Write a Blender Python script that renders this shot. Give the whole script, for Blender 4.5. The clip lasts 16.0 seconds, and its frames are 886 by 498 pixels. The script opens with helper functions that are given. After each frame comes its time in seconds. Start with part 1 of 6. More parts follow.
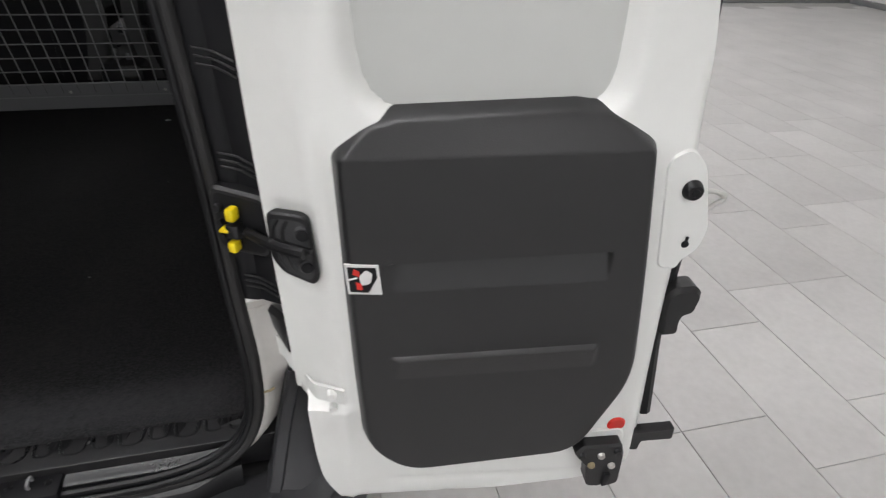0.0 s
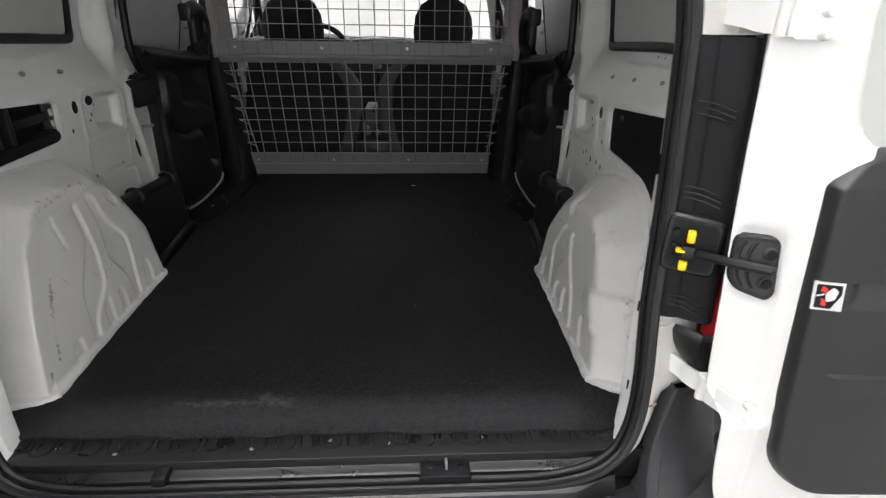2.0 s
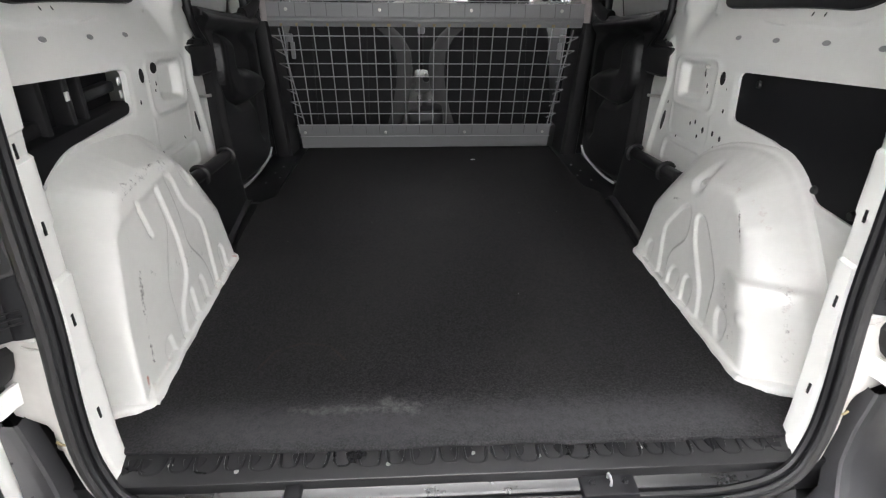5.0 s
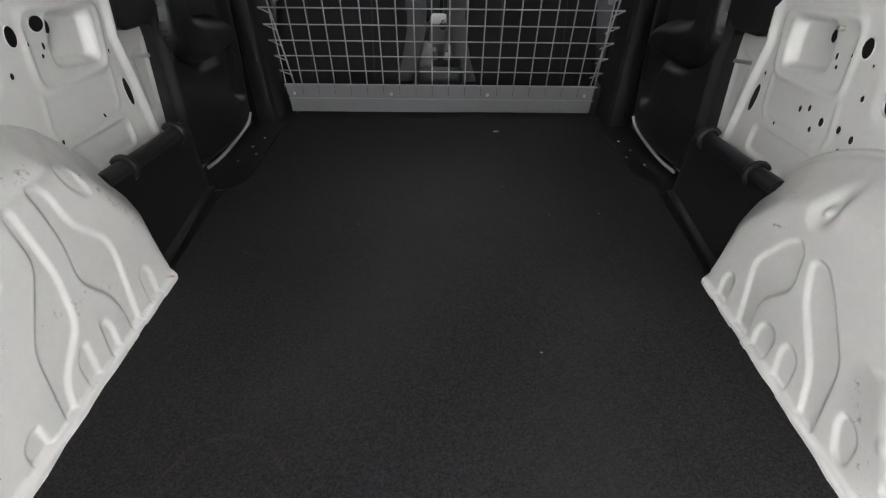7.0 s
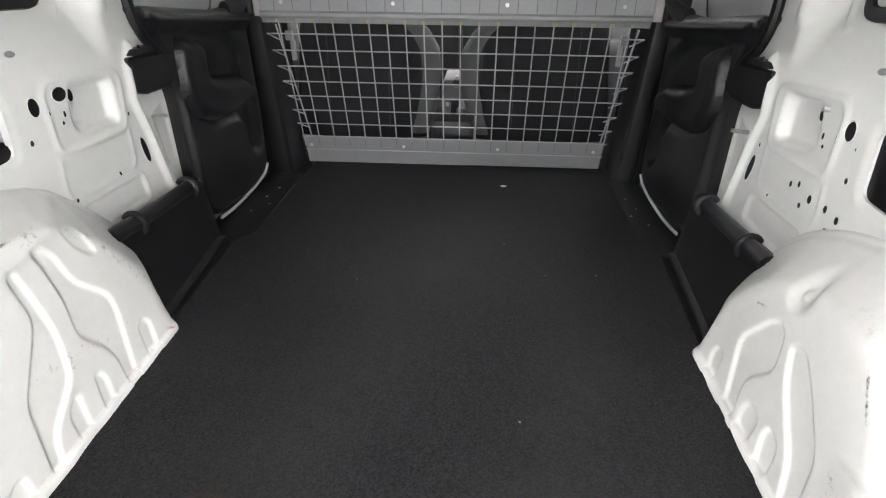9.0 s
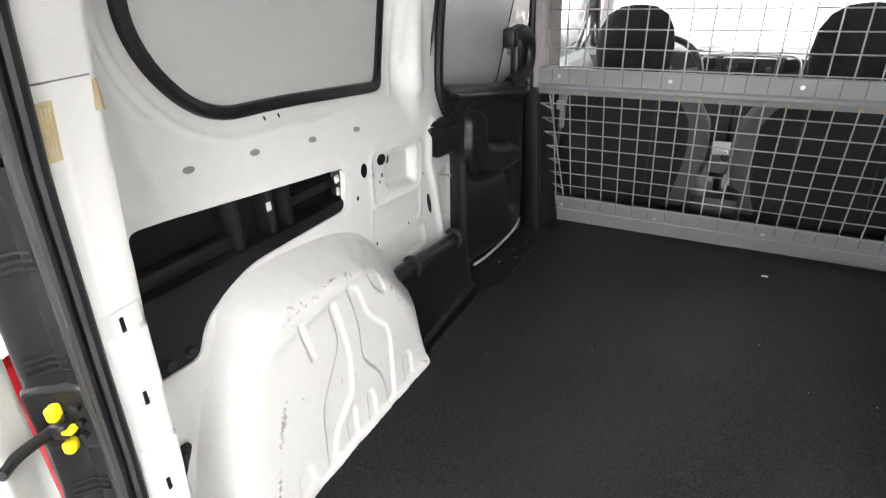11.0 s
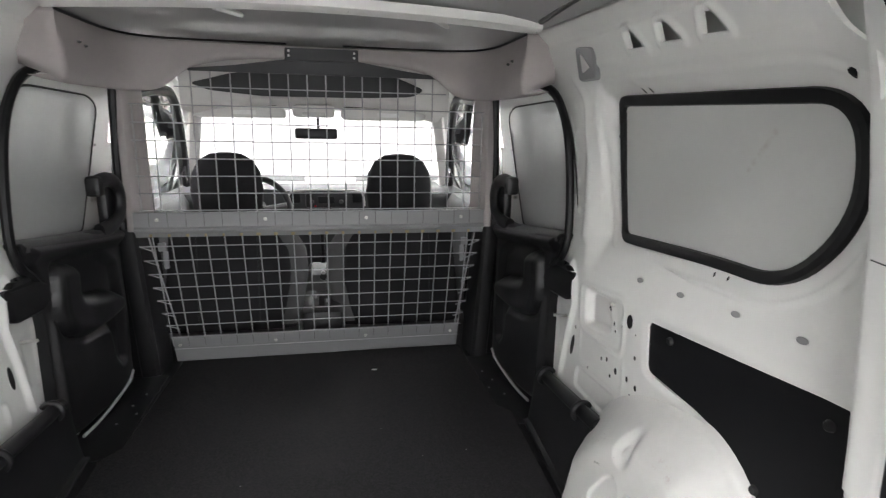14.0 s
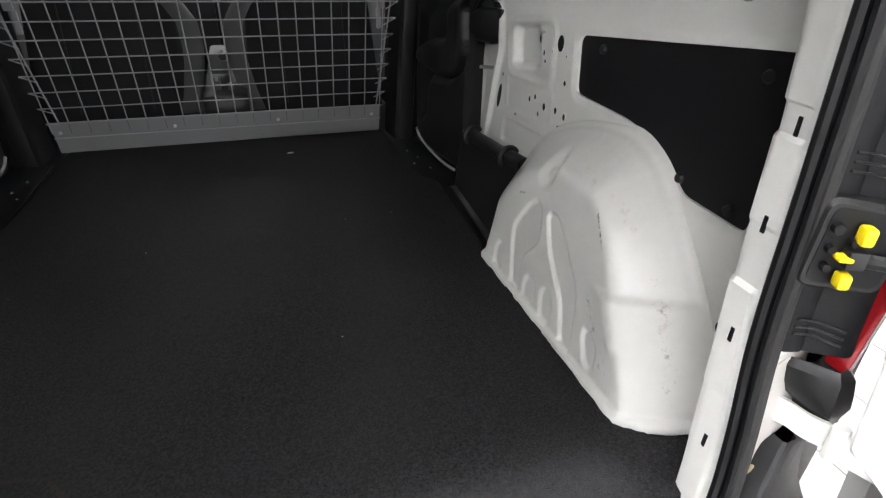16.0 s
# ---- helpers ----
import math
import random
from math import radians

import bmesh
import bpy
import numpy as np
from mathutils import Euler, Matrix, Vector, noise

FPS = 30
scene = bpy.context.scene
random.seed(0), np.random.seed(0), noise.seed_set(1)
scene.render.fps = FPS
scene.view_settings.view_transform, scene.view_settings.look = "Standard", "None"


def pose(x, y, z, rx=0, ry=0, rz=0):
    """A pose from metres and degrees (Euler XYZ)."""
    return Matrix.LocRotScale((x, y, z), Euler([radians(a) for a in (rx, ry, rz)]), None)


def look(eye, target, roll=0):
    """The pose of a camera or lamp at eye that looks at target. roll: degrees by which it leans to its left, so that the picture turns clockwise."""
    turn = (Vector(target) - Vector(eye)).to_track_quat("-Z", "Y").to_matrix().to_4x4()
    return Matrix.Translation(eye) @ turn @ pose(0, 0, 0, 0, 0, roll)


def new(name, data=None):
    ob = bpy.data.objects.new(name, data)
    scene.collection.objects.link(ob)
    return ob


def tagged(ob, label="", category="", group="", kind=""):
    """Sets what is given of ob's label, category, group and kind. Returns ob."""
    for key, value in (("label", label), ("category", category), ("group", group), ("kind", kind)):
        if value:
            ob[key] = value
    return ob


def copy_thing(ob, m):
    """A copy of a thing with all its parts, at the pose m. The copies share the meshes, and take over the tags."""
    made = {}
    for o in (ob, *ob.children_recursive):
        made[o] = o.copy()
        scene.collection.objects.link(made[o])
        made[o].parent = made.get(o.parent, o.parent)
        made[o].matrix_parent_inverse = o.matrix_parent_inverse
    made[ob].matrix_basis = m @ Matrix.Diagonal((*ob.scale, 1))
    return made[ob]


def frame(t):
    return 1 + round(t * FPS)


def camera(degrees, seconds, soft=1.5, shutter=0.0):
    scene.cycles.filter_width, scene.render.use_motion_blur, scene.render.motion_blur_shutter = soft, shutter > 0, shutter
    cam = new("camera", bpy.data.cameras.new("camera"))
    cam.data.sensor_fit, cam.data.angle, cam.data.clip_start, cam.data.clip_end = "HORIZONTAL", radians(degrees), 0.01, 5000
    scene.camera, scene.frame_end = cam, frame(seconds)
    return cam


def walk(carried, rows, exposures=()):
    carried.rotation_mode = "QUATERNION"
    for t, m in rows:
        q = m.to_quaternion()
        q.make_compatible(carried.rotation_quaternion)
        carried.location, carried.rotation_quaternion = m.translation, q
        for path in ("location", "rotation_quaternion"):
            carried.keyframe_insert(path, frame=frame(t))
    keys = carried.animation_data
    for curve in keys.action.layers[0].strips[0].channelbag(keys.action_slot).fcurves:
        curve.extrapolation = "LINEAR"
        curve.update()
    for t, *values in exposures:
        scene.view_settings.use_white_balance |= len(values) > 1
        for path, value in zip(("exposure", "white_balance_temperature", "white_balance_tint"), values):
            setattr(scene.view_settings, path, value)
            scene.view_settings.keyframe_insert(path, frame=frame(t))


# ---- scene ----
cam = camera(77.6, 16.0, soft=1.2, shutter=0.2)
PATH = [
    (0, (0.782, -0.69, 1.412), (1.211, 0.934, 0.326), 2.6),
    (0.5, (0.644, -0.86, 1.438), (0.922, 0.886, 0.502), 1.9),
    (1, (0.513, -0.942, 1.437), (0.677, 0.857, 0.58), 1.5),
    (1.5, (0.371, -0.918, 1.408), (0.492, 0.899, 0.579), 1.2),
    (2, (0.193, -0.797, 1.378), (0.304, 1.023, 0.555), 1.0),
    (2.5, (0.069, -0.793, 1.37), (0.18, 1.03, 0.555), 1.0),
    (3, (-0.038, -0.891, 1.383), (0.072, 0.934, 0.573), 0.7),
    (3.5, (-0.107, -0.943, 1.365), (0.02, 0.879, 0.551), 0.6),
    (4, (-0.108, -0.897, 1.35), (0.026, 0.922, 0.53), 0.7),
    (4.2, (-0.102, -0.848, 1.352), (0.034, 0.966, 0.522), 0.7),
    (6.3, (-0.041, -0.307, 1.303), (0.004, 1.382, 0.233), 0.6),
    (6.5, (-0.019, -0.261, 1.3), (0.018, 1.42, 0.217), 0.6),
    (7, (0.004, -0.167, 1.314), (0.008, 1.503, 0.212), 0.6),
    (7.5, (0.033, -0.125, 1.332), (-0.016, 1.541, 0.226), 0.5),
    (8, (0.059, -0.109, 1.381), (-0.025, 1.554, 0.272), 0.2),
    (8.5, (0.092, -0.12, 1.413), (-0.005, 1.584, 0.37), 0.2),
    (9, (0.097, -0.153, 1.383), (-0.014, 1.578, 0.386), 0.4),
    (9.5, (0.065, -0.184, 1.386), (-0.319, 1.511, 0.397), -0.0),
    (10, (0.040, -0.213, 1.371), (-0.640, 1.408, 0.418), -1.25),
    (10.2, (0.026, -0.198, 1.391), (-0.713, 1.382, 0.412), -1.0),
    (12.5, (0.096, -0.227, 1.576), (-0.904, 1.437, 1.097), -1.0),
    (13, (0.135, -0.258, 1.566), (-0.47, 1.592, 1.111), -1.0),
    (13.5, (0.092, -0.289, 1.6), (0.095, 1.652, 1.118), 0.6),
    (14, (0.048, -0.314, 1.554), (0.438, 1.594, 1.098), 1.3),
    (14.5, (0.074, -0.292, 1.484), (0.64, 1.57, 1.024), 0.9),
    (15, (0.087, -0.277, 1.364), (0.713, 1.493, 0.672), 1.4),
    (15.5, (0.098, -0.283, 1.31), (0.713, 1.397, 0.418), 1.5),
    (16, (0.089, -0.295, 1.272), (0.673, 1.35, 0.295), 1.8),
]
EXPOSURES = [(0, -1.8), (0.5, -1.75), (1.0, -1.55), (1.5, -1.3), (2.0, -1.0), (2.5, -0.55), (3.0, -0.28), (3.5, 0.0), (4.0, 0.10), (6.5, 0.05), (8, 0.57), (9, 0.86), (10, 1.08), (12.5, 0.45), (13.0, 0.34), (13.5, 0.20), (14.0, 0.27), (14.5, 0.29), (15.0, 0.0), (16, -0.25)]
walk(cam, [(t, look(eye, target, roll)) for t, eye, target, roll in PATH], EXPOSURES)

# ---- world and light ----
world = bpy.data.worlds.new("world")
scene.world = world
world.use_nodes = True
world.node_tree.nodes["Background"].inputs[0].default_value = (0.8, 0.85, 0.9, 1)
world.node_tree.nodes["Background"].inputs[1].default_value = 0.3
LAMP, DAY = 55.0, 3.4


# ---- materials ----
def material(name, color, rough=0.5, metal=0.0, var=0.12, scale=6.0, bump=0.0, bump_scale=300.0, coat=0.0,
             spots=None, spot_color=(0.05, 0.05, 0.05), spot_scale=9.0, rough_var=0.08, spec=0.5):
    """A painted, moulded or woven surface: base colour varied at two scales, roughness variation, fine relief and shaped wear."""
    m = bpy.data.materials.new(name)
    m.use_nodes = True
    t = m.node_tree
    b = t.nodes["Principled BSDF"]
    co = t.nodes.new("ShaderNodeTexCoord")
    big = t.nodes.new("ShaderNodeTexNoise")
    big.inputs["Scale"].default_value, big.inputs["Detail"].default_value = scale, 6
    fine = t.nodes.new("ShaderNodeTexNoise")
    fine.inputs["Scale"].default_value, fine.inputs["Detail"].default_value = scale * 14, 4
    for n in (big, fine):
        t.links.new(co.outputs["Object"], n.inputs["Vector"])
    add = t.nodes.new("ShaderNodeMath")
    add.operation = "MULTIPLY_ADD"
    add.inputs[1].default_value = 0.35
    t.links.new(fine.outputs["Fac"], add.inputs[0])
    t.links.new(big.outputs["Fac"], add.inputs[2])
    ramp = t.nodes.new("ShaderNodeValToRGB")
    ramp.color_ramp.elements[0].position, ramp.color_ramp.elements[1].position = 0.4, 0.95
    ramp.color_ramp.elements[0].color = (*[c * (1 - var) for c in color], 1)
    ramp.color_ramp.elements[1].color = (*[min(1, c * (1 + var)) for c in color], 1)
    t.links.new(add.outputs[0], ramp.inputs[0])
    out = ramp.outputs[0]
    if spots:
        n = t.nodes.new("ShaderNodeTexNoise")
        n.inputs["Scale"].default_value, n.inputs["Detail"].default_value, n.inputs["Roughness"].default_value = spot_scale, 9, 0.72
        t.links.new(co.outputs["Object"], n.inputs["Vector"])
        r = t.nodes.new("ShaderNodeValToRGB")
        r.color_ramp.elements[0].position, r.color_ramp.elements[1].position = spots, spots + 0.04
        t.links.new(n.outputs["Fac"], r.inputs[0])
        mix = t.nodes.new("ShaderNodeMix")
        mix.data_type = "RGBA"
        t.links.new(r.outputs[0], mix.inputs["Factor"])
        t.links.new(out, mix.inputs["A"])
        mix.inputs["B"].default_value = (*spot_color, 1)
        out = mix.outputs["Result"]
    t.links.new(out, b.inputs["Base Color"])
    rr = t.nodes.new("ShaderNodeMapRange")
    rr.inputs["To Min"].default_value, rr.inputs["To Max"].default_value = max(0.02, rough - rough_var), min(1, rough + rough_var)
    t.links.new(add.outputs[0], rr.inputs["Value"])
    t.links.new(rr.outputs[0], b.inputs["Roughness"])
    b.inputs["Metallic"].default_value = metal
    b.inputs["Specular IOR Level"].default_value = spec
    b.inputs["Coat Weight"].default_value = coat
    b.inputs["Coat Roughness"].default_value = 0.12
    if bump:
        g = t.nodes.new("ShaderNodeTexNoise")
        g.inputs["Scale"].default_value, g.inputs["Detail"].default_value = bump_scale, 3
        t.links.new(co.outputs["Object"], g.inputs["Vector"])
        u = t.nodes.new("ShaderNodeBump")
        u.inputs["Strength"].default_value, u.inputs["Distance"].default_value = bump, 0.002
        t.links.new(g.outputs["Fac"], u.inputs["Height"])
        t.links.new(u.outputs[0], b.inputs["Normal"])
    return m


def glass_material(name, tint=(0.95, 0.98, 0.97)):
    m = bpy.data.materials.new(name)
    m.use_nodes = True
    b = m.node_tree.nodes["Principled BSDF"]
    b.inputs["Base Color"].default_value = (*tint, 1)
    b.inputs["Roughness"].default_value = 0.0
    b.inputs["Transmission Weight"].default_value = 1.0
    b.inputs["IOR"].default_value = 1.1
    return m


def glow_material(name, color, strength):
    m = bpy.data.materials.new(name)
    m.use_nodes = True
    b = m.node_tree.nodes["Principled BSDF"]
    b.inputs["Emission Color"].default_value = (*color, 1)
    b.inputs["Emission Strength"].default_value = strength
    return m


PAINT = material("white_car_paint", (0.79, 0.79, 0.765), 0.36, var=0.035, scale=3, coat=0.25, bump=0.03, bump_scale=60)
WORN = material("scuffed_white_paint", (0.79, 0.785, 0.76), 0.38, var=0.05, scale=4, coat=0.25, bump=0.05, bump_scale=40,
                spots=0.70, spot_color=(0.30, 0.285, 0.27), spot_scale=38)
PRIMER = material("thin_white_primer", (0.62, 0.60, 0.57), 0.5, var=0.12, scale=5, bump=0.04, bump_scale=60, spots=0.72,
                  spot_color=(0.25, 0.13, 0.06), spot_scale=9)
BLANK = material("pale_grey_window_panel", (0.56, 0.565, 0.545), 0.42, var=0.03, scale=2, bump=0.03, bump_scale=25)
SILVER = material("silver_grey_film", (0.50, 0.51, 0.50), 0.30, metal=0.15, var=0.08, scale=3)
PLASTIC = material("black_grained_plastic", (0.011, 0.0108, 0.0118), 0.36, var=0.2, scale=5, bump=0.10, bump_scale=700, spec=0.45)
TRIM = material("dark_grey_door_plastic", (0.017, 0.0166, 0.0175), 0.36, var=0.14, scale=4, spec=0.5, bump=0.15, bump_scale=600, spots=0.74,
                spot_color=(0.07, 0.07, 0.07), spot_scale=16)
BUMPER = material("weathered_bumper_plastic", (0.0284, 0.0284, 0.0311), 0.46, var=0.22, scale=7, bump=0.15, bump_scale=500, spots=0.72,
                  spot_color=(0.12, 0.12, 0.12), spot_scale=11)
RUBBER = material("black_rubber", (0.009, 0.009, 0.010), 0.38, var=0.2, scale=9, bump=0.05, bump_scale=200, spec=0.28)
SEALGREY = material("dark_grey_seal_rubber", (0.026, 0.025, 0.0255), 0.5, var=0.15, scale=9, bump=0.05, bump_scale=250, spec=0.3)
HARDBOARD = material("black_hardboard", (0.007, 0.007, 0.0085), 0.52, var=0.15, scale=4, spec=0.26)
GREY = material("grey_powder_coat", (0.27, 0.27, 0.275), 0.45, var=0.05, scale=5, bump=0.04, bump_scale=400)
WIRE = material("grey_coated_wire", (0.34, 0.34, 0.345), 0.38, var=0.06, scale=9)
STEEL = material("zinc_steel", (0.62, 0.61, 0.58), 0.30, metal=0.9, var=0.1, scale=30)
RUSTY = material("rust_stained_band", (0.36, 0.29, 0.17), 0.6, var=0.25, scale=20)
HEADLINER = material("grey_pink_headliner", (0.42, 0.385, 0.375), 0.85, var=0.07, scale=4, bump=0.12, bump_scale=500)
# pale grey raised further: windscreen light on the lining put into the colour
CABLINER = material("lit_grey_cab_lining", (0.64, 0.62, 0.60), 0.85, var=0.05, scale=4, bump=0.1, bump_scale=500)
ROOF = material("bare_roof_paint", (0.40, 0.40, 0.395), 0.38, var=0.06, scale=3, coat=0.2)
FABRIC = material("black_seat_fabric", (0.030, 0.029, 0.031), 0.9, var=0.25, scale=8, bump=0.35, bump_scale=420, spec=0.15)
BOLSTER = material("grey_seat_bolster", (0.10, 0.10, 0.10), 0.85, var=0.12, scale=8, bump=0.3, bump_scale=420)
YELLOW = material("yellow_plastic", (0.85, 0.66, 0.01), 0.35, var=0.05, scale=20)
REDLENS = material("red_lamp_lens", (0.42, 0.012, 0.02), 0.12, var=0.1, scale=30, coat=0.6)
REDDOT = material("red_sticker", (0.70, 0.03, 0.02), 0.4, var=0.04, scale=30)
PAPER = material("white_sticker_paper", (0.75, 0.74, 0.73), 0.45, var=0.04, scale=30)
YELLOWED = material("yellowed_label", (0.55, 0.45, 0.25), 0.6, var=0.3, scale=40)
WALLPAINT = material("white_showroom_paint", (0.80, 0.80, 0.79), 0.75, var=0.03, scale=0.6)
CEILPAINT = material("white_ceiling_paint", (0.78, 0.78, 0.77), 0.8, var=0.03, scale=0.6)
GREEN = material("green_sign_plastic", (0.02, 0.30, 0.14), 0.5, var=0.05, scale=10)
DASH = material("dark_dashboard_plastic", (0.035, 0.035, 0.037), 0.55, var=0.12, scale=6, bump=0.1, bump_scale=500)
GLASS = glass_material("clear_glass")
GLOW = glow_material("lamp_diffuser_glow", (0.985, 0.975, 0.99), LAMP)
DAYGLOW = glow_material("added_daylight_glow", (0.97, 0.985, 1.0), DAY)
BEIGEBOX = material("beige_wall_box", (0.55, 0.48, 0.30), 0.6, var=0.05, scale=8)


def mask_segment(t, co, a, b, near, far):
    """1 close to the line from a to b, falling to 0; for wear and painted light with a place and shape of their own."""
    def vec(op, x, y=None):
        n = t.nodes.new("ShaderNodeVectorMath")
        n.operation = op
        for k, v in enumerate((x, y)):
            if v is None:
                continue
            if isinstance(v, (tuple, Vector)):
                n.inputs[k].default_value = tuple(v)
            else:
                t.links.new(v, n.inputs[k])
        return n
    a, b = Vector(a), Vector(b)
    ab = b - a
    pa = vec("SUBTRACT", co, a)
    dot = vec("DOT_PRODUCT", pa.outputs["Vector"], ab / ab.dot(ab))
    cl = t.nodes.new("ShaderNodeClamp")
    t.links.new(dot.outputs["Value"], cl.inputs["Value"])
    sc = t.nodes.new("ShaderNodeVectorMath")
    sc.operation = "SCALE"
    sc.inputs[0].default_value = ab
    t.links.new(cl.outputs[0], sc.inputs["Scale"])
    d = vec("DISTANCE", pa.outputs["Vector"], sc.outputs["Vector"])
    mr = t.nodes.new("ShaderNodeMapRange")
    mr.inputs["From Min"].default_value, mr.inputs["From Max"].default_value = near, far
    mr.inputs["To Min"].default_value, mr.inputs["To Max"].default_value = 1, 0
    t.links.new(d.outputs["Value"], mr.inputs["Value"])
    return mr.outputs[0]


def add_wear_or_light(m, segments, color, scale, lo, hi):
    """Scrapes, dust and the mat's painted lit strip along lines, broken up by noise."""
    t = m.node_tree
    b = t.nodes["Principled BSDF"]
    co = t.nodes.new("ShaderNodeTexCoord").outputs["Object"]
    n = t.nodes.new("ShaderNodeTexNoise")
    n.inputs["Scale"].default_value, n.inputs["Detail"].default_value, n.inputs["Roughness"].default_value = scale, 8, 0.75
    t.links.new(co, n.inputs["Vector"])
    total = None
    for a, c, near, far in segments:
        k = mask_segment(t, co, a, c, near, far)
        if total is None:
            total = k
        else:
            mx = t.nodes.new("ShaderNodeMath")
            mx.operation = "MAXIMUM"
            t.links.new(total, mx.inputs[0])
            t.links.new(k, mx.inputs[1])
            total = mx.outputs[0]
    mul = t.nodes.new("ShaderNodeMath")
    mul.operation = "MULTIPLY"
    t.links.new(total, mul.inputs[0])
    t.links.new(n.outputs["Fac"], mul.inputs[1])
    mr = t.nodes.new("ShaderNodeMapRange")
    mr.inputs["From Min"].default_value, mr.inputs["From Max"].default_value = lo, hi
    t.links.new(mul.outputs[0], mr.inputs["Value"])
    mix = t.nodes.new("ShaderNodeMix")
    mix.data_type = "RGBA"
    t.links.new(mr.outputs[0], mix.inputs["Factor"])
    t.links.new(b.inputs["Base Color"].links[0].from_socket, mix.inputs["A"])
    mix.inputs["B"].default_value = (*color, 1)
    t.links.new(mix.outputs["Result"], b.inputs["Base Color"])


add_wear_or_light(WORN, [((-0.660, 0.42, 0.92), (-0.668, 0.66, 0.95), 0.0, 0.012),
                ((0.636, 0.385, 0.725), (0.636, 0.340, 0.70), 0.002, 0.014), ((0.643, 0.745, 0.775), (0.648, 0.69, 0.795), 0.002, 0.012), ((0.655, 0.50, 0.90), (0.645, 0.42, 0.80), 0.001, 0.010)],
         (0.09, 0.085, 0.08), 130, 0.39, 0.58)
add_wear_or_light(WORN, [((-0.642, 0.375, 0.775), (-0.636, 0.335, 0.70), 0.004, 0.030), ((-0.636, 0.335, 0.70), (-0.620, 0.300, 0.61), 0.002, 0.022), ((-0.640, 0.41, 0.76), (-0.640, 0.43, 0.74), 0.001, 0.020), ((-0.655, 0.46, 0.925), (-0.655, 0.56, 0.94), 0.001, 0.018)],
         (0.13, 0.125, 0.12), 95, 0.45, 0.62)
add_wear_or_light(WORN, [((0.655, 0.80, 0.80), (0.66, 0.66, 0.93), 0.01, 0.07), ((0.66, 0.66, 0.93), (0.67, 0.44, 0.92), 0.01, 0.06), ((0.69, 0.36, 0.84), (0.70, 0.24, 0.60), 0.01, 0.08), ((0.62, 0.44, 0.72), (0.62, 0.30, 0.58), 0.01, 0.05),
                ((-0.655, 0.40, 0.94), (-0.66, 0.70, 0.93), 0.01, 0.06), ((-0.66, 0.70, 0.93), (-0.64, 0.84, 0.70), 0.01, 0.06), ((-0.62, 0.50, 0.72), (-0.62, 0.72, 0.66), 0.01, 0.10)],
         (0.36, 0.345, 0.335), 62, 0.535, 0.66)
add_wear_or_light(WORN, [((0.66, 0.66, 0.93), (0.69, 0.36, 0.84), 0.01, 0.06), ((0.70, 0.30, 0.74), (0.70, 0.24, 0.58), 0.01, 0.07), ((-0.62, 0.26, 0.57), (-0.61, 0.84, 0.57), 0.005, 0.03)],
         (0.62, 0.54, 0.52), 34, 0.52, 0.72)
add_wear_or_light(WORN, [((-0.62, 0.25, 0.57), (-0.62, 0.26, 0.60), 0.002, 0.012), ((-0.61, 0.85, 0.56), (-0.61, 0.83, 0.575), 0.002, 0.01)], (0.45, 0.12, 0.08), 60, 0.3, 0.6)
add_wear_or_light(BLANK, [((0.81, 0.545, 1.545), (0.815, 0.60, 1.475), 0.002, 0.022), ((0.81, 0.60, 1.475), (0.815, 0.595, 1.43), 0.001, 0.01)], (0.34, 0.27, 0.25), 45, 0.30, 0.75)
add_wear_or_light(BLANK, [((0.81, 0.382, 1.518), (0.81, 0.366, 1.519), 0.001, 0.004)], (0.08, 0.075, 0.07), 80, 0.2, 0.5)


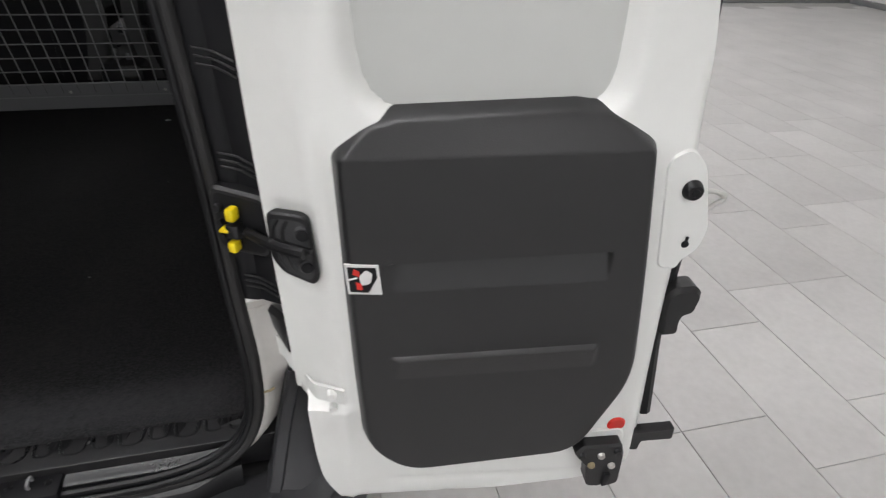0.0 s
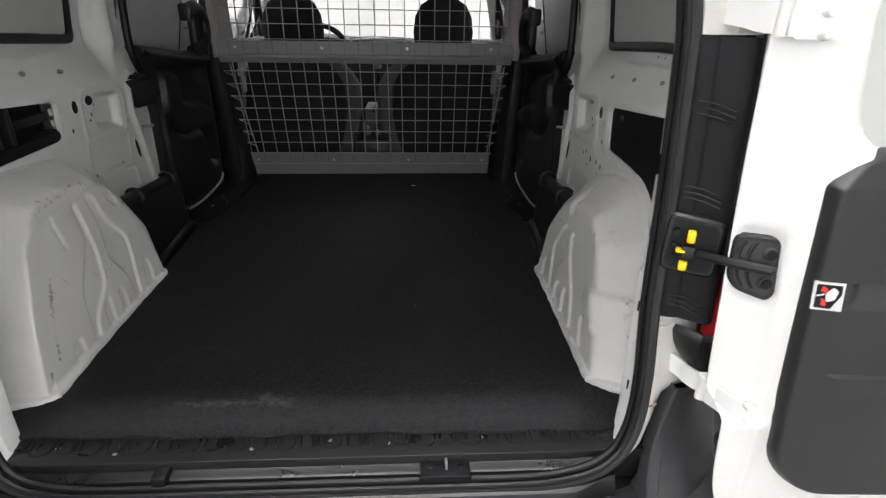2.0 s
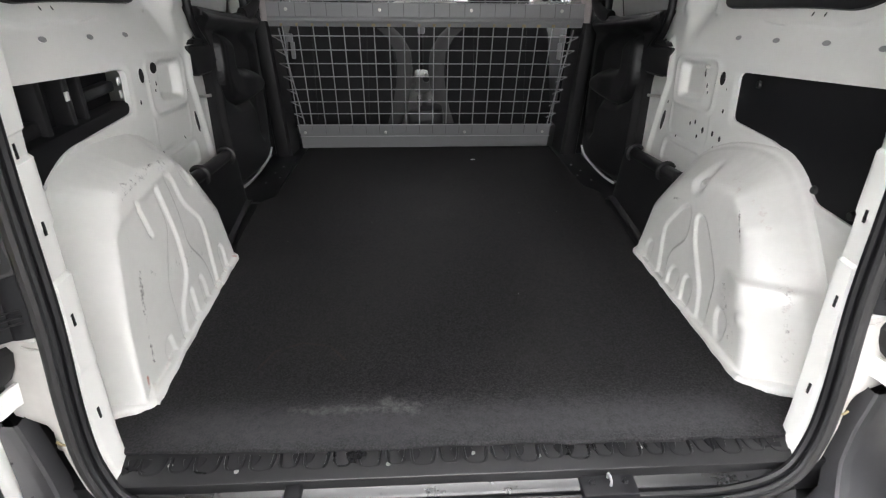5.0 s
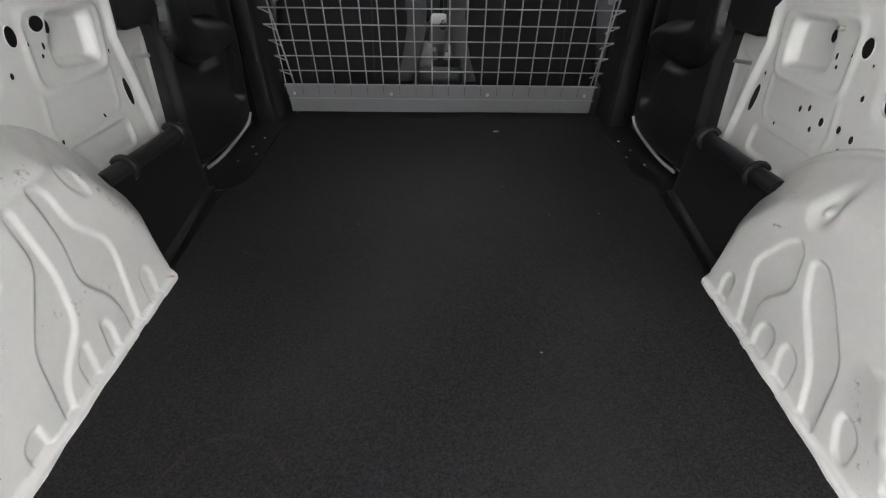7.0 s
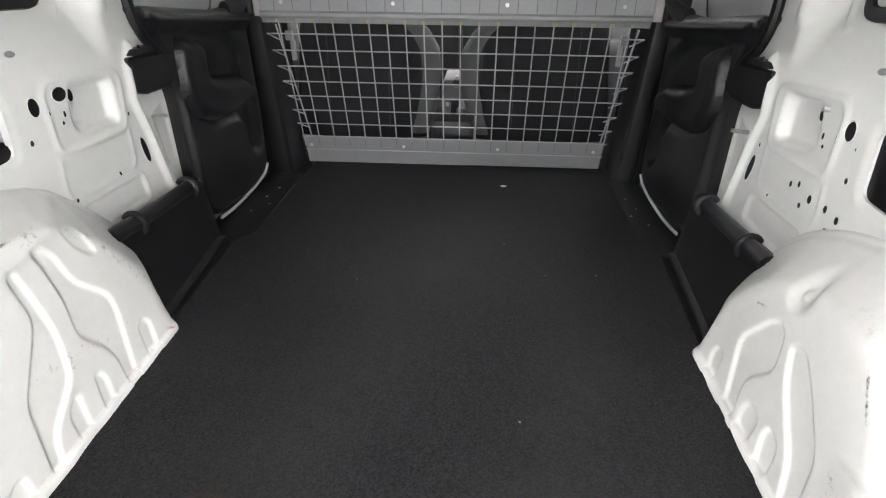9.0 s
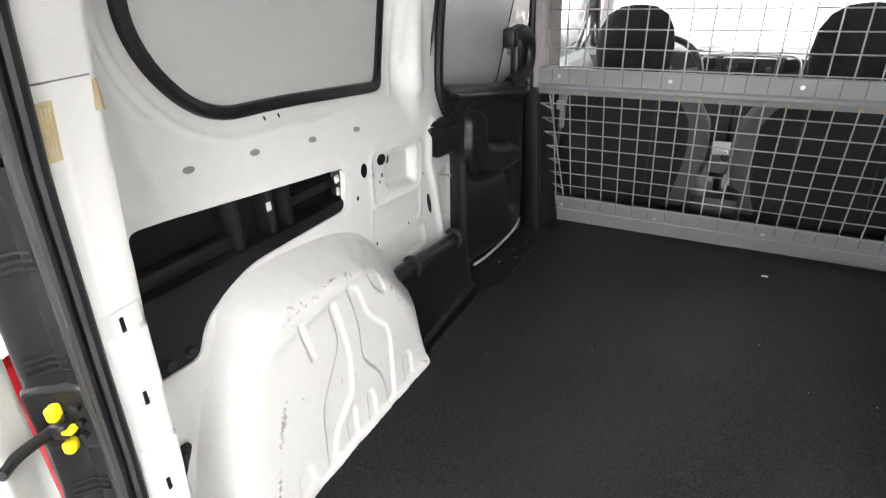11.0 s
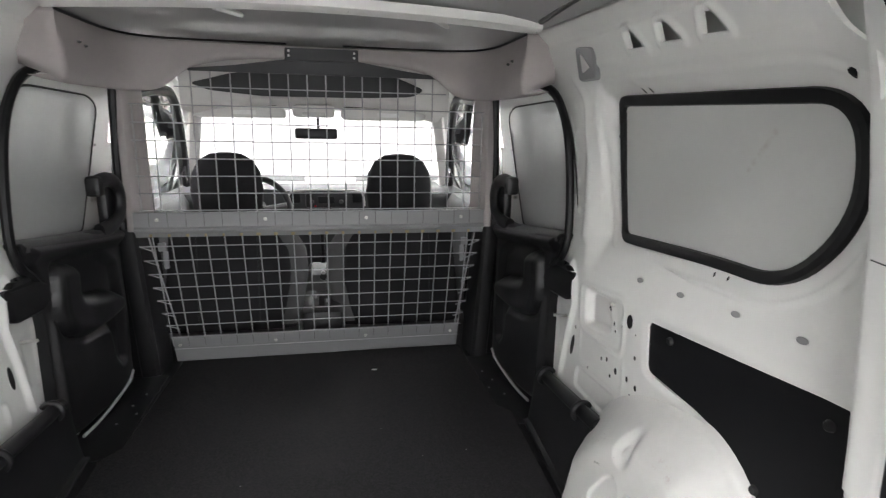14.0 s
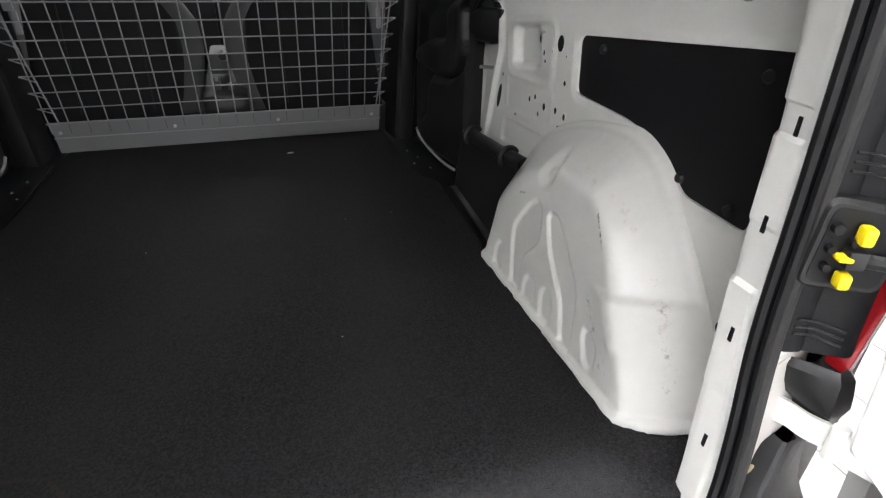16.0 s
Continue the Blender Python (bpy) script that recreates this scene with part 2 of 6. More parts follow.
def carpet():
    """Black needle felt: speckled fibres, fibre relief, a painted lit strip and pale dust at the rear edge, one faint
    ring.
    """
    m = material("black_needle_felt", (0.0088, 0.0085, 0.0098), 0.85, var=0.4, scale=5, bump=0.55, bump_scale=620, spec=0.2)
    t = m.node_tree
    b = t.nodes["Principled BSDF"]
    co = t.nodes.new("ShaderNodeTexCoord").outputs["Object"]
    add_wear_or_light(m, [((-0.30, 0.45, 0.556), (-0.05, 0.95, 0.556), 0.03, 0.30), ((0.20, 0.35, 0.556), (0.35, 0.80, 0.556), 0.02, 0.22), ((0.0, 1.2, 0.556), (0.1, 1.6, 0.556), 0.02, 0.25)], (0.020, 0.0192, 0.0196), 9, 0.18, 0.75)
    f = t.nodes.new("ShaderNodeTexNoise")
    f.inputs["Scale"].default_value, f.inputs["Detail"].default_value, f.inputs["Roughness"].default_value = 250, 6, 0.72
    t.links.new(co, f.inputs["Vector"])
    r = t.nodes.new("ShaderNodeValToRGB")
    r.color_ramp.elements[0].position, r.color_ramp.elements[1].position = 0.40, 0.72
    t.links.new(f.outputs["Fac"], r.inputs[0])
    mix = t.nodes.new("ShaderNodeMix")
    mix.data_type = "RGBA"
    t.links.new(r.outputs[0], mix.inputs["Factor"])
    t.links.new(b.inputs["Base Color"].links[0].from_socket, mix.inputs["A"])
    mix.inputs["B"].default_value = (0.044, 0.042, 0.044, 1)
    t.links.new(mix.outputs["Result"], b.inputs["Base Color"])
    # lamplight on the rear strip, painted as paler dusty felt
    add_wear_or_light(m, [((-0.52, 0.165, 0.556), (0.52, 0.155, 0.556), 0.02, 0.11)], (0.045, 0.045, 0.048), 60, 0.20, 0.75)
    add_wear_or_light(m, [((-0.14, 0.215, 0.56), (-0.09, 0.200, 0.56), 0.005, 0.07), ((-0.32, 0.20, 0.56), (-0.1, 0.20, 0.56), 0.002, 0.05)], (0.15, 0.147, 0.145), 70, 0.36, 0.90)
    ring = [((-0.33 + 0.095 * math.cos(a), 0.33 + 0.095 * math.sin(a), 0.557), (-0.33 + 0.095 * math.cos(a + 0.7), 0.33 + 0.095 * math.sin(a + 0.7), 0.557), 0.002, 0.009) for a in (0.3, 1.0, 1.7, 2.4)]
    add_wear_or_light(m, ring, (0.05, 0.035, 0.028), 40, 0.25, 0.8)
    return m


SILLBLACK = material("smooth_black_plastic", (0.0085, 0.0085, 0.0095), 0.27, var=0.2, scale=8, spec=0.4, bump=0.04, bump_scale=300)
FELT = carpet()


def tile_material():
    """Grey porcelain with soft cloudy veins; each tile differs a little."""
    m = material("grey_porcelain", (0.54, 0.525, 0.515), 0.30, var=0.16, scale=2.2, bump=0.02, bump_scale=30)
    t = m.node_tree
    b = t.nodes["Principled BSDF"]
    base = b.inputs["Base Color"].links[0].from_socket
    info = t.nodes.new("ShaderNodeObjectInfo")
    hsv = t.nodes.new("ShaderNodeHueSaturation")
    mr = t.nodes.new("ShaderNodeMapRange")
    mr.inputs["To Min"].default_value, mr.inputs["To Max"].default_value = 0.93, 1.06
    t.links.new(info.outputs["Random"], mr.inputs["Value"])
    t.links.new(mr.outputs[0], hsv.inputs["Value"])
    t.links.new(base, hsv.inputs["Color"])
    t.links.new(hsv.outputs[0], b.inputs["Base Color"])
    return m


TILE = tile_material()
GROUT = material("grey_grout", (0.42, 0.41, 0.40), 0.85, var=0.1, scale=8)


# ---- building helpers ----
def finish(name, mesh, mat, parent=None, label="", sharp=35):
    mesh.materials.append(mat)
    mesh.polygons.foreach_set("use_smooth", [True] * len(mesh.polygons))
    mesh.set_sharp_from_angle(angle=radians(sharp))
    ob = new(name, mesh)
    if parent is not None:
        ob.parent = parent
    if label:
        tagged(ob, label)
    return ob


def part(name, bm, mat, parent=None, label="", sharp=35):
    """Links a bmesh as one mesh object under a thing or a part."""
    bmesh.ops.recalc_face_normals(bm, faces=bm.faces)
    mesh = bpy.data.meshes.new(name)
    bm.to_mesh(mesh)
    bm.free()
    return finish(name, mesh, mat, parent, label, sharp)


def thing(name, label, category, group="", kind="", at=(0, 0, 0)):
    ob = new(name)
    ob.location = at
    return tagged(ob, label, category, group, kind)


def add_box(bm, lo, hi, bevel=0.0, m=None, segments=2):
    """A box between two corners, with rounded edges."""
    r = bmesh.ops.create_cube(bm, size=1)
    vs = r["verts"]
    c = [(a + b) / 2 for a, b in zip(lo, hi)]
    d = [abs(b - a) for a, b in zip(lo, hi)]
    for v in vs:
        v.co = Vector((c[0] + v.co.x * d[0], c[1] + v.co.y * d[1], c[2] + v.co.z * d[2]))
    fresh = vs
    if bevel:
        edges = list({e for v in vs for e in v.link_edges})
        got = bmesh.ops.bevel(bm, geom=edges, offset=min(bevel, min(d) * 0.45), segments=segments, affect="EDGES", profile=0.5)
        fresh = list({v for f in got["faces"] for v in f.verts} | {v for v in vs if v.is_valid})
    if m is not None:
        bmesh.ops.transform(bm, matrix=m, verts=fresh)
    return bm


def box(lo, hi, bevel=0.0, m=None, segments=2):
    return add_box(bmesh.new(), lo, hi, bevel, m, segments)


def add_tube(bm, pts, r, n=8, closed=False, flat=1.0):
    """A round bar along a line of points; flat squeezes its section."""
    pts = [Vector(p) for p in pts]
    rings = []
    up = None
    for i, p in enumerate(pts):
        a = pts[i - 1] if (i or closed) else p
        b = pts[(i + 1) % len(pts)] if (i < len(pts) - 1 or closed) else p
        d = (b - a).normalized()
        if up is None:
            up = Vector((0, 0, 1)) if abs(d.z) < 0.9 else Vector((0, 1, 0))
        side = d.cross(up).normalized()
        up = side.cross(d).normalized()
        rad = r[i] if isinstance(r, (list, tuple)) else r
        rings.append([bm.verts.new(p + side * (rad * math.cos(k * math.tau / n)) + up * (rad * flat * math.sin(k * math.tau / n))) for k in range(n)])
    last = len(rings) if closed else len(rings) - 1
    for i in range(last):
        x, y = rings[i], rings[(i + 1) % len(rings)]
        for k in range(n):
            bm.faces.new((x[k], x[(k + 1) % n], y[(k + 1) % n], y[k]))
    if not closed:
        bm.faces.new(rings[0][::-1])
        bm.faces.new(rings[-1])
    return bm


def tube(pts, r, n=8, closed=False, flat=1.0):
    return add_tube(bmesh.new(), pts, r, n, closed, flat)


def add_cyl(bm, a, b, r, r2=None, n=16):
    """A round plug or disc between two points, with a small chamfer."""
    a, b = Vector(a), Vector(b)
    r2 = r if r2 is None else r2
    d = (b - a)
    c = min(0.15 * r2, 0.3 * d.length)
    e = d.normalized() * c
    return add_tube(bm, [a, b - e, b], [r, r2, r2 - c], n)


def cyl(a, b, r, r2=None, n=16):
    return add_cyl(bmesh.new(), a, b, r, r2, n)


def smooth_line(pts, n=6, closed=False):
    """Points of a smooth line through the given ones."""
    pts = [Vector(p) for p in pts]
    k, out = len(pts), []
    for i in range(k if closed else k - 1):
        p0 = pts[i - 1] if (i or closed) else pts[0]
        p1, p2 = pts[i], pts[(i + 1) % k]
        p3 = pts[(i + 2) % k] if (i + 2 < k or closed) else p2
        for j in range(n):
            t = j / n
            out.append(0.5 * (2 * p1 + (p2 - p0) * t + (2 * p0 - 5 * p1 + 4 * p2 - p3) * t * t + (3 * p1 - p0 - 3 * p2 + p3) * t ** 3))
    if not closed:
        out.append(pts[-1])
    return out


def round_poly(pts, r, n=5):
    """A flat outline with its corners rounded; r: one radius or one for each corner."""
    out, k = [], len(pts)
    for i, p in enumerate(pts):
        rad = r[i] if isinstance(r, (list, tuple)) else r
        p, a, b = Vector(p), Vector(pts[i - 1]), Vector(pts[(i + 1) % k])
        da, db = (a - p), (b - p)
        cut = min(rad, da.length * 0.48, db.length * 0.48)
        s, e = p + da.normalized() * cut, p + db.normalized() * cut
        for j in range(n + 1):
            t = j / n
            out.append(((1 - t) ** 2 * s + 2 * t * (1 - t) * p + t * t * e)[:2])
    return out


def plate(outline, d0, d1, place, bevel=0.0):
    """A flat piece: an outline in (u, v) with thickness d0..d1, set in space by place(u, v, d); the d1 side has rounded edges."""
    bm = bmesh.new()
    k = len(outline)
    cu, cv = sum(p[0] for p in outline) / k, sum(p[1] for p in outline) / k
    rings = [[bm.verts.new(place(u, v, d0)) for u, v in outline]]
    if bevel:
        rings.append([bm.verts.new(place(u, v, d1 - math.copysign(bevel, d1 - d0))) for u, v in outline])
        ins = []
        for u, v in outline:
            du, dv = u - cu, v - cv
            ln = math.hypot(du, dv) or 1
            ins.append((u - du / ln * bevel, v - dv / ln * bevel))
        rings.append([bm.verts.new(place(u, v, d1)) for u, v in ins])
    else:
        rings.append([bm.verts.new(place(u, v, d1)) for u, v in outline])
    bm.faces.new(rings[0][::-1])
    bm.faces.new(rings[-1])
    for x, y in zip(rings, rings[1:]):
        for i in range(k):
            bm.faces.new((x[i], x[(i + 1) % k], y[(i + 1) % k], y[i]))
    return bm


def loft(rows, closed=False, cap=False):
    """A skin over rows of points."""
    bm = bmesh.new()
    vs = [[bm.verts.new(p) for p in row] for row in rows]
    for a, b in zip(vs, vs[1:]):
        m = len(a)
        for i in range(m if closed else m - 1):
            bm.faces.new((a[i], a[(i + 1) % m], b[(i + 1) % m], b[i]))
    if cap:
        bm.faces.new(vs[0][::-1])
        bm.faces.new(vs[-1])
    return bm


def inside(poly, U, V):
    """Which of the places (U, V) lie inside an outline."""
    got = np.zeros(U.shape, bool)
    k = len(poly)
    for i in range(k):
        (x1, y1), (x2, y2) = poly[i], poly[(i + 1) % k]
        if y1 == y2:
            continue
        cross = ((y1 > V) != (y2 > V)) & (U < (x2 - x1) * (V - y1) / (y2 - y1) + x1)
        got ^= cross
    return got


def gap(line, U, V, closed=False):
    """The distance of the places (U, V) from a line of points, and the nearest point."""
    best = np.full(U.shape, 1e9)
    bu, bv = np.zeros(U.shape), np.zeros(U.shape)
    k = len(line)
    for i in range(k if closed else k - 1):
        (x1, y1), (x2, y2) = line[i], line[(i + 1) % k]
        dx, dy = x2 - x1, y2 - y1
        ll = dx * dx + dy * dy or 1e-12
        t = np.clip(((U - x1) * dx + (V - y1) * dy) / ll, 0, 1)
        px, py = x1 + t * dx, y1 + t * dy
        d = np.hypot(U - px, V - py)
        near = d < best
        best, bu, bv = np.where(near, d, best), np.where(near, px, bu), np.where(near, py, bv)
    return best, bu, bv


def soft(x):
    x = np.clip(x, 0, 1)
    return x * x * (3 - 2 * x)


def relief(us, vs, height, place, holes=(), outline=None, skirt=0.012):
    """A pressed sheet: a fine net over (u, v), raised by height(U, V), with clean openings and an optional outer outline; edges turn back by skirt."""
    U, V = np.meshgrid(us, vs, indexing="ij")
    nu, nv = U.shape
    cu, cv = (U[:-1, :-1] + U[1:, 1:]) / 2, (V[:-1, :-1] + V[1:, 1:]) / 2
    keep = np.ones(cu.shape, bool)
    if outline is not None:
        keep &= inside(outline, cu, cv)
    for h in holes:
        keep &= ~inside(h, cu, cv)
    idx = np.arange(nu * nv).reshape(nu, nv)
    quads = np.stack([idx[:-1, :-1], idx[1:, :-1], idx[1:, 1:], idx[:-1, 1:]], -1)[keep]
    edges = {}
    for q in quads.tolist():
        for a, b in zip(q, q[1:] + q[:1]):
            key = (a, b) if a < b else (b, a)
            edges[key] = None if key in edges else (a, b)
    rim = [e for e in edges.values() if e]
    Uf, Vf = U.ravel().copy(), V.ravel().copy()
    lines = list(holes) + ([outline] if outline is not None else [])
    if lines:
        ids = np.array(sorted({i for e in rim for i in e}))
        best = np.full(len(ids), 1e9)
        nu_, nv_ = Uf[ids].copy(), Vf[ids].copy()
        for ln in lines:
            d, pu, pv = gap(ln, Uf[ids], Vf[ids], True)
            near = d < best
            best, nu_, nv_ = np.where(near, d, best), np.where(near, pu, nu_), np.where(near, pv, nv_)
        limit = 1.3 * max(us[1] - us[0], vs[1] - vs[0])
        near = best < limit
        Uf[ids[near]], Vf[ids[near]] = nu_[near], nv_[near]
    H = height(Uf, Vf)
    used = np.unique(quads)
    remap = {int(o): i for i, o in enumerate(used)}
    pts = [place(float(Uf[i]), float(Vf[i]), float(H[i])) for i in used]
    faces = [[remap[i] for i in q] for q in quads.tolist()]
    if skirt:
        back = {}
        for a, b in rim:
            for i in (a, b):
                if i not in back:
                    back[i] = len(pts)
                    pts.append(place(float(Uf[i]), float(Vf[i]), float(H[i]) - skirt))
            faces.append([remap[b], remap[a], back[a], back[b]])
    mesh = bpy.data.meshes.new("sheet")
    mesh.from_pydata([tuple(p) for p in pts], [], faces)
    return mesh


def bead(line, U, V, width, high, closed=False):
    """A rounded pressed rib along a line."""
    d, _, _ = gap(line, U, V, closed)
    return high * soft(1 - d / width)


def dish(poly, U, V, ramp, deep):
    """A smooth recess inside an outline (negative height)."""
    d, _, _ = gap(poly, U, V, True)
    ins = inside(poly, U, V)
    return -deep * np.where(ins, soft(d / ramp), 0)


# ---- the showroom ----
ROOM = (-7.0, 10.6, -5.5, 8.2, 3.6)
x0, x1, y0, y1, HT = ROOM
tagged(part("floor", box((x0, y0, -0.12), (x1, y1, -0.006)), GROUT), "grey grouted showroom floor under the tiles", "floor", kind="structure")
FLOOR = bpy.data.objects["floor"]
for nm, lo, hi in (("wall_west", (x0 - 0.15, y0, 0), (x0, y1, HT)), ("wall_east", (x1, y0, 0), (x1 + 0.15, y1, HT)), ("wall_north", (x0 - 0.15, y1, 0), (x1 + 0.15, y1 + 0.15, HT))):
    tagged(part(nm, box(lo, hi), WALLPAINT), "plain white painted showroom wall", "wall", kind="structure")
# unseen window openings, added so that light reaches the bay from behind
SPANS = ((-6.4, -2.2), (-1.4, 2.8), (3.6, 6.8))
GZ0, GZ1 = 0.25, 3.2
sw = bmesh.new()
for lo, hi in (((x0 - 0.15, y0 - 0.15, 0), (SPANS[0][0], y0, HT)), ((SPANS[0][1], y0 - 0.15, 0), (SPANS[1][0], y0, HT)), ((SPANS[1][1], y0 - 0.15, 0), (SPANS[2][0], y0, HT)), ((SPANS[2][1], y0 - 0.15, 0), (x1 + 0.15, y0, HT))):
    add_box(sw, lo, hi)
for a, b in SPANS:
    add_box(sw, (a, y0 - 0.15, 0), (b, y0, GZ0))
    add_box(sw, (a, y0 - 0.15, GZ1), (b, y0, HT))
tagged(part("wall_south", sw, WALLPAINT), "unseen white showroom wall with three added wide shop windows", "wall", kind="structure")
for k, (a, b) in enumerate(SPANS):
    win1 = thing("window_%d" % (k + 1), "unseen wide shop window with grey frame bars, added for light", "window", kind="structure")
    fb = bmesh.new()
    for i in range(4):
        x = a + (b - a) * i / 3
        add_box(fb, (x - 0.03, y0 - 0.11, GZ0), (x + 0.03, y0 - 0.04, GZ1), 0.005)
    for z in (GZ0, GZ1 - 0.05):
        add_box(fb, (a, y0 - 0.105, z), (b, y0 - 0.045, z + 0.05), 0.004)
    part("window_frame", fb, GREY, win1)
# glowing sheet added as the light source behind the windows
tagged(part("backdrop", box((-8.5, y0 - 1.3, -0.5), (10.5, y0 - 1.28, 5.0)), DAYGLOW), "plain glowing sheet outside the added shop windows, lights the bay", "backdrop", kind="structure")
tagged(part("ceiling", box((x0 - 0.15, y0 - 0.15, HT), (x1 + 0.15, y1 + 0.15, HT + 0.12)), CEILPAINT), "plain white showroom ceiling", "ceiling", kind="structure")
for nm, lo, hi in (("baseboard_east", (x1 - 0.015, y0, 0), (x1, y1, 0.09)), ("baseboard_north", (x0, y1 - 0.015, 0), (x1 - 0.015, y1, 0.09))):
    tagged(part(nm, box(lo, hi, 0.004), GREY), "grey skirting board", "baseboard", kind="structure")


def ceiling_light(at, length, width):
    ob = thing("ceiling_light", "unseen long white ceiling light panel with a bright diffuser", "ceiling light", "ceiling lights", at=at)
    fr = bmesh.new()
    w, l, t = width / 2, length / 2, 0.03
    for lo, hi in (((-w - t, -l - t, -0.06), (-w, l + t, 0)), ((w, -l - t, -0.06), (w + t, l + t, 0)),
                   ((-w, -l - t, -0.06), (w, -l, 0)), ((-w, l, -0.06), (w, l + t, 0))):
        add_box(fr, lo, hi, 0.004)
    part("frame", fr, WALLPAINT, ob)
    part("diffuser", box((-w, -l, -0.045), (w, l, -0.01)), GLOW, ob, "glowing opal diffuser")
    return ob


# unseen panels; those to the north are added to brighten far wall and cab
lamp = ceiling_light((-2.6, -0.34, HT), 0.24, 2.4)
for lx, ly in ((5.2, -0.34), (5.2, -3.0), (-2.6, -3.0), (0.0, 5.4), (2.6, 5.4), (-2.6, 5.4), (4.4, 2.9), (7.8, 2.9), (-4.0, 2.9), (-3.6, 7.2), (-1.2, 7.2), (1.2, 7.2), (3.8, 7.2), (7.6, 6.6)):
    copy_thing(lamp, pose(lx, ly, HT))

# unseen strip, placed to suit the lit rear edge of the mat
ceiling_light((0.0, -0.22, HT), 0.33, 2.66)
# two unseen panels added behind the van to brighten the bay
for lx in (-1.25, 1.25):
    ceiling_light((lx, -2.7, HT), 1.5, 0.24)

# fittings on the far wall, seen through the windscreen
cab = thing("wall_cabinet", "white metal wall cabinet on the far showroom wall", "cabinet", at=(0.02, y1 - 0.21, 0))
part("body", box((-0.35, -0.2, 0), (0.35, 0.2, 1.9), 0.01), WALLPAINT, cab)
part("door", box((-0.34, -0.222, 0.06), (0.34, -0.203, 1.86), 0.006), WALLPAINT, cab)
sign = thing("safety_sign", "small green and red safety signs on the white wall", "sign", at=(0.438, y1 - 0.012, 1.292))
part("panel", box((-0.035, -0.01, 0.0), (0.035, 0.01, 0.10), 0.003), GREEN, sign)
part("lower_panel", box((-0.035, -0.01, -0.09), (0.035, 0.01, -0.004), 0.003), REDDOT, sign, "red lower panel")
bxs = thing("wall_box", "beige switch box on the white wall", "switch box", at=(1.39, y1 - 0.055, 1.27))
part("case", box((-0.2, -0.05, -0.15), (0.2, 0.05, 0.15), 0.01), BEIGEBOX, bxs)

# ---- the van ----
VAN = thing("delivery_van", "white panel van with open rear doors and empty cargo bay", "van")
FZ = 0.55

# wall profile: half width at each height
PZ = [0.50, 1.10, 1.13, 1.16, 1.235, 1.265, 1.30, 1.45, 1.60, 1.635, 1.66, 1.70, 1.75, 1.79, 1.82]
PX = [0.765, 0.765, 0.768, 0.780, 0.820, 0.829, 0.831, 0.826, 0.806, 0.785, 0.740, 0.705, 0.680, 0.655, 0.61]
CX = [0.765, 0.765, 0.766, 0.768, 0.772, 0.774, 0.775, 0.772, 0.760, 0.750, 0.725, 0.700, 0.680, 0.655, 0.61]
_zz = np.linspace(0.45, 1.86, 283)
_k = np.ones(9) / 9


def _profile(p):
    y = np.interp(_zz, PZ, p)
    return np.convolve(np.pad(y, 4, mode="edge"), _k, mode="valid")


PROF, CPROF = _profile(PX), _profile(CX)


def half_width(y, z):
    """The inner skin's distance from the van's middle."""
    a, b = np.interp(z, _zz, PROF), np.interp(z, _zz, CPROF)
    k = soft((np.asarray(y) - 1.085) / 0.06)
    r = soft((0.34 - np.asarray(y)) / 0.10) * 0.75
    k = np.maximum(k, r)
    return a * (1 - k) + b * k


WINDOW = round_poly([(1.066, 1.610), (0.374, 1.602), (0.362, 1.42), (0.480, 1.283), (0.66, 1.281), (1.030, 1.256)], [0.040, 0.085, 0.17, 0.13, 0.12, 0.035], 8)
PANEL_R = round_poly([(0.79, 1.105), (0.255, 1.158), (0.255, 0.895), (0.395, 0.90), (0.485, 0.955), (0.57, 0.98), (0.775, 0.985)], [0.02, 0.02, 0.02, 0.01, 0.05, 0.05, 0.02])
PANEL_L = round_poly([(0.785, 1.110), (0.25, 1.157), (0.225, 0.885), (0.315, 0.882), (0.345, 0.945), (0.46, 1.003), (0.775, 1.008)], [0.02, 0.02, 0.02, 0.02, 0.05, 0.05, 0.02])
SLIDE = [(1.36, 0.50), (1.36, 1.075), (1.31, 1.125), (1.255, 1.16), (1.238, 1.24), (1.262, 1.42), (1.295, 1.55), (1.345, 1.635), (1.42, 1.672), (1.55, 1.683), (1.95, 1.683), (1.95, 0.50)]
FLOW_HOLES = [[(0.545, 1.708), (0.615, 1.712), (0.605, 1.748), (0.578, 1.748)], [(0.672, 1.712), (0.742, 1.714), (0.735, 1.750), (0.710, 1.750)],
              [(0.797, 1.712), (0.864, 1.714), (0.858, 1.752), (0.838, 1.752)]]
POCKET = round_poly([(1.112, 1.092), (0.958, 1.108), (0.938, 1.004), (1.104, 0.974)], 0.032)
POCKET_RIM = round_poly([(1.136, 1.094), (0.905, 1.120), (0.882, 1.100), (0.878, 0.975), (1.116, 0.962)], 0.03)
LOWRECT = round_poly([(1.128, 0.842), (0.885, 0.856), (0.90, 0.768), (1.140, 0.764)], 0.025)
FLANGE_RECT = round_poly([(1.335, 0.975), (1.262, 0.950), (1.285, 0.80), (1.335, 0.80)], 0.012)


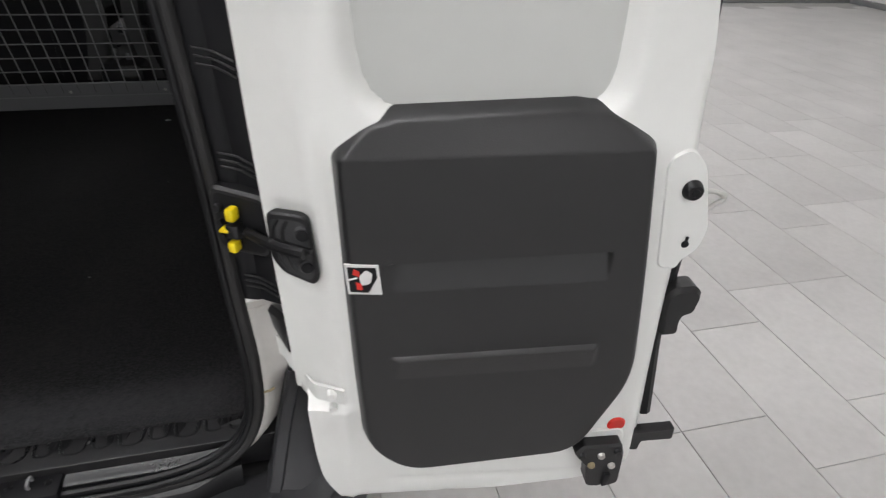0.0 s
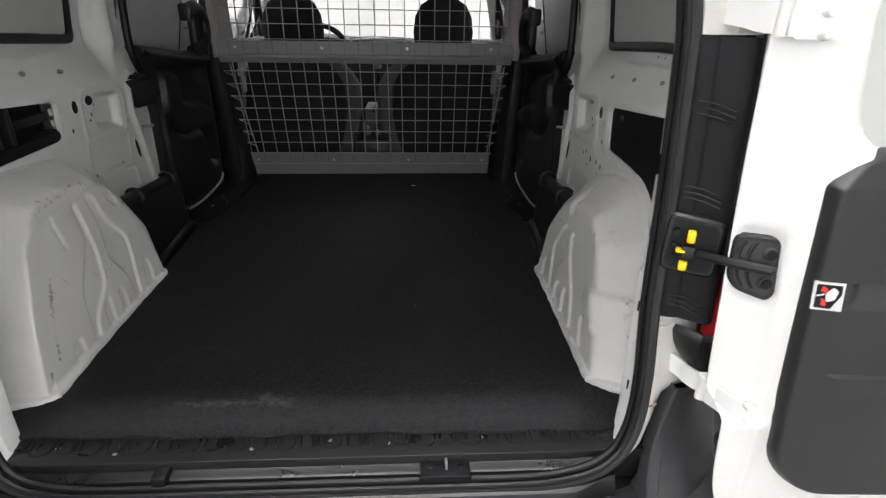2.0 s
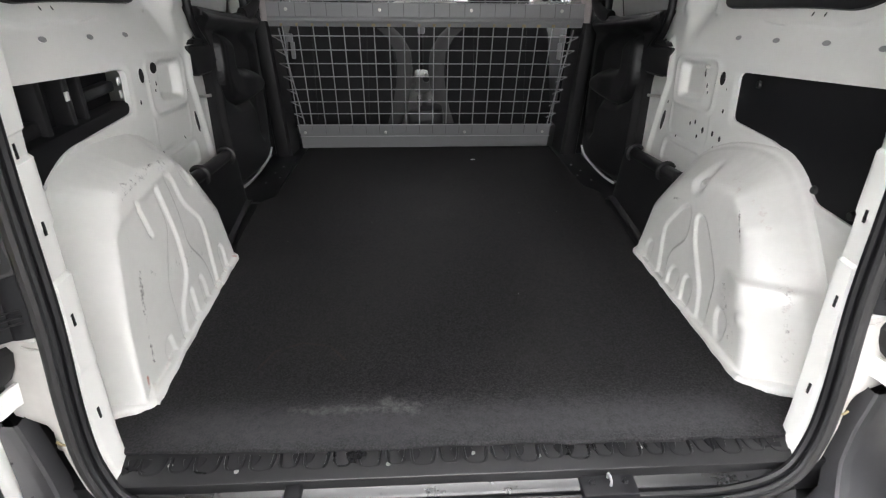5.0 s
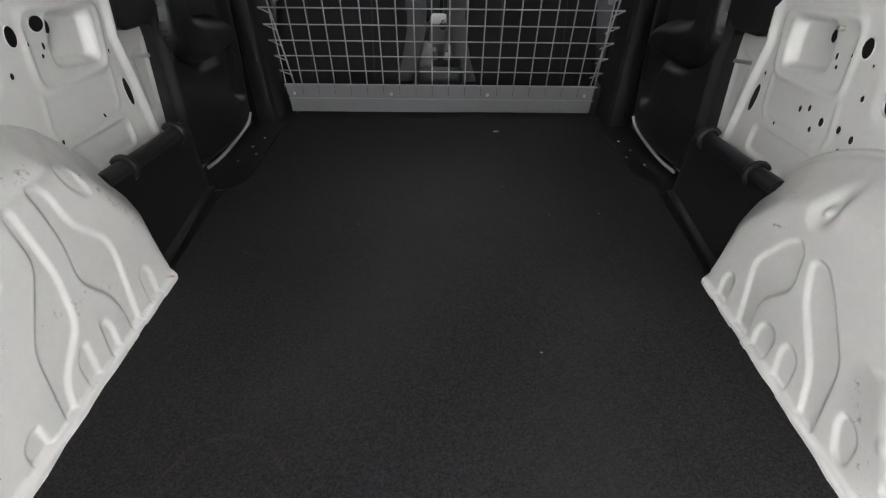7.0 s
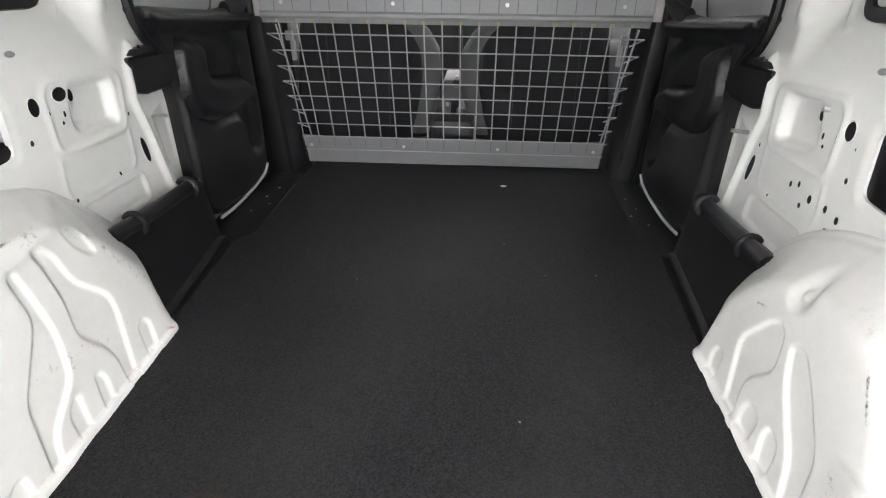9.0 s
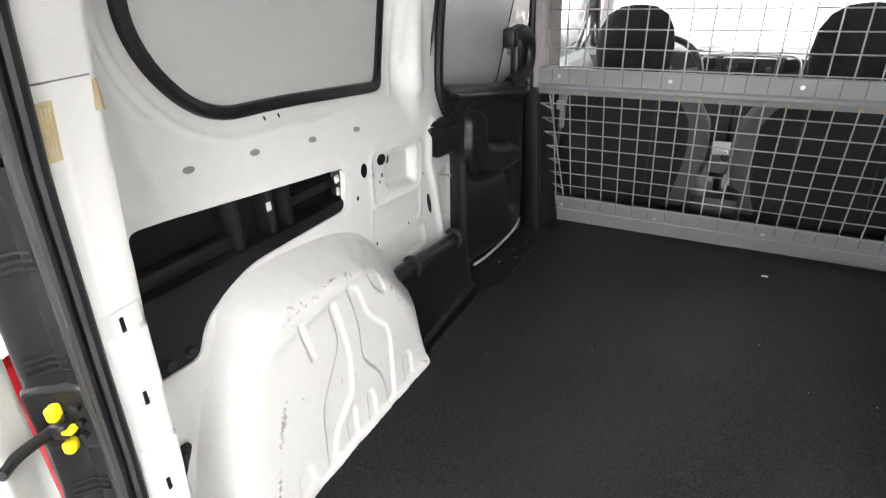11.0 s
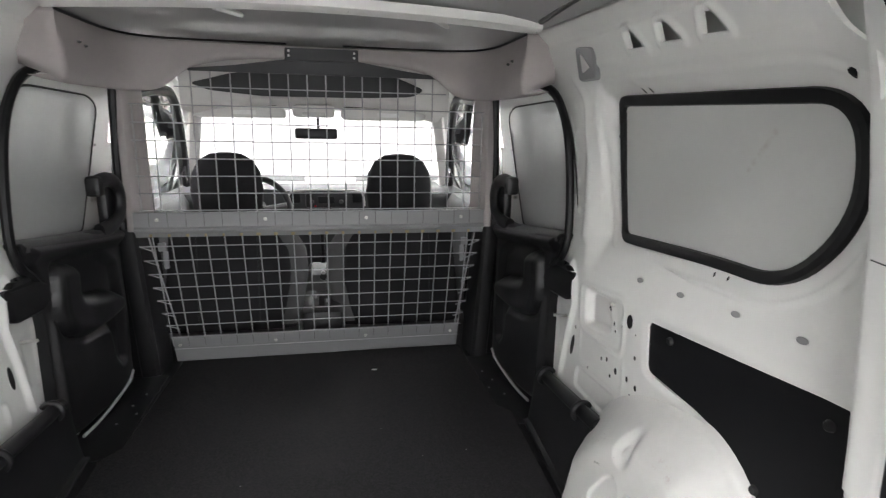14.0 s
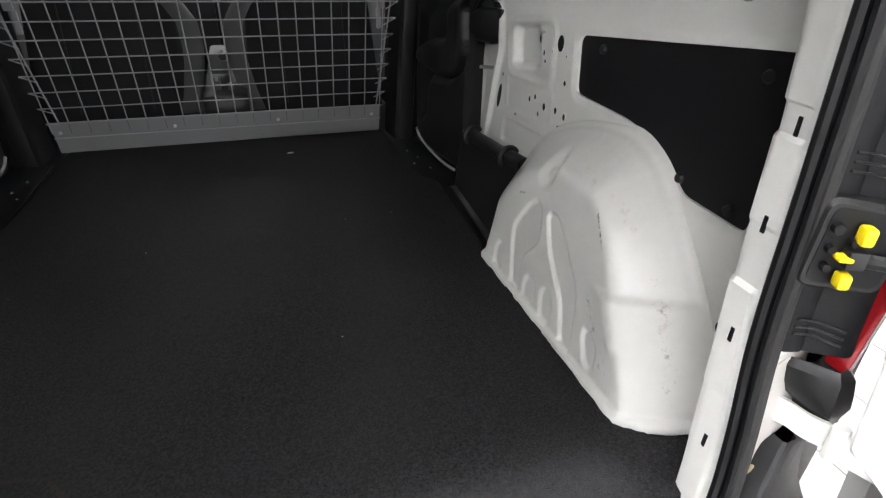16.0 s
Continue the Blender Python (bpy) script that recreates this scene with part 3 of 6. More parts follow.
def panel_high(panel):
    """Heights of the pressed forms of a side panel."""
    def high(U, V):
        h = bead(POCKET_RIM, U, V, 0.013, 0.0045, True) + dish(POCKET, U, V, 0.017, 0.026)
        h += dish(LOWRECT, U, V, 0.012, 0.006) + bead(LOWRECT, U, V, 0.009, 0.002, True)
        h += bead([(1.118, 0.955), (1.112, 0.880), (1.095, 0.864), (0.90, 0.873)], U, V, 0.010, 0.0028)
        h += bead([(0.872, 0.965), (0.862, 0.905), (0.868, 0.880)], U, V, 0.010, 0.0028)
        d, _, _ = gap(WINDOW, U, V, True)
        h -= 0.006 * soft(1 - d / 0.045)
        h += 0.006 * soft(1 - np.abs(d - 0.050) / 0.010) * (V > 1.22)
        h += 0.004 * soft(1 - np.abs(d - 0.072) / 0.010) * (V > 1.30)
        for f in FLOW_HOLES:
            d, _, _ = gap(f, U, V, True)
            h += 0.007 * soft(1 - np.abs(d - 0.006) / 0.013)
        h += bead([(0.40, 1.690), (0.90, 1.692), (1.08, 1.700)], U, V, 0.016, 0.006)
        h -= 0.006 * soft(1 - np.abs(V - 1.768) / 0.014) * soft((U - 0.42) / 0.04)
        d, _, _ = gap(panel, U, V, True)
        h -= 0.004 * soft(1 - d / 0.018)
        # rolled ridge along the door opening, flange beyond it
        h += bead(RIDGE, U, V, 0.019, 0.013)
        h -= 0.020 * soft((U - np.interp(V, [0.75, 0.92, 1.02, 1.09, 1.12], [1.240, 1.205, 1.178, 1.185, 1.235])) / 0.022) * (V < 1.12)
        h += dish(FLANGE_RECT, U, V, 0.008, 0.004)
        # pillar swell with weld bumps
        h += bead([(1.15, 1.24), (1.158, 1.45), (1.18, 1.66)], U, V, 0.034, 0.010)
        for z in (1.30, 1.385, 1.46, 1.525, 1.60):
            h += 0.006 * soft(1 - np.hypot((U - 1.212 - 0.15 * (z - 1.30)) / 0.012, (V - z) / 0.020))
        h += 0.006 * soft(1 - np.hypot((U - 1.090) / 0.020, (V - 1.545) / 0.028))
        h += 0.005 * soft(1 - np.hypot((U - 0.925) / 0.030, (V - 1.648) / 0.014))
        h -= 0.007 * soft(1 - np.hypot((U - 0.395) / 0.055, (V - 1.655) / 0.02)) * 0.5
        return h
    return high


RIDGE = [(1.205, 1.135), (1.176, 1.092), (1.169, 1.020), (1.197, 0.923), (1.236, 0.757)]
HIGH = {1: panel_high(PANEL_R), -1: panel_high(PANEL_L)}


def side_panel(s):
    """The pressed inner side of the cargo bay: shelf, window frame, openings, ribs; s: -1 or 1."""
    panel = PANEL_R if s > 0 else PANEL_L
    holes = [panel, WINDOW, SLIDE] + FLOW_HOLES + [round_poly([(0.318, 1.658), (0.345, 1.69), (0.364, 1.738), (0.338, 1.740), (0.300, 1.718), (0.292, 1.680)], 0.012)]

    def place(u, v, h):
        return (s * (float(half_width(u, v)) - h), u, v)

    mesh = relief(np.linspace(0.19, 1.92, 347), np.linspace(0.50, 1.80, 261), HIGH[s], place, holes, skirt=0.014)
    return finish("side_panel", mesh, PAINT, VAN, "pressed white inner side panel with shelf and holes", 60)


def arch_shape(s):
    if s > 0:
        inner = [(0.85, 0.50), (0.85, 0.55), (0.815, 0.70), (0.74, 0.80), (0.62, 0.855), (0.50, 0.86), (0.43, 0.82), (0.352, 0.70), (0.256, 0.55), (0.256, 0.50)]
        outer = [(0.93, 0.50), (0.95, 0.60), (0.985, 0.72), (0.90, 0.85), (0.75, 0.937), (0.57, 0.976), (0.47, 0.955), (0.39, 0.89), (0.30, 0.79), (0.226, 0.68), (0.188, 0.55), (0.188, 0.50)]
        pads = [[(0.812, 0.605), (0.794, 0.635), (0.764, 0.634), (0.754, 0.54), (0.794, 0.54)],
                [(0.700, 0.54), (0.706, 0.572), (0.750, 0.694), (0.694, 0.776), (0.664, 0.797), (0.637, 0.784), (0.616, 0.710), (0.674, 0.643), (0.650, 0.54)],
                [(0.619, 0.774), (0.605, 0.795), (0.577, 0.796), (0.534, 0.767), (0.450, 0.689), (0.416, 0.54), (0.460, 0.54), (0.497, 0.632), (0.586, 0.715)],
                [(0.652, 0.600), (0.637, 0.630), (0.606, 0.634), (0.586, 0.615), (0.592, 0.54), (0.634, 0.54)],
                [(0.576, 0.616), (0.564, 0.645), (0.523, 0.636), (0.512, 0.594), (0.514, 0.54), (0.550, 0.54)],
                [(0.410, 0.623), (0.406, 0.649), (0.375, 0.649), (0.351, 0.628), (0.346, 0.583), (0.362, 0.570), (0.384, 0.579)]]
    else:
        inner = [(0.85, 0.50), (0.85, 0.55), (0.82, 0.70), (0.745, 0.83), (0.66, 0.91), (0.52, 0.935), (0.42, 0.925), (0.345, 0.86), (0.270, 0.70), (0.222, 0.55), (0.222, 0.50)]
        outer = [(0.93, 0.50), (0.95, 0.60), (0.985, 0.72), (0.94, 0.81), (0.77, 0.957), (0.52, 0.997), (0.39, 0.970), (0.335, 0.895), (0.268, 0.75), (0.218, 0.60), (0.178, 0.55), (0.178, 0.50)]
        pads = [[(0.682, 0.915), (0.716, 0.909), (0.737, 0.887), (0.746, 0.829), (0.724, 0.829), (0.691, 0.867)],
                [(0.599, 0.915), (0.628, 0.910), (0.652, 0.883), (0.664, 0.815), (0.724, 0.750), (0.729, 0.711), (0.695, 0.54), (0.660, 0.54), (0.665, 0.616), (0.655, 0.655), (0.607, 0.721), (0.619, 0.796), (0.612, 0.872)],
                [(0.545, 0.908), (0.567, 0.898), (0.575, 0.830), (0.580, 0.760), (0.563, 0.670), (0.478, 0.611), (0.460, 0.54), (0.428, 0.54), (0.457, 0.697), (0.548, 0.805), (0.541, 0.885)],
                [(0.445, 0.905), (0.463, 0.903), (0.482, 0.810), (0.462, 0.807)],
                [(0.597, 0.641), (0.618, 0.638), (0.628, 0.612), (0.617, 0.54), (0.580, 0.54)],
                [(0.510, 0.620), (0.540, 0.642), (0.556, 0.636), (0.545, 0.54), (0.507, 0.54)],
                [(0.749, 0.638), (0.778, 0.647), (0.797, 0.625), (0.786, 0.54), (0.742, 0.54)],
                [(0.346, 0.601), (0.377, 0.617), (0.396, 0.612), (0.397, 0.549), (0.345, 0.54)]]
    return inner, outer, pads


def wheel_arch(s):
    """A wheel housing pressed from white sheet, swelling from the wall into the bay."""
    inner, outer, pads = arch_shape(s)
    pads = [round_poly(r, 0.026, 5) for r in pads]
    outer = [(p.x, p.y) for p in smooth_line([(a, b, 0) for a, b in outer], 4, True)]

    def high(U, V):
        di, _, _ = gap(inner, U, V, True)
        do, _, _ = gap(outer, U, V, True)
        t = np.where(inside(inner, U, V), 1.0, do / (do + di + 1e-9))
        t = np.where(inside(outer, U, V), t, 0)
        g = 1.26 * np.clip(t, 0, 1)
        f = 0.5 * (g + 1 - np.sqrt((g - 1) ** 2 + 0.016)) / 0.963
        deep = 0.152 - 0.05 * np.clip((V - 0.56) / 0.40, 0, 1)
        h = f * deep - 0.006 * (1 - soft(t / 0.08))
        flat = soft((t - 0.6) / 0.3)
        for r in pads:
            h += dish(r, U, V, 0.009, 0.0062) * flat
        if s > 0:
            d = np.hypot((U - 0.655) / 0.85, V - 0.865)
            h -= 0.022 * soft(1 - d / 0.05)
            h += 0.012 * soft(1 - np.hypot(U - 0.655, V - 0.855) / 0.016)
            rear = soft((0.44 - U) / 0.10) * soft((t - 0.05) / 0.2)
            h += 0.013 * soft(((0.752 - 0.12 * (U - 0.3)) - V) / 0.014) * rear * soft((V - 0.62) / 0.10)
            h += 0.006 * soft(1 - np.hypot(U - 0.318, V - 0.665) / 0.022)
        else:
            h += 0.004 * soft(1 - np.abs(V - 0.90 - 0.1 * (U - 0.5)) / 0.02)
        # flat rim with a crease before the sheet turns in
        h -= 0.0035 * soft(1 - np.abs(t - 0.13) / 0.07)
        # foot flange on the floor
        h += 0.010 * soft((0.572 - V) / 0.012) * (t > 0.02)
        return h

    def place(u, v, h):
        return (s * (0.768 - h), u, v)

    us, vs = np.linspace(0.160, 1.0, 242), np.linspace(0.535, 1.0, 134)
    foot = [(0.607, 0.86), (0.605, 0.60), (0.603, 0.40), (0.602, 0.272), (0.611, 0.245), (0.650, 0.216), (0.735, 0.188)] if s > 0 else [(0.607, 0.86), (0.604, 0.60), (0.600, 0.40), (0.594, 0.252), (0.600, 0.228), (0.640, 0.202), (0.735, 0.176)]
    line = smooth_line([(a, b, 0) for a, b in foot], 6)
    rows = []
    for i, p in enumerate(line):
        t = (line[min(i + 1, len(line) - 1)] - line[max(i - 1, 0)]).normalized()
        n = Vector((-t.y, t.x, 0))
        if n.dot(Vector((0.72, 0.50, 0)) - p) < 0:
            n = -n
        w = 0.0015 * math.sin(i * 1.7)
        rows.append([(s * (p + n * k).x, (p + n * k).y, z) for k, z in ((0.040, 0.588), (0.028, 0.574), (0.018, 0.569), (0.010, 0.567), (0.003 + w, 0.5655), (-0.001 + w, 0.562), (-0.001 + w, 0.550))])
    part("foot_flange", loft(rows), WORN, VAN, "white flange of the wheel housing on the floor", 60)
    ob = finish("wheel_arch", relief(us, vs, high, place, outline=outer, skirt=0.0), WORN, VAN, "scuffed white wheel housing with pressed ribs", 60)
    return ob


def window_blank(s, host):
    """The blanked rear side window: black rubber surround and pale panel."""
    cu, cv = 0.72, 1.45
    rows = []
    for off, lift in ((0.016, -0.004), (0.013, 0.006), (0.003, 0.010), (-0.009, 0.007), (-0.012, -0.006)):
        row = []
        for i, (u, v) in enumerate(WINDOW):
            a, b = Vector(WINDOW[i - 1]), Vector(WINDOW[(i + 1) % len(WINDOW)])
            t = (b - a).normalized()
            nrm = Vector((t.y, -t.x))
            if nrm.dot(Vector((u - cu, v - cv))) < 0:
                nrm = -nrm
            p = Vector((u, v)) + nrm * off
            row.append((s * (float(half_width(p.x, p.y)) - lift), p.x, p.y))
        rows.append(row)
    part("window_seal", loft(rows, closed=True), RUBBER, host, "black rubber window surround")
    pane = plate(WINDOW, -0.010, -0.003, lambda u, v, d: (s * (float(np.interp(v, _zz, PROF)) - d), u, v))
    part("window_blank", pane, BLANK, host, "pale grey blanking panel")


def dark_hole(host, s, y, z, ry, rz=None, tilt=0.0, lift=0.0, mat=HARDBOARD):
    """A punched hole with a thin pressed rim, lying on the curved sheet; a dark disc stands for the shade in its mouth.
    """
    rz = ry if rz is None else rz
    n = 18 if ry > 0.006 else 10

    def ring(k, dx):
        a = np.arange(n) * math.tau / n
        py, pz = ry * k * np.cos(a), rz * k * np.sin(a)
        yy, zz = y + py * math.cos(tilt) - pz * math.sin(tilt), z + py * math.sin(tilt) + pz * math.cos(tilt)
        x = half_width(yy, zz) - HIGH[s](yy, zz) - lift + dx
        return [(s * float(p), float(q), float(r)) for p, q, r in zip(x, yy, zz)]

    part("hole_rim", loft([ring(1.16, 0.0004), ring(1.06, -0.0014), ring(1.0, -0.0010)], closed=True), PAINT, host)
    mouth = loft([ring(1.01, -0.0009), ring(0.7, -0.0009), ring(0.3, -0.0009)], closed=True)
    mouth.faces.new(list(mouth.verts)[2 * n:])
    part("hole", mouth, mat, host, "punched hole, a black disc for the shade inside" if mat is HARDBOARD else "oval hole, a grey disc for the shaded metal inside")


HOLES_R = [(0.857, 1.077, 0.0135, 0.018), (0.990, 1.070, 0.009, 0.013), (0.929, 1.045, 0.004, 0.007), (0.885, 1.057, 0.004, 0.005), (0.92, 1.027, 0.004, 0.004),
           (0.826, 1.054, 0.0025, 0.003), (0.819, 0.997, 0.005, 0.006), (0.979, 0.924, 0.005, 0.007), (0.95, 0.935, 0.005, 0.007), (0.901, 0.923, 0.007, 0.009),
           (0.927, 0.898, 0.005, 0.006), (0.845, 0.928, 0.006, 0.008), (0.804, 0.924, 0.006, 0.008), (0.825, 0.89, 0.006, 0.008), (0.844, 0.87, 0.005, 0.006),
           (1.048, 0.866, 0.004, 0.004), (1.15, 0.951, 0.004, 0.005)]
HOLES_L = [(0.853, 1.083, 0.0135, 0.018), (0.992, 1.072, 0.009, 0.013), (0.884, 1.063, 0.004, 0.005), (0.927, 1.05, 0.004, 0.007), (0.916, 1.034, 0.004, 0.004),
           (0.818, 1.023, 0.005, 0.006), (1.134, 0.991, 0.004, 0.005), (1.04, 0.872, 0.004, 0.005), (0.881, 0.873, 0.004, 0.005)]
UPPER_HOLES = [(0.375, 1.632, 0.006, 0.008), (0.90, 1.632, 0.004, 0.006), (0.93, 1.632, 0.004, 0.006), (0.62, 1.255, 0.003, 0.005), (0.66, 1.253, 0.003, 0.005),
               (1.085, 1.52, 0.004, 0.006), (1.065, 1.35, 0.003, 0.004), (0.54, 1.792, 0.005, 0.006), (0.66, 1.792, 0.005, 0.006)]


def side(s):
    host = side_panel(s)
    window_blank(s, host)
    for y, z, a, b in (HOLES_R if s > 0 else HOLES_L) + UPPER_HOLES:
        dark_hole(host, s, y, z, a, b, lift=0.004 if s > 0 and y == 0.990 else 0.0)
    # shelf ovals: grey discs for white metal in shade
    for y, z in ((0.406, 1.211), (0.557, 1.203), (0.719, 1.190), (0.872, 1.179)):
        dark_hole(host, s, y, z, 0.0125, 0.0055, mat=GREY)
    dark_hole(host, s, 1.164, 0.888, 0.011, 0.036, 0.22)
    if s < 0:
        dark_hole(host, s, 0.930, 1.090, 0.020, 0.014)
    # threaded pins
    for y, z in ((0.938, 1.091), (1.262, 0.945)):
        if s < 0 and y < 1:
            continue
        x = float(half_width(y, z))
        part("pin", cyl((s * (x + 0.02), y, z), (s * (x - (0.024 if y > 1 else 0.012)), y + 0.004, z + 0.004), 0.005, n=10), STEEL, host, "threaded steel pin")
    # dark back of the openings
    deep = 0.79 if s > 0 else 0.83
    pan = PANEL_R if s > 0 else PANEL_L
    cu, cv = 0.5, 1.02
    big = [(cu + (u - cu) * 1.06, cv + (v - cv) * 1.10) for u, v in pan]
    if s > 0:
        pm = part("lining_board", plate(big, -0.026, -0.010, lambda u, v, d: (float(np.interp(v, _zz, PROF)) - d, u, v)), HARDBOARD, host, "flat black hardboard lining")
        for u, v in ((0.70, 1.09), (0.30, 1.12), (0.415, 0.925), (0.30, 0.915)):
            part("clip", cyl((0.772, u, v), (0.765, u, v), 0.010, 0.008, 12), PLASTIC, pm, "black plastic clip")
    else:
        pm = part("lining_board", plate(big, -0.075, -0.060, lambda u, v, d: (-0.765 + d, u, v)), HARDBOARD, host, "black inner lining behind the opening")
        bm = bmesh.new()
        add_box(bm, (-0.83, 0.22, 0.87), (-0.775, 0.80, 1.035), 0.012)
        part("lower_shell", bm, HARDBOARD, pm)
        for y in (0.46, 0.55, 0.60):
            part("stiffener", box((-0.825, y, 0.98), (-0.785, y + 0.018, 1.14), 0.004), PLASTIC, pm)
        part("ledge", box((-0.828, 0.24, 1.035), (-0.80, 0.50, 1.065), 0.006), PLASTIC, pm)
        part("ledge", box((-0.828, 0.62, 1.06), (-0.80, 0.78, 1.085), 0.006), PLASTIC, pm)
        for y, z in ((0.545, 1.085), (0.765, 1.075), (0.765, 1.045)):
            part("slot", box((-0.786, y, z), (-0.782, y + 0.012, z + 0.018), 0.001), PAPER, pm, "light slot in the lining")
        for u, v in ((0.30, 0.905), (0.255, 0.905)):
            part("clip", cyl((-0.775, u, v), (-0.765, u, v), 0.012, 0.010, 12), PLASTIC, pm, "black plastic clip")
    # weatherstrip round the sliding door opening
    strip = [(s * (float(half_width(min(y, 1.30), z)) - 0.018), y, z) for y, z in
             [(1.315, 1.09), (1.290, 1.12), (1.25, 1.16), (1.232, 1.24), (1.256, 1.42), (1.290, 1.55), (1.340, 1.637), (1.42, 1.675), (1.55, 1.685), (1.80, 1.684)]]
    part("weatherstrip", tube(smooth_line(strip, 5), 0.013, 8), RUBBER, host, "black rubber weatherstrip")
    wheel_arch(s)


for s in (-1, 1):
    side(s)

# small triangular lamp mount at the top of one pillar
lm = part("lamp_mount", plate(round_poly([(0, 0), (0.10, 0.0), (0.115, 0.075), (0.02, 0.085)], 0.015), 0, 0.014, lambda u, v, d: (0.722 - d - v * 0.35, 1.135 - u, 1.662 + v), 0.004), GREY, VAN, "grey metal lamp mount")
part("lens", plate([(0.02, 0.02), (0.06, 0.03), (0.03, 0.065)], 0.013, 0.018, lambda u, v, d: (0.722 - d - v * 0.35, 1.115 - u, 1.662 + v)), PAPER, lm, "torn white remnant")

# floor pan under the mat, with side channels
part("floor_pan", box((-0.77, 0.04, 0.47), (0.77, 3.2, FZ - 0.004), 0.004), PLASTIC, VAN, "black floor pan")


def cargo_mat():
    """The felt mat: follows the wheel housings, thick cut edge, a little wavy at the rear."""
    right = [(0.600, 0.095), (0.635, 0.10), (0.70, 0.15), (0.70, 0.19), (0.655, 0.20), (0.624, 0.255), (0.612, 0.40), (0.612, 0.852), (0.634, 0.885), (0.655, 1.36), (0.640, 1.40), (0.612, 1.42), (0.600, 1.985)]
    left = [(-x, y) for x, y in right[::-1]]
    left[0:4] = [(-0.574, 1.985), (-0.598, 1.35), (-0.620, 1.325), (-0.645, 1.29)]
    left[-1], left[-2] = (-0.600, 0.108), (-0.632, 0.115)
    edge = right + left
    rear = [(-0.6 + 1.2 * i / 40, 0.108 - 0.013 * i / 40 + 0.0025 * math.sin(i * 1.1) + 0.002 * math.sin(i * 0.37)) for i in range(1, 40)]
    edge = edge + rear
    bm = plate(edge, 0.0, 0.007, lambda u, v, d: (u, v, FZ - 0.003 + d + 0.0015 * math.sin(9 * u + 5 * v)), 0.003)
    ob = part("cargo_mat", bm, FELT)
    return tagged(ob, "black felt mat, lit strip painted along its dusty rear edge, on the van floor", "mat")


cargo_mat()


def litter(at, size, seed):
    rnd = random.Random(seed)
    bm = bmesh.new()
    bmesh.ops.create_icosphere(bm, subdivisions=1, radius=1)
    for v in bm.verts:
        k = rnd.uniform(0.55, 1.2)
        v.co = Vector((v.co.x * size * 1.6 * k, v.co.y * size * k, max(-0.0005, v.co.z * size * 0.35 * k) + 0.0005))
    ob = part("scrap", bm, PAPER if size > 0.005 else GREY)
    ob.location = at
    return tagged(ob, "tiny pale scrap of litter on the black mat", "litter", "litter on the mat")


MZ = FZ + 0.0045
litter((0.198, 1.778, MZ), 0.009, 1)
for i, (lx, ly) in enumerate(((0.19, 1.33), (0.30, 1.16), (0.44, 1.17), (-0.48, 0.96), (-0.22, 1.10), (0.2, 0.62))):
    litter((lx, ly, MZ), 0.0012 + 0.0005 * (i % 3), i + 5)

# ---- rear opening ----
# middle of the door seal: half width and depth at each height
SZ = [0.503, 0.508, 0.518, 0.535, 0.56, 0.62, 0.72, 0.87, 1.07, 1.30, 1.37, 1.51, 1.60, 1.66, 1.72]
SX = [0.440, 0.500, 0.548, 0.582, 0.606, 0.624, 0.629, 0.622, 0.618, 0.607, 0.600, 0.574, 0.544, 0.511, 0.452]
SY = [-0.004, 0.000, 0.006, 0.014, 0.026, 0.036, 0.048, 0.060, 0.066, 0.070, 0.072, 0.072, 0.072, 0.072, 0.070]


def seal_x(z, s=-1):
    """The right half of the opening stands a little wider than the left."""
    return float(np.interp(z, SZ, SX)) + (float(np.interp(z, [0.505, 0.56, 0.62, 1.60, 1.72], [0, 0.011, 0.015, 0.014, 0.006])) if s > 0 else 0.0)


def seal_y(z, s=-1):
    return float(np.interp(z, SZ, SY)) + (float(np.interp(z, [0.505, 0.62], [0, 0.008])) if s > 0 else 0.0)


def seal_half(s):
    return [(s * x, -0.004, 0.501) for x in (0.20, 0.36)] + [(s * seal_x(z, s), seal_y(z, s), z) for z in SZ] + [(s * 0.36, 0.068, 1.765), (s * 0.20, 0.066, 1.785)]


full = [(0.0, -0.004, 0.501)] + seal_half(1) + [(0.0, 0.065, 1.79)] + seal_half(-1)[::-1]
ring = smooth_line(full, 4, True)


def seal_line(out, depth):
    """The seal's line moved outwards from the opening's middle, and in depth."""
    pts = []
    for i, p in enumerate(ring):
        t = ring[(i + 1) % len(ring)] - ring[i - 1]
        n = Vector((t.z, 0, -t.x)).normalized()
        if n.dot(Vector((p.x, 0, p.z - 1.1))) < 0:
            n = -n
        pts.append(p + n * out + Vector((0, depth, 0)))
    return pts


part("seal_carrier", tube(seal_line(0.006, 0.002), 0.0105, 10, True), SEALGREY, VAN, "dark grey rubber seal carrier")
part("door_seal", tube(seal_line(-0.007, -0.001), 0.0062, 8, True), RUBBER, VAN, "black hollow rubber door seal")
part("seal_lip", tube(seal_line(-0.010, 0.014), 0.008, 8, True), RUBBER, VAN, "thin black seal lip")


def pillar_x(z, s):
    """Inner corner of the rear pillar at each height."""
    return float(np.interp(z, [0.53, 0.60, 0.80, 1.10, 1.29, 1.41, 1.51, 1.60, 1.70], [0.612, 0.618, 0.624, 0.625, 0.622, 0.620, 0.606, 0.590, 0.556])) + (0.017 if s > 0 else 0)


def pillar_y(z):
    return float(np.interp(z, [0.55, 0.70, 0.85, 0.95, 1.10, 1.20, 1.30, 1.41, 1.55, 1.70], [0.116, 0.130, 0.142, 0.148, 0.153, 0.160, 0.169, 0.180, 0.187, 0.190]))


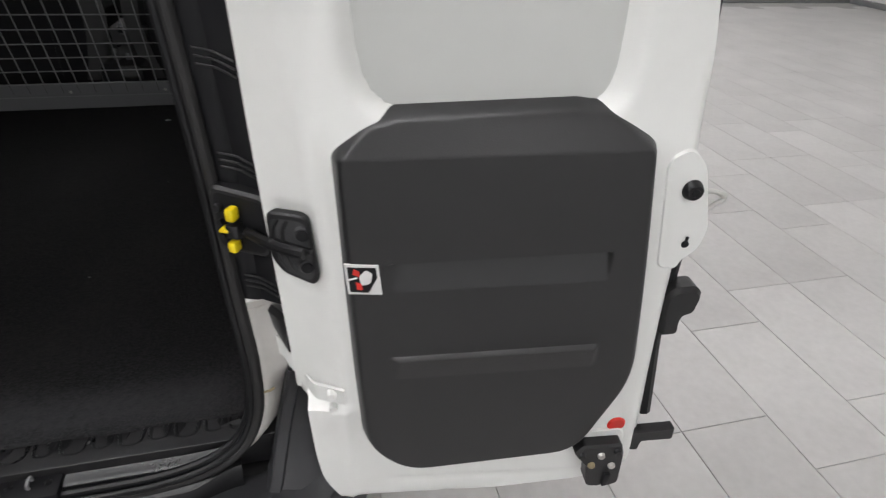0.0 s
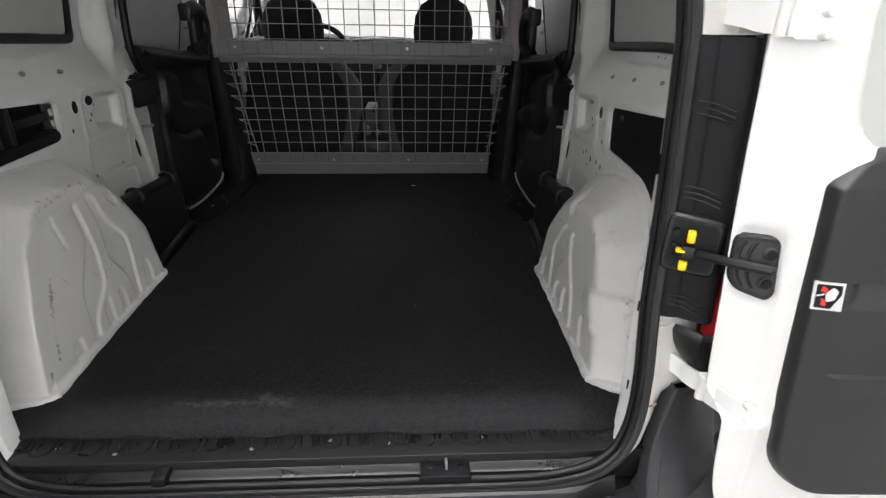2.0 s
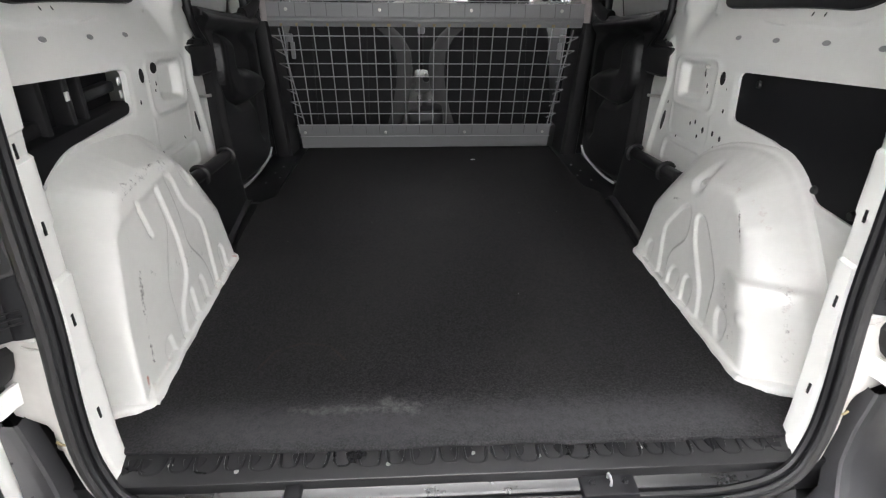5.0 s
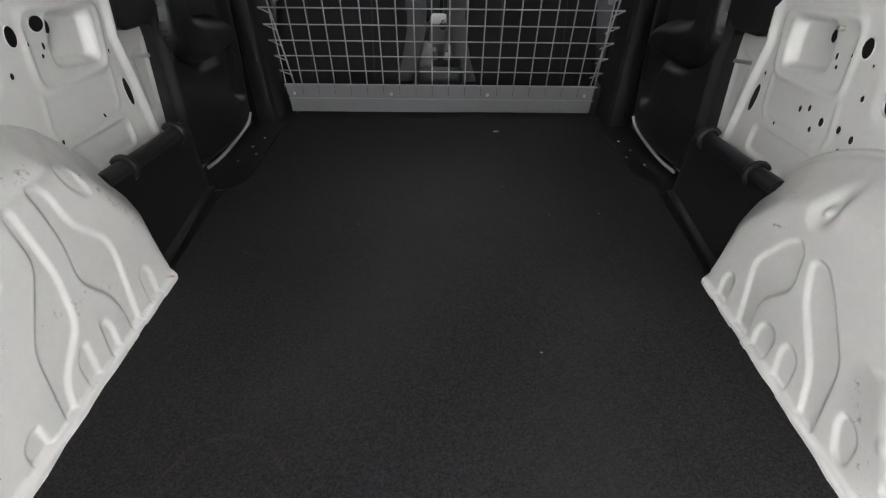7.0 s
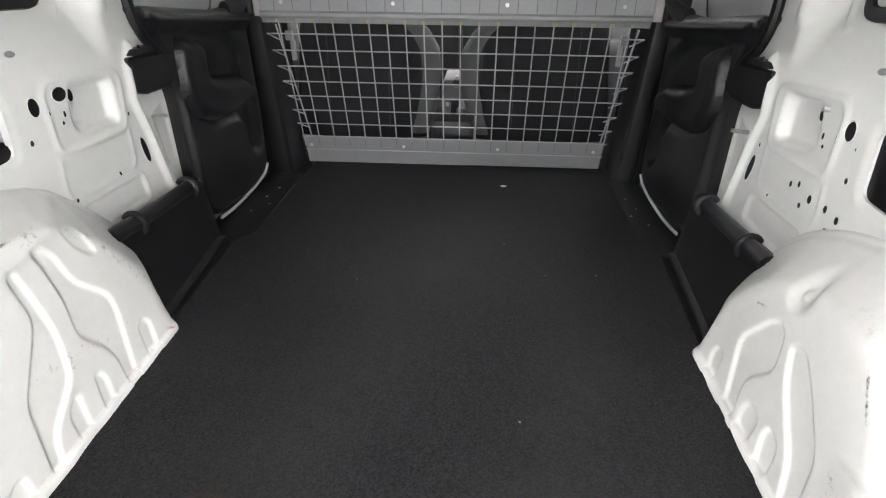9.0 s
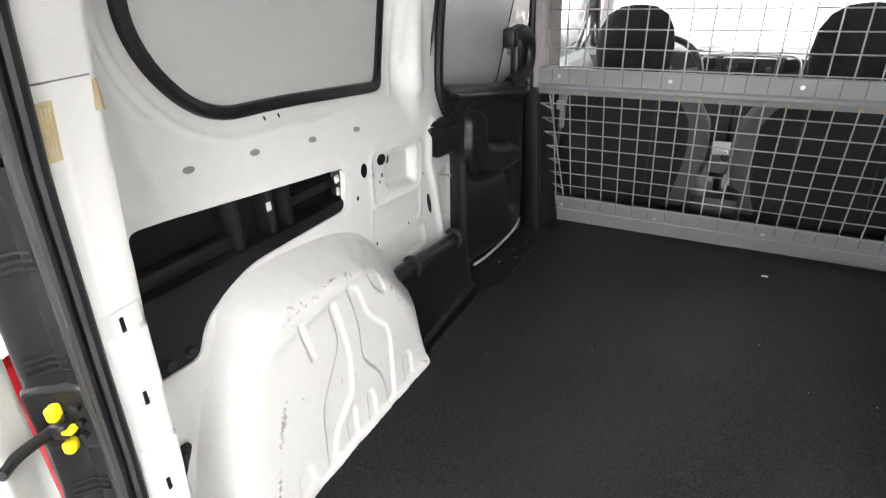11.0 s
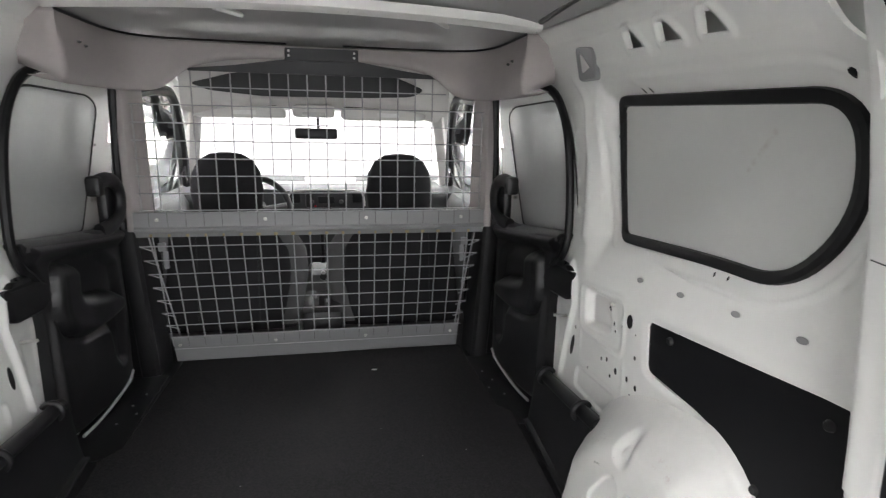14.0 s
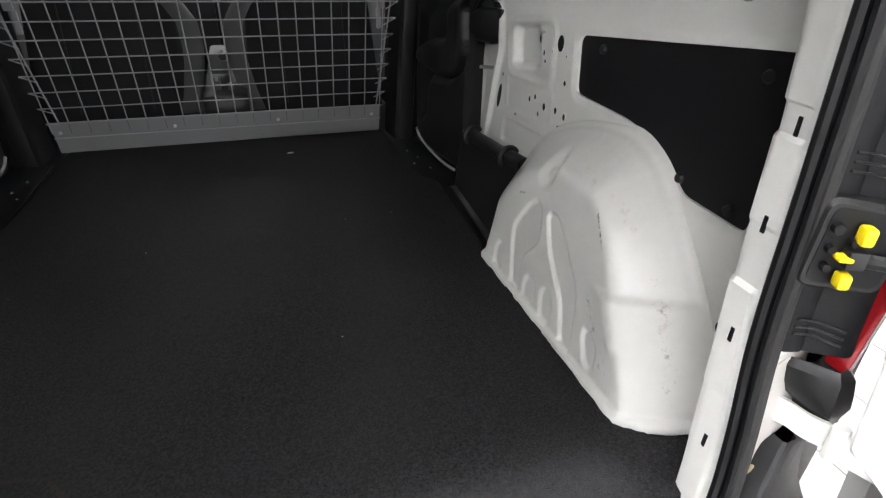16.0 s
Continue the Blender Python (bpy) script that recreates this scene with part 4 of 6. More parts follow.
def d_pillar(s):
    """White sheet-metal post beside the seal: plates stepped one over another, slots, label; its front edge turns out to the side panel."""
    zs = sorted(set(np.round(np.linspace(0.53, 1.80, 160), 4)) | {1.410, 1.4135, 1.128, 1.133, 1.092, 1.099, 0.985, 0.992, 0.905, 0.912, 0.742, 0.750})
    rows = []

    def step(z):
        return 0.0022 * (z <= 1.411) - 0.004 * (z <= 1.130) + 0.006 * (z <= 1.095) - 0.004 * (z <= 0.988) + 0.006 * (z <= 0.908) - 0.002 * (z <= 0.746)

    def base(z, t):
        """From the seal (0) to the front corner (1)."""
        x, y = seal_x(z, s) + 0.004, seal_y(z, s) + 0.020
        return x + t * (pillar_x(z, s) - x), y + t * (pillar_y(z) - y)

    for z in zs:
        d = step(z)
        hw = float(half_width(0.22, z))
        dent = 0.007 * (1.590 < z < 1.632)
        cx, cy = base(z, 1.0)
        row = [(s * (seal_x(z, s) + 0.012), seal_y(z, s) + 0.004, z)]
        for t, k, q in ((0.0, 0.3, 0), (0.30, 0.3, 0), (0.36, 0.6, 0), (0.40, 1.0, 0), (0.44, 1.0, 1), (0.80, 1.0, 1), (0.84, 1.0, 0), (0.95, 1.0, 0)):
            px, py = base(z, t)
            row.append((s * (px - k * d + q * dent), py, z))
        row += [(s * (cx - d + 0.002), cy + 0.004, z), (s * (cx - d + 0.010), cy + 0.009, z), (s * (cx + 0.45 * (hw - cx)), cy + 0.020, z), (s * (hw + 0.002), max(0.225, cy + 0.035), z)]
        rows.append(row)
    ob = part("rear_pillar", loft(rows), PAINT, VAN, "white rear door pillar with slots", 40)

    def on(z, t, lift):
        px, py = base(z, t)
        return Vector((s * (px - step(z) - lift), py, z))

    for z, t in ((1.108, 0.62), (0.993, 0.62), (0.838, 0.62), (0.66, 0.62)):
        sl = part("slot", box((-0.0015, -0.003, -0.011), (0.0015, 0.003, 0.011), 0.001), HARDBOARD, ob, "small black slot")
        sl.matrix_basis = Matrix.Translation(on(z, t, 0.0)) @ Matrix.Rotation(-s * 0.1, 4, "Z")
    part("seam_line", tube([on(1.4125, t, 0.0) for t in (0.02, 0.3, 0.6, 0.95)], 0.0011, 5), BOLSTER, ob)
    lab = [on(z, t, 0.0012) for z, t in ((1.395, 0.10), (1.395, 0.33), (1.332, 0.31), (1.332, 0.08))]
    lb = bmesh.new()
    edge = [lb.verts.new(p) for p in lab]
    back = [lb.verts.new(p + Vector((s * 0.0008, 0.0, 0))) for p in lab]
    lb.faces.new(edge)
    for k in range(4):
        lb.faces.new((edge[k], edge[(k + 1) % 4], back[(k + 1) % 4], back[k]))
    part("label", lb, YELLOWED, ob, "yellowed paper label")
    for t in (0.16, 0.22, 0.27):
        part("label_print", tube([on(1.388, t, 0.0014), on(1.365, t - 0.01, 0.0014), on(1.340, t - 0.02, 0.0014)], 0.0007, 4), PRIMER, ob, "faded print bar")
    if s < 0:
        part("rust_spot", tube([on(1.408, 0.98, 0.0), on(1.392, 0.99, 0.0), on(1.374, 0.99, 0.0)], [0.003, 0.0045, 0.006], 8), RUSTY, ob, "rust spot")
    # vent with a knob behind the wheel housing
    vent = part("air_vent", plate(round_poly([(0.158, 0.625), (0.186, 0.608), (0.214, 0.685), (0.242, 0.744), (0.232, 0.754), (0.172, 0.752)], 0.010), 0, 0.005, lambda u, v, d: (s * (0.755 - d), u, v), 0.002), HARDBOARD, VAN, "black slotted air vent")
    for k in range(4):
        part("slat", box((s * 0.743, 0.176 + 0.013 * k, 0.662 + 0.018 * k), (s * 0.751, 0.183 + 0.013 * k, 0.742), 0.001), PLASTIC, vent)
    part("knob", cyl((s * 0.752, 0.180, 0.632), (s * 0.738, 0.180, 0.632), 0.016, 0.013, 16), PLASTIC, vent, "black round knob")


def corner(s):
    """The body corner outside the seal: white metal below and above, black plastic cover between, lamp edge."""
    def rows_for(z0, z1, n, prof):
        out = []
        for z in np.linspace(z0, z1, n):
            x, y = seal_x(z, s), seal_y(z, s)
            out.append([(s * (x + a), y + b, z) for a, b in prof(z)])
        return out

    def low(z):
        k = 1 - float(soft(np.array((z - 0.63) / 0.07)))
        return [(0.010, 0.004), (0.018, 0.000), (0.026, 0.003), (0.036, 0.005 + 0.008 * k), (0.050, 0.008 + 0.03 * k), (0.075, 0.012 + 0.06 * k), (0.095, 0.018 + 0.07 * k), (0.115, 0.045 + 0.06 * k), (0.14, 0.11)]

    def cover(z):
        return [(0.012, 0.004), (0.017, 0.000), (0.022, -0.003), (0.038, -0.008), (0.044, -0.007), (0.050, -0.012), (0.084, -0.034), (0.094, -0.034), (0.115, -0.012), (0.150, 0.05), (0.21, 0.14)]

    def well(z):
        return [(0.012, 0.004), (0.017, 0.000), (0.030, 0.000), (0.036, 0.022), (0.085, 0.026), (0.125, 0.016), (0.145, 0.05), (0.20, 0.14)]

    def up(z):
        return [(0.012, 0.004), (0.018, -0.003), (0.045, -0.002), (0.075, -0.001), (0.078, 0.003), (0.12, 0.008), (0.145, 0.05), (0.18, 0.12)]

    part("rear_corner", loft(rows_for(0.494, 0.862, 40, low)), PRIMER, VAN, "white body corner with rust-stained seams", 50)
    part("pillar_cover", loft(rows_for(0.848, 1.335, 40, cover)), HARDBOARD, VAN, "black plastic pillar cover")
    part("rear_corner", loft(rows_for(1.420, 1.72, 30, up)), PAINT, VAN, "white upper body corner", 50)
    # on the left the shadow behind the hinge is put in as black
    if s < 0:
        part("hinge_shade", loft(rows_for(1.330, 1.424, 8, well)), HARDBOARD, VAN, "body corner behind the upper hinge, coloured black for its shade")
    else:
        part("rear_corner", loft(rows_for(1.337, 1.424, 8, up)), PRIMER, VAN, "white body corner behind the upper hinge", 50)
    for z, dx in (((1.345, 0.060), (1.412, 0.075)) if s < 0 else ()):
        part("lamp_edge", box((-0.012, -0.004, -0.005), (0.012, 0.004, 0.005), 0.002), REDLENS, VAN, "edge of the red tail lamp").matrix_basis = Matrix.Translation((s * (seal_x(z, s) + dx), seal_y(z, s) + 0.020, z))
    for zc in (0.872, 1.075, 1.215):
        for k in range(3):
            z = zc + 0.010 * k
            x, y = seal_x(z, s), seal_y(z, s)
            part("cover_ridge", tube([(s * (x + 0.024), y - 0.004, z + 0.004), (s * (x + 0.040), y - 0.009, z + 0.002), (s * (x + 0.050), y - 0.013, z), (s * (x + 0.074), y - 0.031, z - 0.008)], 0.0017, 6), PLASTIC, VAN)
    for z, x1 in ((0.826, 0.045), (0.650, 0.036)):
        x, y = seal_x(z, s), seal_y(z, s)
        part("seam", tube([(s * (x + 0.016), y + 0.000, z), (s * (x + 0.028), y + 0.003, z - 0.002), (s * (x + x1), y + 0.006, z + 0.001)], 0.0026, 6), RUSTY if z < 0.7 else PRIMER, VAN, "rusty seam sealer" if z < 0.7 else "")
    # pressed ledge below the cover
    part("ledge", tube([(s * (seal_x(0.842, s) + 0.016), seal_y(0.842, s) + 0.001, 0.842), (s * (seal_x(0.842, s) + 0.05), seal_y(0.842, s) + 0.008, 0.842)], 0.004, 6), PAINT, VAN)
    # tail lamp
    lamp_rows = []
    for z in np.linspace(0.818, 1.04, 12):
        x = (0.734 if s > 0 else 0.750) + 0.16 * (z - 0.82)
        lamp_rows.append([(s * x, 0.060, z), (s * (x + 0.001), 0.040, z), (s * (x + 0.005), 0.033, z), (s * (x + 0.014), 0.033, z), (s * (x + 0.022), 0.042, z), (s * (x + 0.04), 0.080, z), (s * (x + 0.10), 0.16, z)])
    part("tail_lamp", loft(lamp_rows), REDLENS, VAN, "glossy red tail lamp", 50)
    # black moulding between lamp and bumper
    rows = []
    for z, prof in ((0.826, ((0.690, 0.090), (0.692, 0.072), (0.712, 0.044), (0.722, 0.030), (0.740, 0.034), (0.80, 0.09))),
                    (0.816, ((0.684, 0.090), (0.686, 0.066), (0.708, 0.034), (0.716, 0.020), (0.742, 0.021), (0.80, 0.09))),
                    (0.790, ((0.690, 0.085), (0.692, 0.056), (0.706, 0.028), (0.712, 0.015), (0.748, 0.018), (0.81, 0.09))),
                    (0.768, ((0.702, 0.080), (0.704, 0.048), (0.710, 0.024), (0.714, 0.014), (0.754, 0.018), (0.82, 0.09))),
                    (0.745, ((0.728, 0.080), (0.730, 0.050), (0.733, 0.034), (0.736, 0.026), (0.760, 0.026), (0.82, 0.09))),
                    (0.690, ((0.744, 0.090), (0.746, 0.060), (0.750, 0.046), (0.755, 0.040), (0.775, 0.038), (0.83, 0.09)))):
        rows.append([(s * x, y, z) for x, y in prof])
    part("lamp_moulding", loft(rows), PLASTIC, VAN, "black plastic moulding")
    # bumper end that wraps round the body corner behind the door
    rows = []
    for z in np.linspace(0.25, 0.735, 12):
        k = float(soft(np.array((z - 0.62) / 0.16)))
        rows.append([(s * (0.735 + 0.03 * k), 0.14, z), (s * (0.750 + 0.03 * k), 0.088, z), (s * (0.79 + 0.02 * k), 0.082, z), (s * 0.845, 0.094, z), (s * 0.880, 0.125, z), (s * 0.900, 0.20, z), (s * 0.902, 0.48, z)])
    rows.append([(s * x, y, 0.745) for x, y in ((0.79, 0.20), (0.80, 0.13), (0.82, 0.12), (0.845, 0.125), (0.865, 0.15), (0.875, 0.21), (0.876, 0.47))])
    part("bumper_end", loft(rows), PLASTIC, VAN, "black plastic bumper end round the body corner", 50)
    # check box with yellow levers
    cb = part("check_box", plate(round_poly([(-0.048, -0.052), (0.044, -0.056), (0.047, 0.047), (-0.044, 0.056)], 0.016), -0.02, 0.012, lambda u, v, d: (s * u, -d, v), 0.005), PLASTIC, VAN, "black door check housing")
    cb.matrix_basis = pose(s * 0.677, 0.054, 1.000, 0, 0, -s * 27)
    part("recess", plate(round_poly([(-0.039, -0.043), (0.036, -0.047), (0.039, 0.038), (-0.035, 0.047)], 0.012), 0.010, 0.0128, lambda u, v, d: (s * u, -d, v)), HARDBOARD, cb)
    for dx, z, w, h in ((-0.003, 0.021, 0.0068, 0.021), (-0.016, -0.006, 0.008, 0.006), (-0.008, -0.033, 0.0070, 0.018)):
        part("lever", box((s * dx - w, -0.032, z - h / 2), (s * dx + w, -0.014, z + h / 2), 0.004), YELLOW, cb, "bright yellow release lever")
    for dx, z, r in ((-0.028, 0.024, 0.008), (-0.028, 0.0, 0.006), (-0.008, 0.010, 0.006), (0.006, -0.014, 0.006), (-0.026, -0.022, 0.006)):
        part("pivot", cyl((s * dx, -0.012, z), (s * dx, -0.022, z), r * 0.8, n=10), HARDBOARD, cb)
    part("strap_block", box((s * -0.004 - 0.010, -0.030, -0.018), (s * -0.004 + 0.010, -0.012, 0.004), 0.003), PLASTIC, cb)


for s in (-1, 1):
    d_pillar(s)
    corner(s)


def sill():
    """Threshold behind the mat: scalloped strip, step, groove and seal carrier, cut round the lock."""
    prof = [(0.135, 0.548), (0.105, 0.546), (0.066, 0.542), (0.053, 0.539), (0.048, 0.529), (0.043, 0.5255), (0.024, 0.523), (0.018, 0.520), (0.014, 0.507), (0.006, 0.505), (-0.018, 0.494), (-0.030, 0.470), (-0.034, 0.44)]
    xs = np.linspace(-0.600, 0.600, 122)
    rows = []
    for x in xs:
        row = []
        for i, (y, z) in enumerate(prof):
            if i in (1, 2):
                wave = 0.5 + 0.5 * math.cos(x * math.tau / 0.096)
                z = z - 0.004 * wave ** 3
            edge = soft(np.array((abs(x) - 0.50) / 0.10))
            row.append((x, y + 0.03 * float(edge) * (i > 2), z + 0.012 * float(edge) * (i > 2)))
        rows.append(row)
    ob = part("rear_sill", loft(rows), SILLBLACK, VAN, "black plastic threshold")
    for k in range(13):
        x = -0.576 + 0.096 * k
        c = [(x - 0.022, 0.100), (x + 0.022, 0.100), (x + 0.017, 0.080), (x + 0.006, 0.071), (x - 0.006, 0.071), (x - 0.017, 0.080)]
        part("scallop", plate(round_poly(c, 0.006, 3), 0, 0.0055, lambda u, v, d: (u, v, 0.5400 + 0.1 * (v - 0.07) + d), 0.002), SILLBLACK, ob)
    for k in range(26):
        x = -0.60 + 0.048 * k
        w, d0 = 0.017 + 0.004 * (k % 2), 0.070 - 0.004 * (k % 2)
        part("rim", tube(smooth_line([(x - w, 0.100, 0.5465), (x - w + 0.003, d0 + 0.008, 0.5445), (x - 0.4 * w, d0, 0.5435), (x + 0.4 * w, d0, 0.5435), (x + w - 0.003, d0 + 0.008, 0.5445), (x + w, 0.100, 0.5465)], 3), 0.0036, 6), SILLBLACK, ob)
    for x, y in ((-0.134, 0.070), (0.333, 0.086), (0.02, 0.088), (-0.40, 0.066), (0.14, 0.076), (-0.52, 0.085)):
        part("screw", cyl((x, y, 0.540), (x, y, 0.5465), 0.0062, 0.005, 10), STEEL, ob, "small zinc screw")
    lock = part("striker_housing", box((0.205, -0.002, 0.488), (0.305, 0.062, 0.5300), 0.004), HARDBOARD, ob, "black striker recess")
    part("frame", box((0.20, 0.048, 0.515), (0.31, 0.060, 0.5435), 0.003), SILLBLACK, lock)
    part("striker", tube(smooth_line([(0.257, 0.018, 0.526), (0.257, 0.018, 0.540), (0.257, 0.034, 0.541), (0.257, 0.034, 0.526)], 4), 0.0025, 8), GREY, lock, "grey striker loop")
    for x in (0.225, 0.285):
        part("bolt", cyl((x, 0.025, 0.527), (x, 0.025, 0.5345), 0.007, 0.005, 6), RUBBER, lock)
    part("notch", box((-0.312, 0.006, 0.505), (-0.282, 0.05, 0.5375), 0.006), HARDBOARD, ob, "dark notch in the threshold")


sill()


def bumper():
    """Weathered black bumper: flat step with pressed ribs, rounded nose, corners wrapping round the body."""
    prof = [(0.045, 0.452), (0.010, 0.462), (-0.034, 0.474), (-0.045, 0.478), (-0.150, 0.470), (-0.168, 0.462), (-0.182, 0.440), (-0.188, 0.40), (-0.192, 0.38), (-0.185, 0.30), (-0.15, 0.25), (-0.05, 0.24)]
    rows = []
    for x in np.linspace(-0.86, 0.86, 173):
        a = abs(x)
        k = float(soft(np.array((a - 0.60) / 0.28)))
        row = []
        for i, (y, z) in enumerate(prof):
            yy = y + k * 0.17 + max(0, a - 0.78) * 1.2
            zz = z + (0.06 * k * k if i < 6 else 0.02 * k)
            row.append((x, yy, zz))
        rows.append(row)
    ob = part("rear_bumper", loft(rows), BUMPER, VAN, "weathered black plastic rear bumper")
    edge = round_poly([(-0.60, -0.045), (0.60, -0.045), (0.575, -0.140), (-0.575, -0.140)], 0.02)
    part("step_border", tube([(x, y, 0.4755 - 0.075 * (-y - 0.045)) for x, y in edge], 0.0035, 6, True), BUMPER, ob)
    for k in range(28):
        x = -0.55 + 1.10 * k / 27
        lean = x * 0.035
        c = [(x - 0.008 + lean, -0.065), (x + 0.008 + lean, -0.065), (x + 0.009, -0.128), (x - 0.009, -0.128)]
        part("step_rib", plate(round_poly(c, 0.006, 3), 0, 0.0055, lambda u, v, d: (u, v, 0.4735 + 0.075 * (v + 0.045) + 2.2 * d), 0.0012), BUMPER, ob)
    part("tow_cover", plate(round_poly([(0.43, 0.30), (0.53, 0.30), (0.53, 0.40), (0.43, 0.40)], 0.012), 0, 0.003, lambda u, v, d: (u, -0.1885 - d, v), 0.001), BUMPER, ob)
    for s in (-1, 1):
        # flanks that sweep up beside the opening, with a raised edge along the body
        rows = []
        for t in np.linspace(0, 1, 18):
            z = 0.474 + 0.222 * t
            f = math.exp(-t * 6.0)
            x = 0.642 + 0.062 * t ** 0.9
            y = seal_y(z, s) - 0.002
            rows.append([(s * x, y + 0.03, z), (s * x, y - 0.004 - 0.02 * f, z), (s * (x + 0.004), y - 0.008 - 0.024 * f, z), (s * (x + 0.022), y - 0.006 - 0.032 * f, z), (s * (x + 0.026), y + 0.001 - 0.034 * f, z),
                         (s * (x + 0.060), y + 0.006 - 0.05 * f, z), (s * (0.765 + 0.01 * t), y + 0.020 - 0.05 * f, z), (s * 0.815, y + 0.042 - 0.035 * f, z), (s * 0.855, 0.120 - 0.02 * f, z), (s * 0.885, 0.18, z), (s * 0.89, 0.26, z)])
        part("corner_cap", loft(rows), BUMPER, ob)
        # black filler added for the shadow band between seal and bumper
        part("gap_shade_fill", box((s * 0.45, -0.036, 0.446), (s * 0.60, 0.03, 0.462), 0.006), PLASTIC, ob)


bumper()


# ---- rear doors ----
def rear_door(width, place, label, wide, edge_n):
    """One rear door, hung at u = 0; place(u, z, n): n is how far towards the inner face."""
    W = width
    hx = 0.0 if wide else 0.007
    outline = round_poly([(0.004 + 1.5 * hx, 0.60), (0.010 + 1.5 * hx, 0.530), (0.060, 0.458), (W - 0.07, 0.500), (W + 0.025, 0.56), (W + 0.018, 0.80), (W + 0.022, 0.95), (W + 0.012, 1.14), (W - 0.010, 1.305), (W - 0.08, 1.76), (0.08, 1.76), (-0.004 + hx, 1.40), (-0.012 + hx, 1.10), (-0.012 + hx, 0.735), (0.004 + 1.5 * hx, 0.708)],
                         [0.03, 0.03, 0.04, 0.05, 0.04, 0.05, 0.05, 0.05, 0.05, 0.08, 0.10, 0.1, 0.1, 0.004, 0.004])
    win = round_poly([(0.140, 1.155), (W - 0.112, 1.168), (W - 0.098, 1.30), (W - 0.13, 1.66), (0.155, 1.66), (0.128, 1.41)], [0.09, 0.12, 0.1, 0.05, 0.05, 0.1])
    rise = 0.022 if wide else 0.0
    trim = round_poly([(0.104, 1.130), (0.150, 1.170 + rise), (0.175, 1.175 + rise), (0.190, 1.179 + rise), (W - 0.165, 1.193 + rise), (W - 0.150, 1.190), (W - 0.118, 1.188), (W - 0.060, 1.146), (W - 0.040, 0.95), (W - 0.028, 0.756), (W - 0.113, 0.587), (0.170, 0.556), (0.100, 0.622), (0.100, 0.85), (0.103, 1.03)],
                      [0.012, 0.02, 0.01, 0.005, 0.005, 0.01, 0.02, 0.015, 0.1, 0.05, 0.05, 0.06, 0.06, 0.1, 0.1])
    pocket = round_poly([(-0.002, 1.032), (0.062, 1.036), (0.066, 0.940), (0.056, 0.926), (0.010, 0.936), (-0.004, 0.955)], 0.016)

    def base(U, V):
        d, _, _ = gap(outline, U, V, True)
        n = edge_n(U, V)
        far = np.minimum(1, soft((W + 0.024 - U) / 0.03) * 0.5 + 0.5) * (0.6 + 0.4 * soft((V - 0.455) / 0.03))
        return n * far

    def high(U, V):
        h = base(U, V)
        dw, _, _ = gap(win, U, V, True)
        h = h - 0.030 * np.where(inside(win, U, V), soft((dw + 0.012) / 0.03), soft(0.40 - dw / 0.045) * 0.85)
        h = h - 0.006 * soft((V - 1.12) / 0.08) * soft((U - 0.06) / 0.04)
        h = h + 0.004 * soft(1 - np.abs(U - 0.068 - 0.01 * np.sin((V - 0.5) * 5)) / 0.012)
        if wide:
            return h
        h = h - 0.008 * soft(1 - gap(pocket, U, V, True)[0] / 0.02) * (U > 0.01)
        h = h - 0.006 * soft(1 - np.abs(V - 0.515) / 0.014) * soft((U - 0.12) / 0.04)
        h = h + 0.003 * soft(1 - np.maximum(np.abs(U - 0.070) / 0.048, np.abs(V - 0.705) / 0.062)) * 2
        return h

    mesh = relief(np.linspace(-0.025, W + 0.030, int(W / 0.007)), np.linspace(0.448, 1.77, 176), high, lambda u, v, h: place(u, v, h), outline=outline, skirt=0.003)
    ob = finish("rear_door", mesh, PAINT, VAN, label, 50)
    shell = [(max(u, (0.075 if v < 0.74 else 0.020)) if u < 0.3 else u, max(v, 0.475)) for u, v in outline]
    part("outer_skin", plate(shell, -0.020, 0.012, place), PAINT, ob)
    part("window_blank", plate([(u + (u - W / 2) * 0.02, v) for u, v in win], 0.018, 0.0345, place, 0.002), BLANK, ob, "pale grey blanking panel")

    def thigh(U, V):
        d, _, _ = gap(trim, U, V, True)
        h = 0.062 + 0.026 * np.sqrt(soft((d + 0.001) / 0.016))
        h = h - (0.018 if wide else 0.040) * np.clip((V - 1.126 - 0.035 * (U - 0.1)) / 0.060, 0, 1)
        line = 0.981 + 0.045 * (U - 0.162)
        band = soft((line - V) / 0.003) * np.clip((V - line + 0.046) / 0.040, 0, 1) * soft((U - 0.160) / 0.025) * soft((W - 0.106 - U) / 0.006)
        h = h - 0.010 * band
        low = 0.829 + 0.044 * (U - 0.33)
        h = h + 0.008 * np.clip((V - low + 0.045) / 0.042, 0, 1) * soft((low - V) / 0.004) * soft((U - 0.155) / 0.02) * soft((W - 0.105 - U) / 0.012)
        return h

    def lean(u):
        return 0.045 * (u - 0.162)

    tm = relief(np.linspace(0.09, W - 0.01, int(W / 0.0030)), np.linspace(0.52, 1.23, 310), lambda U, V: thigh(U, V + lean(U)), lambda u, v, h: place(u, v + lean(u), h), outline=[(u, v - lean(u)) for u, v in trim], skirt=0.035)
    tp = finish("trim_panel", tm, TRIM, ob, "dark grey moulded plastic trim panel", 45)
    # warning sticker
    def on(u, v, d):
        return place(u + (0.010 if wide else 0), v, d + (0.001 if wide else 0))
    part("sticker", plate([(0.108, 0.9365), (0.156, 0.9345), (0.154, 0.9815), (0.106, 0.9835)], 0.086, 0.0895, on), PAPER, ob, "white warning sticker with a picture")
    part("sticker_field", plate([(0.111, 0.9405), (0.137, 0.9385), (0.151, 0.9625), (0.150, 0.9775), (0.110, 0.9795)], 0.0895, 0.0902, on), HARDBOARD, ob, "black picture field")
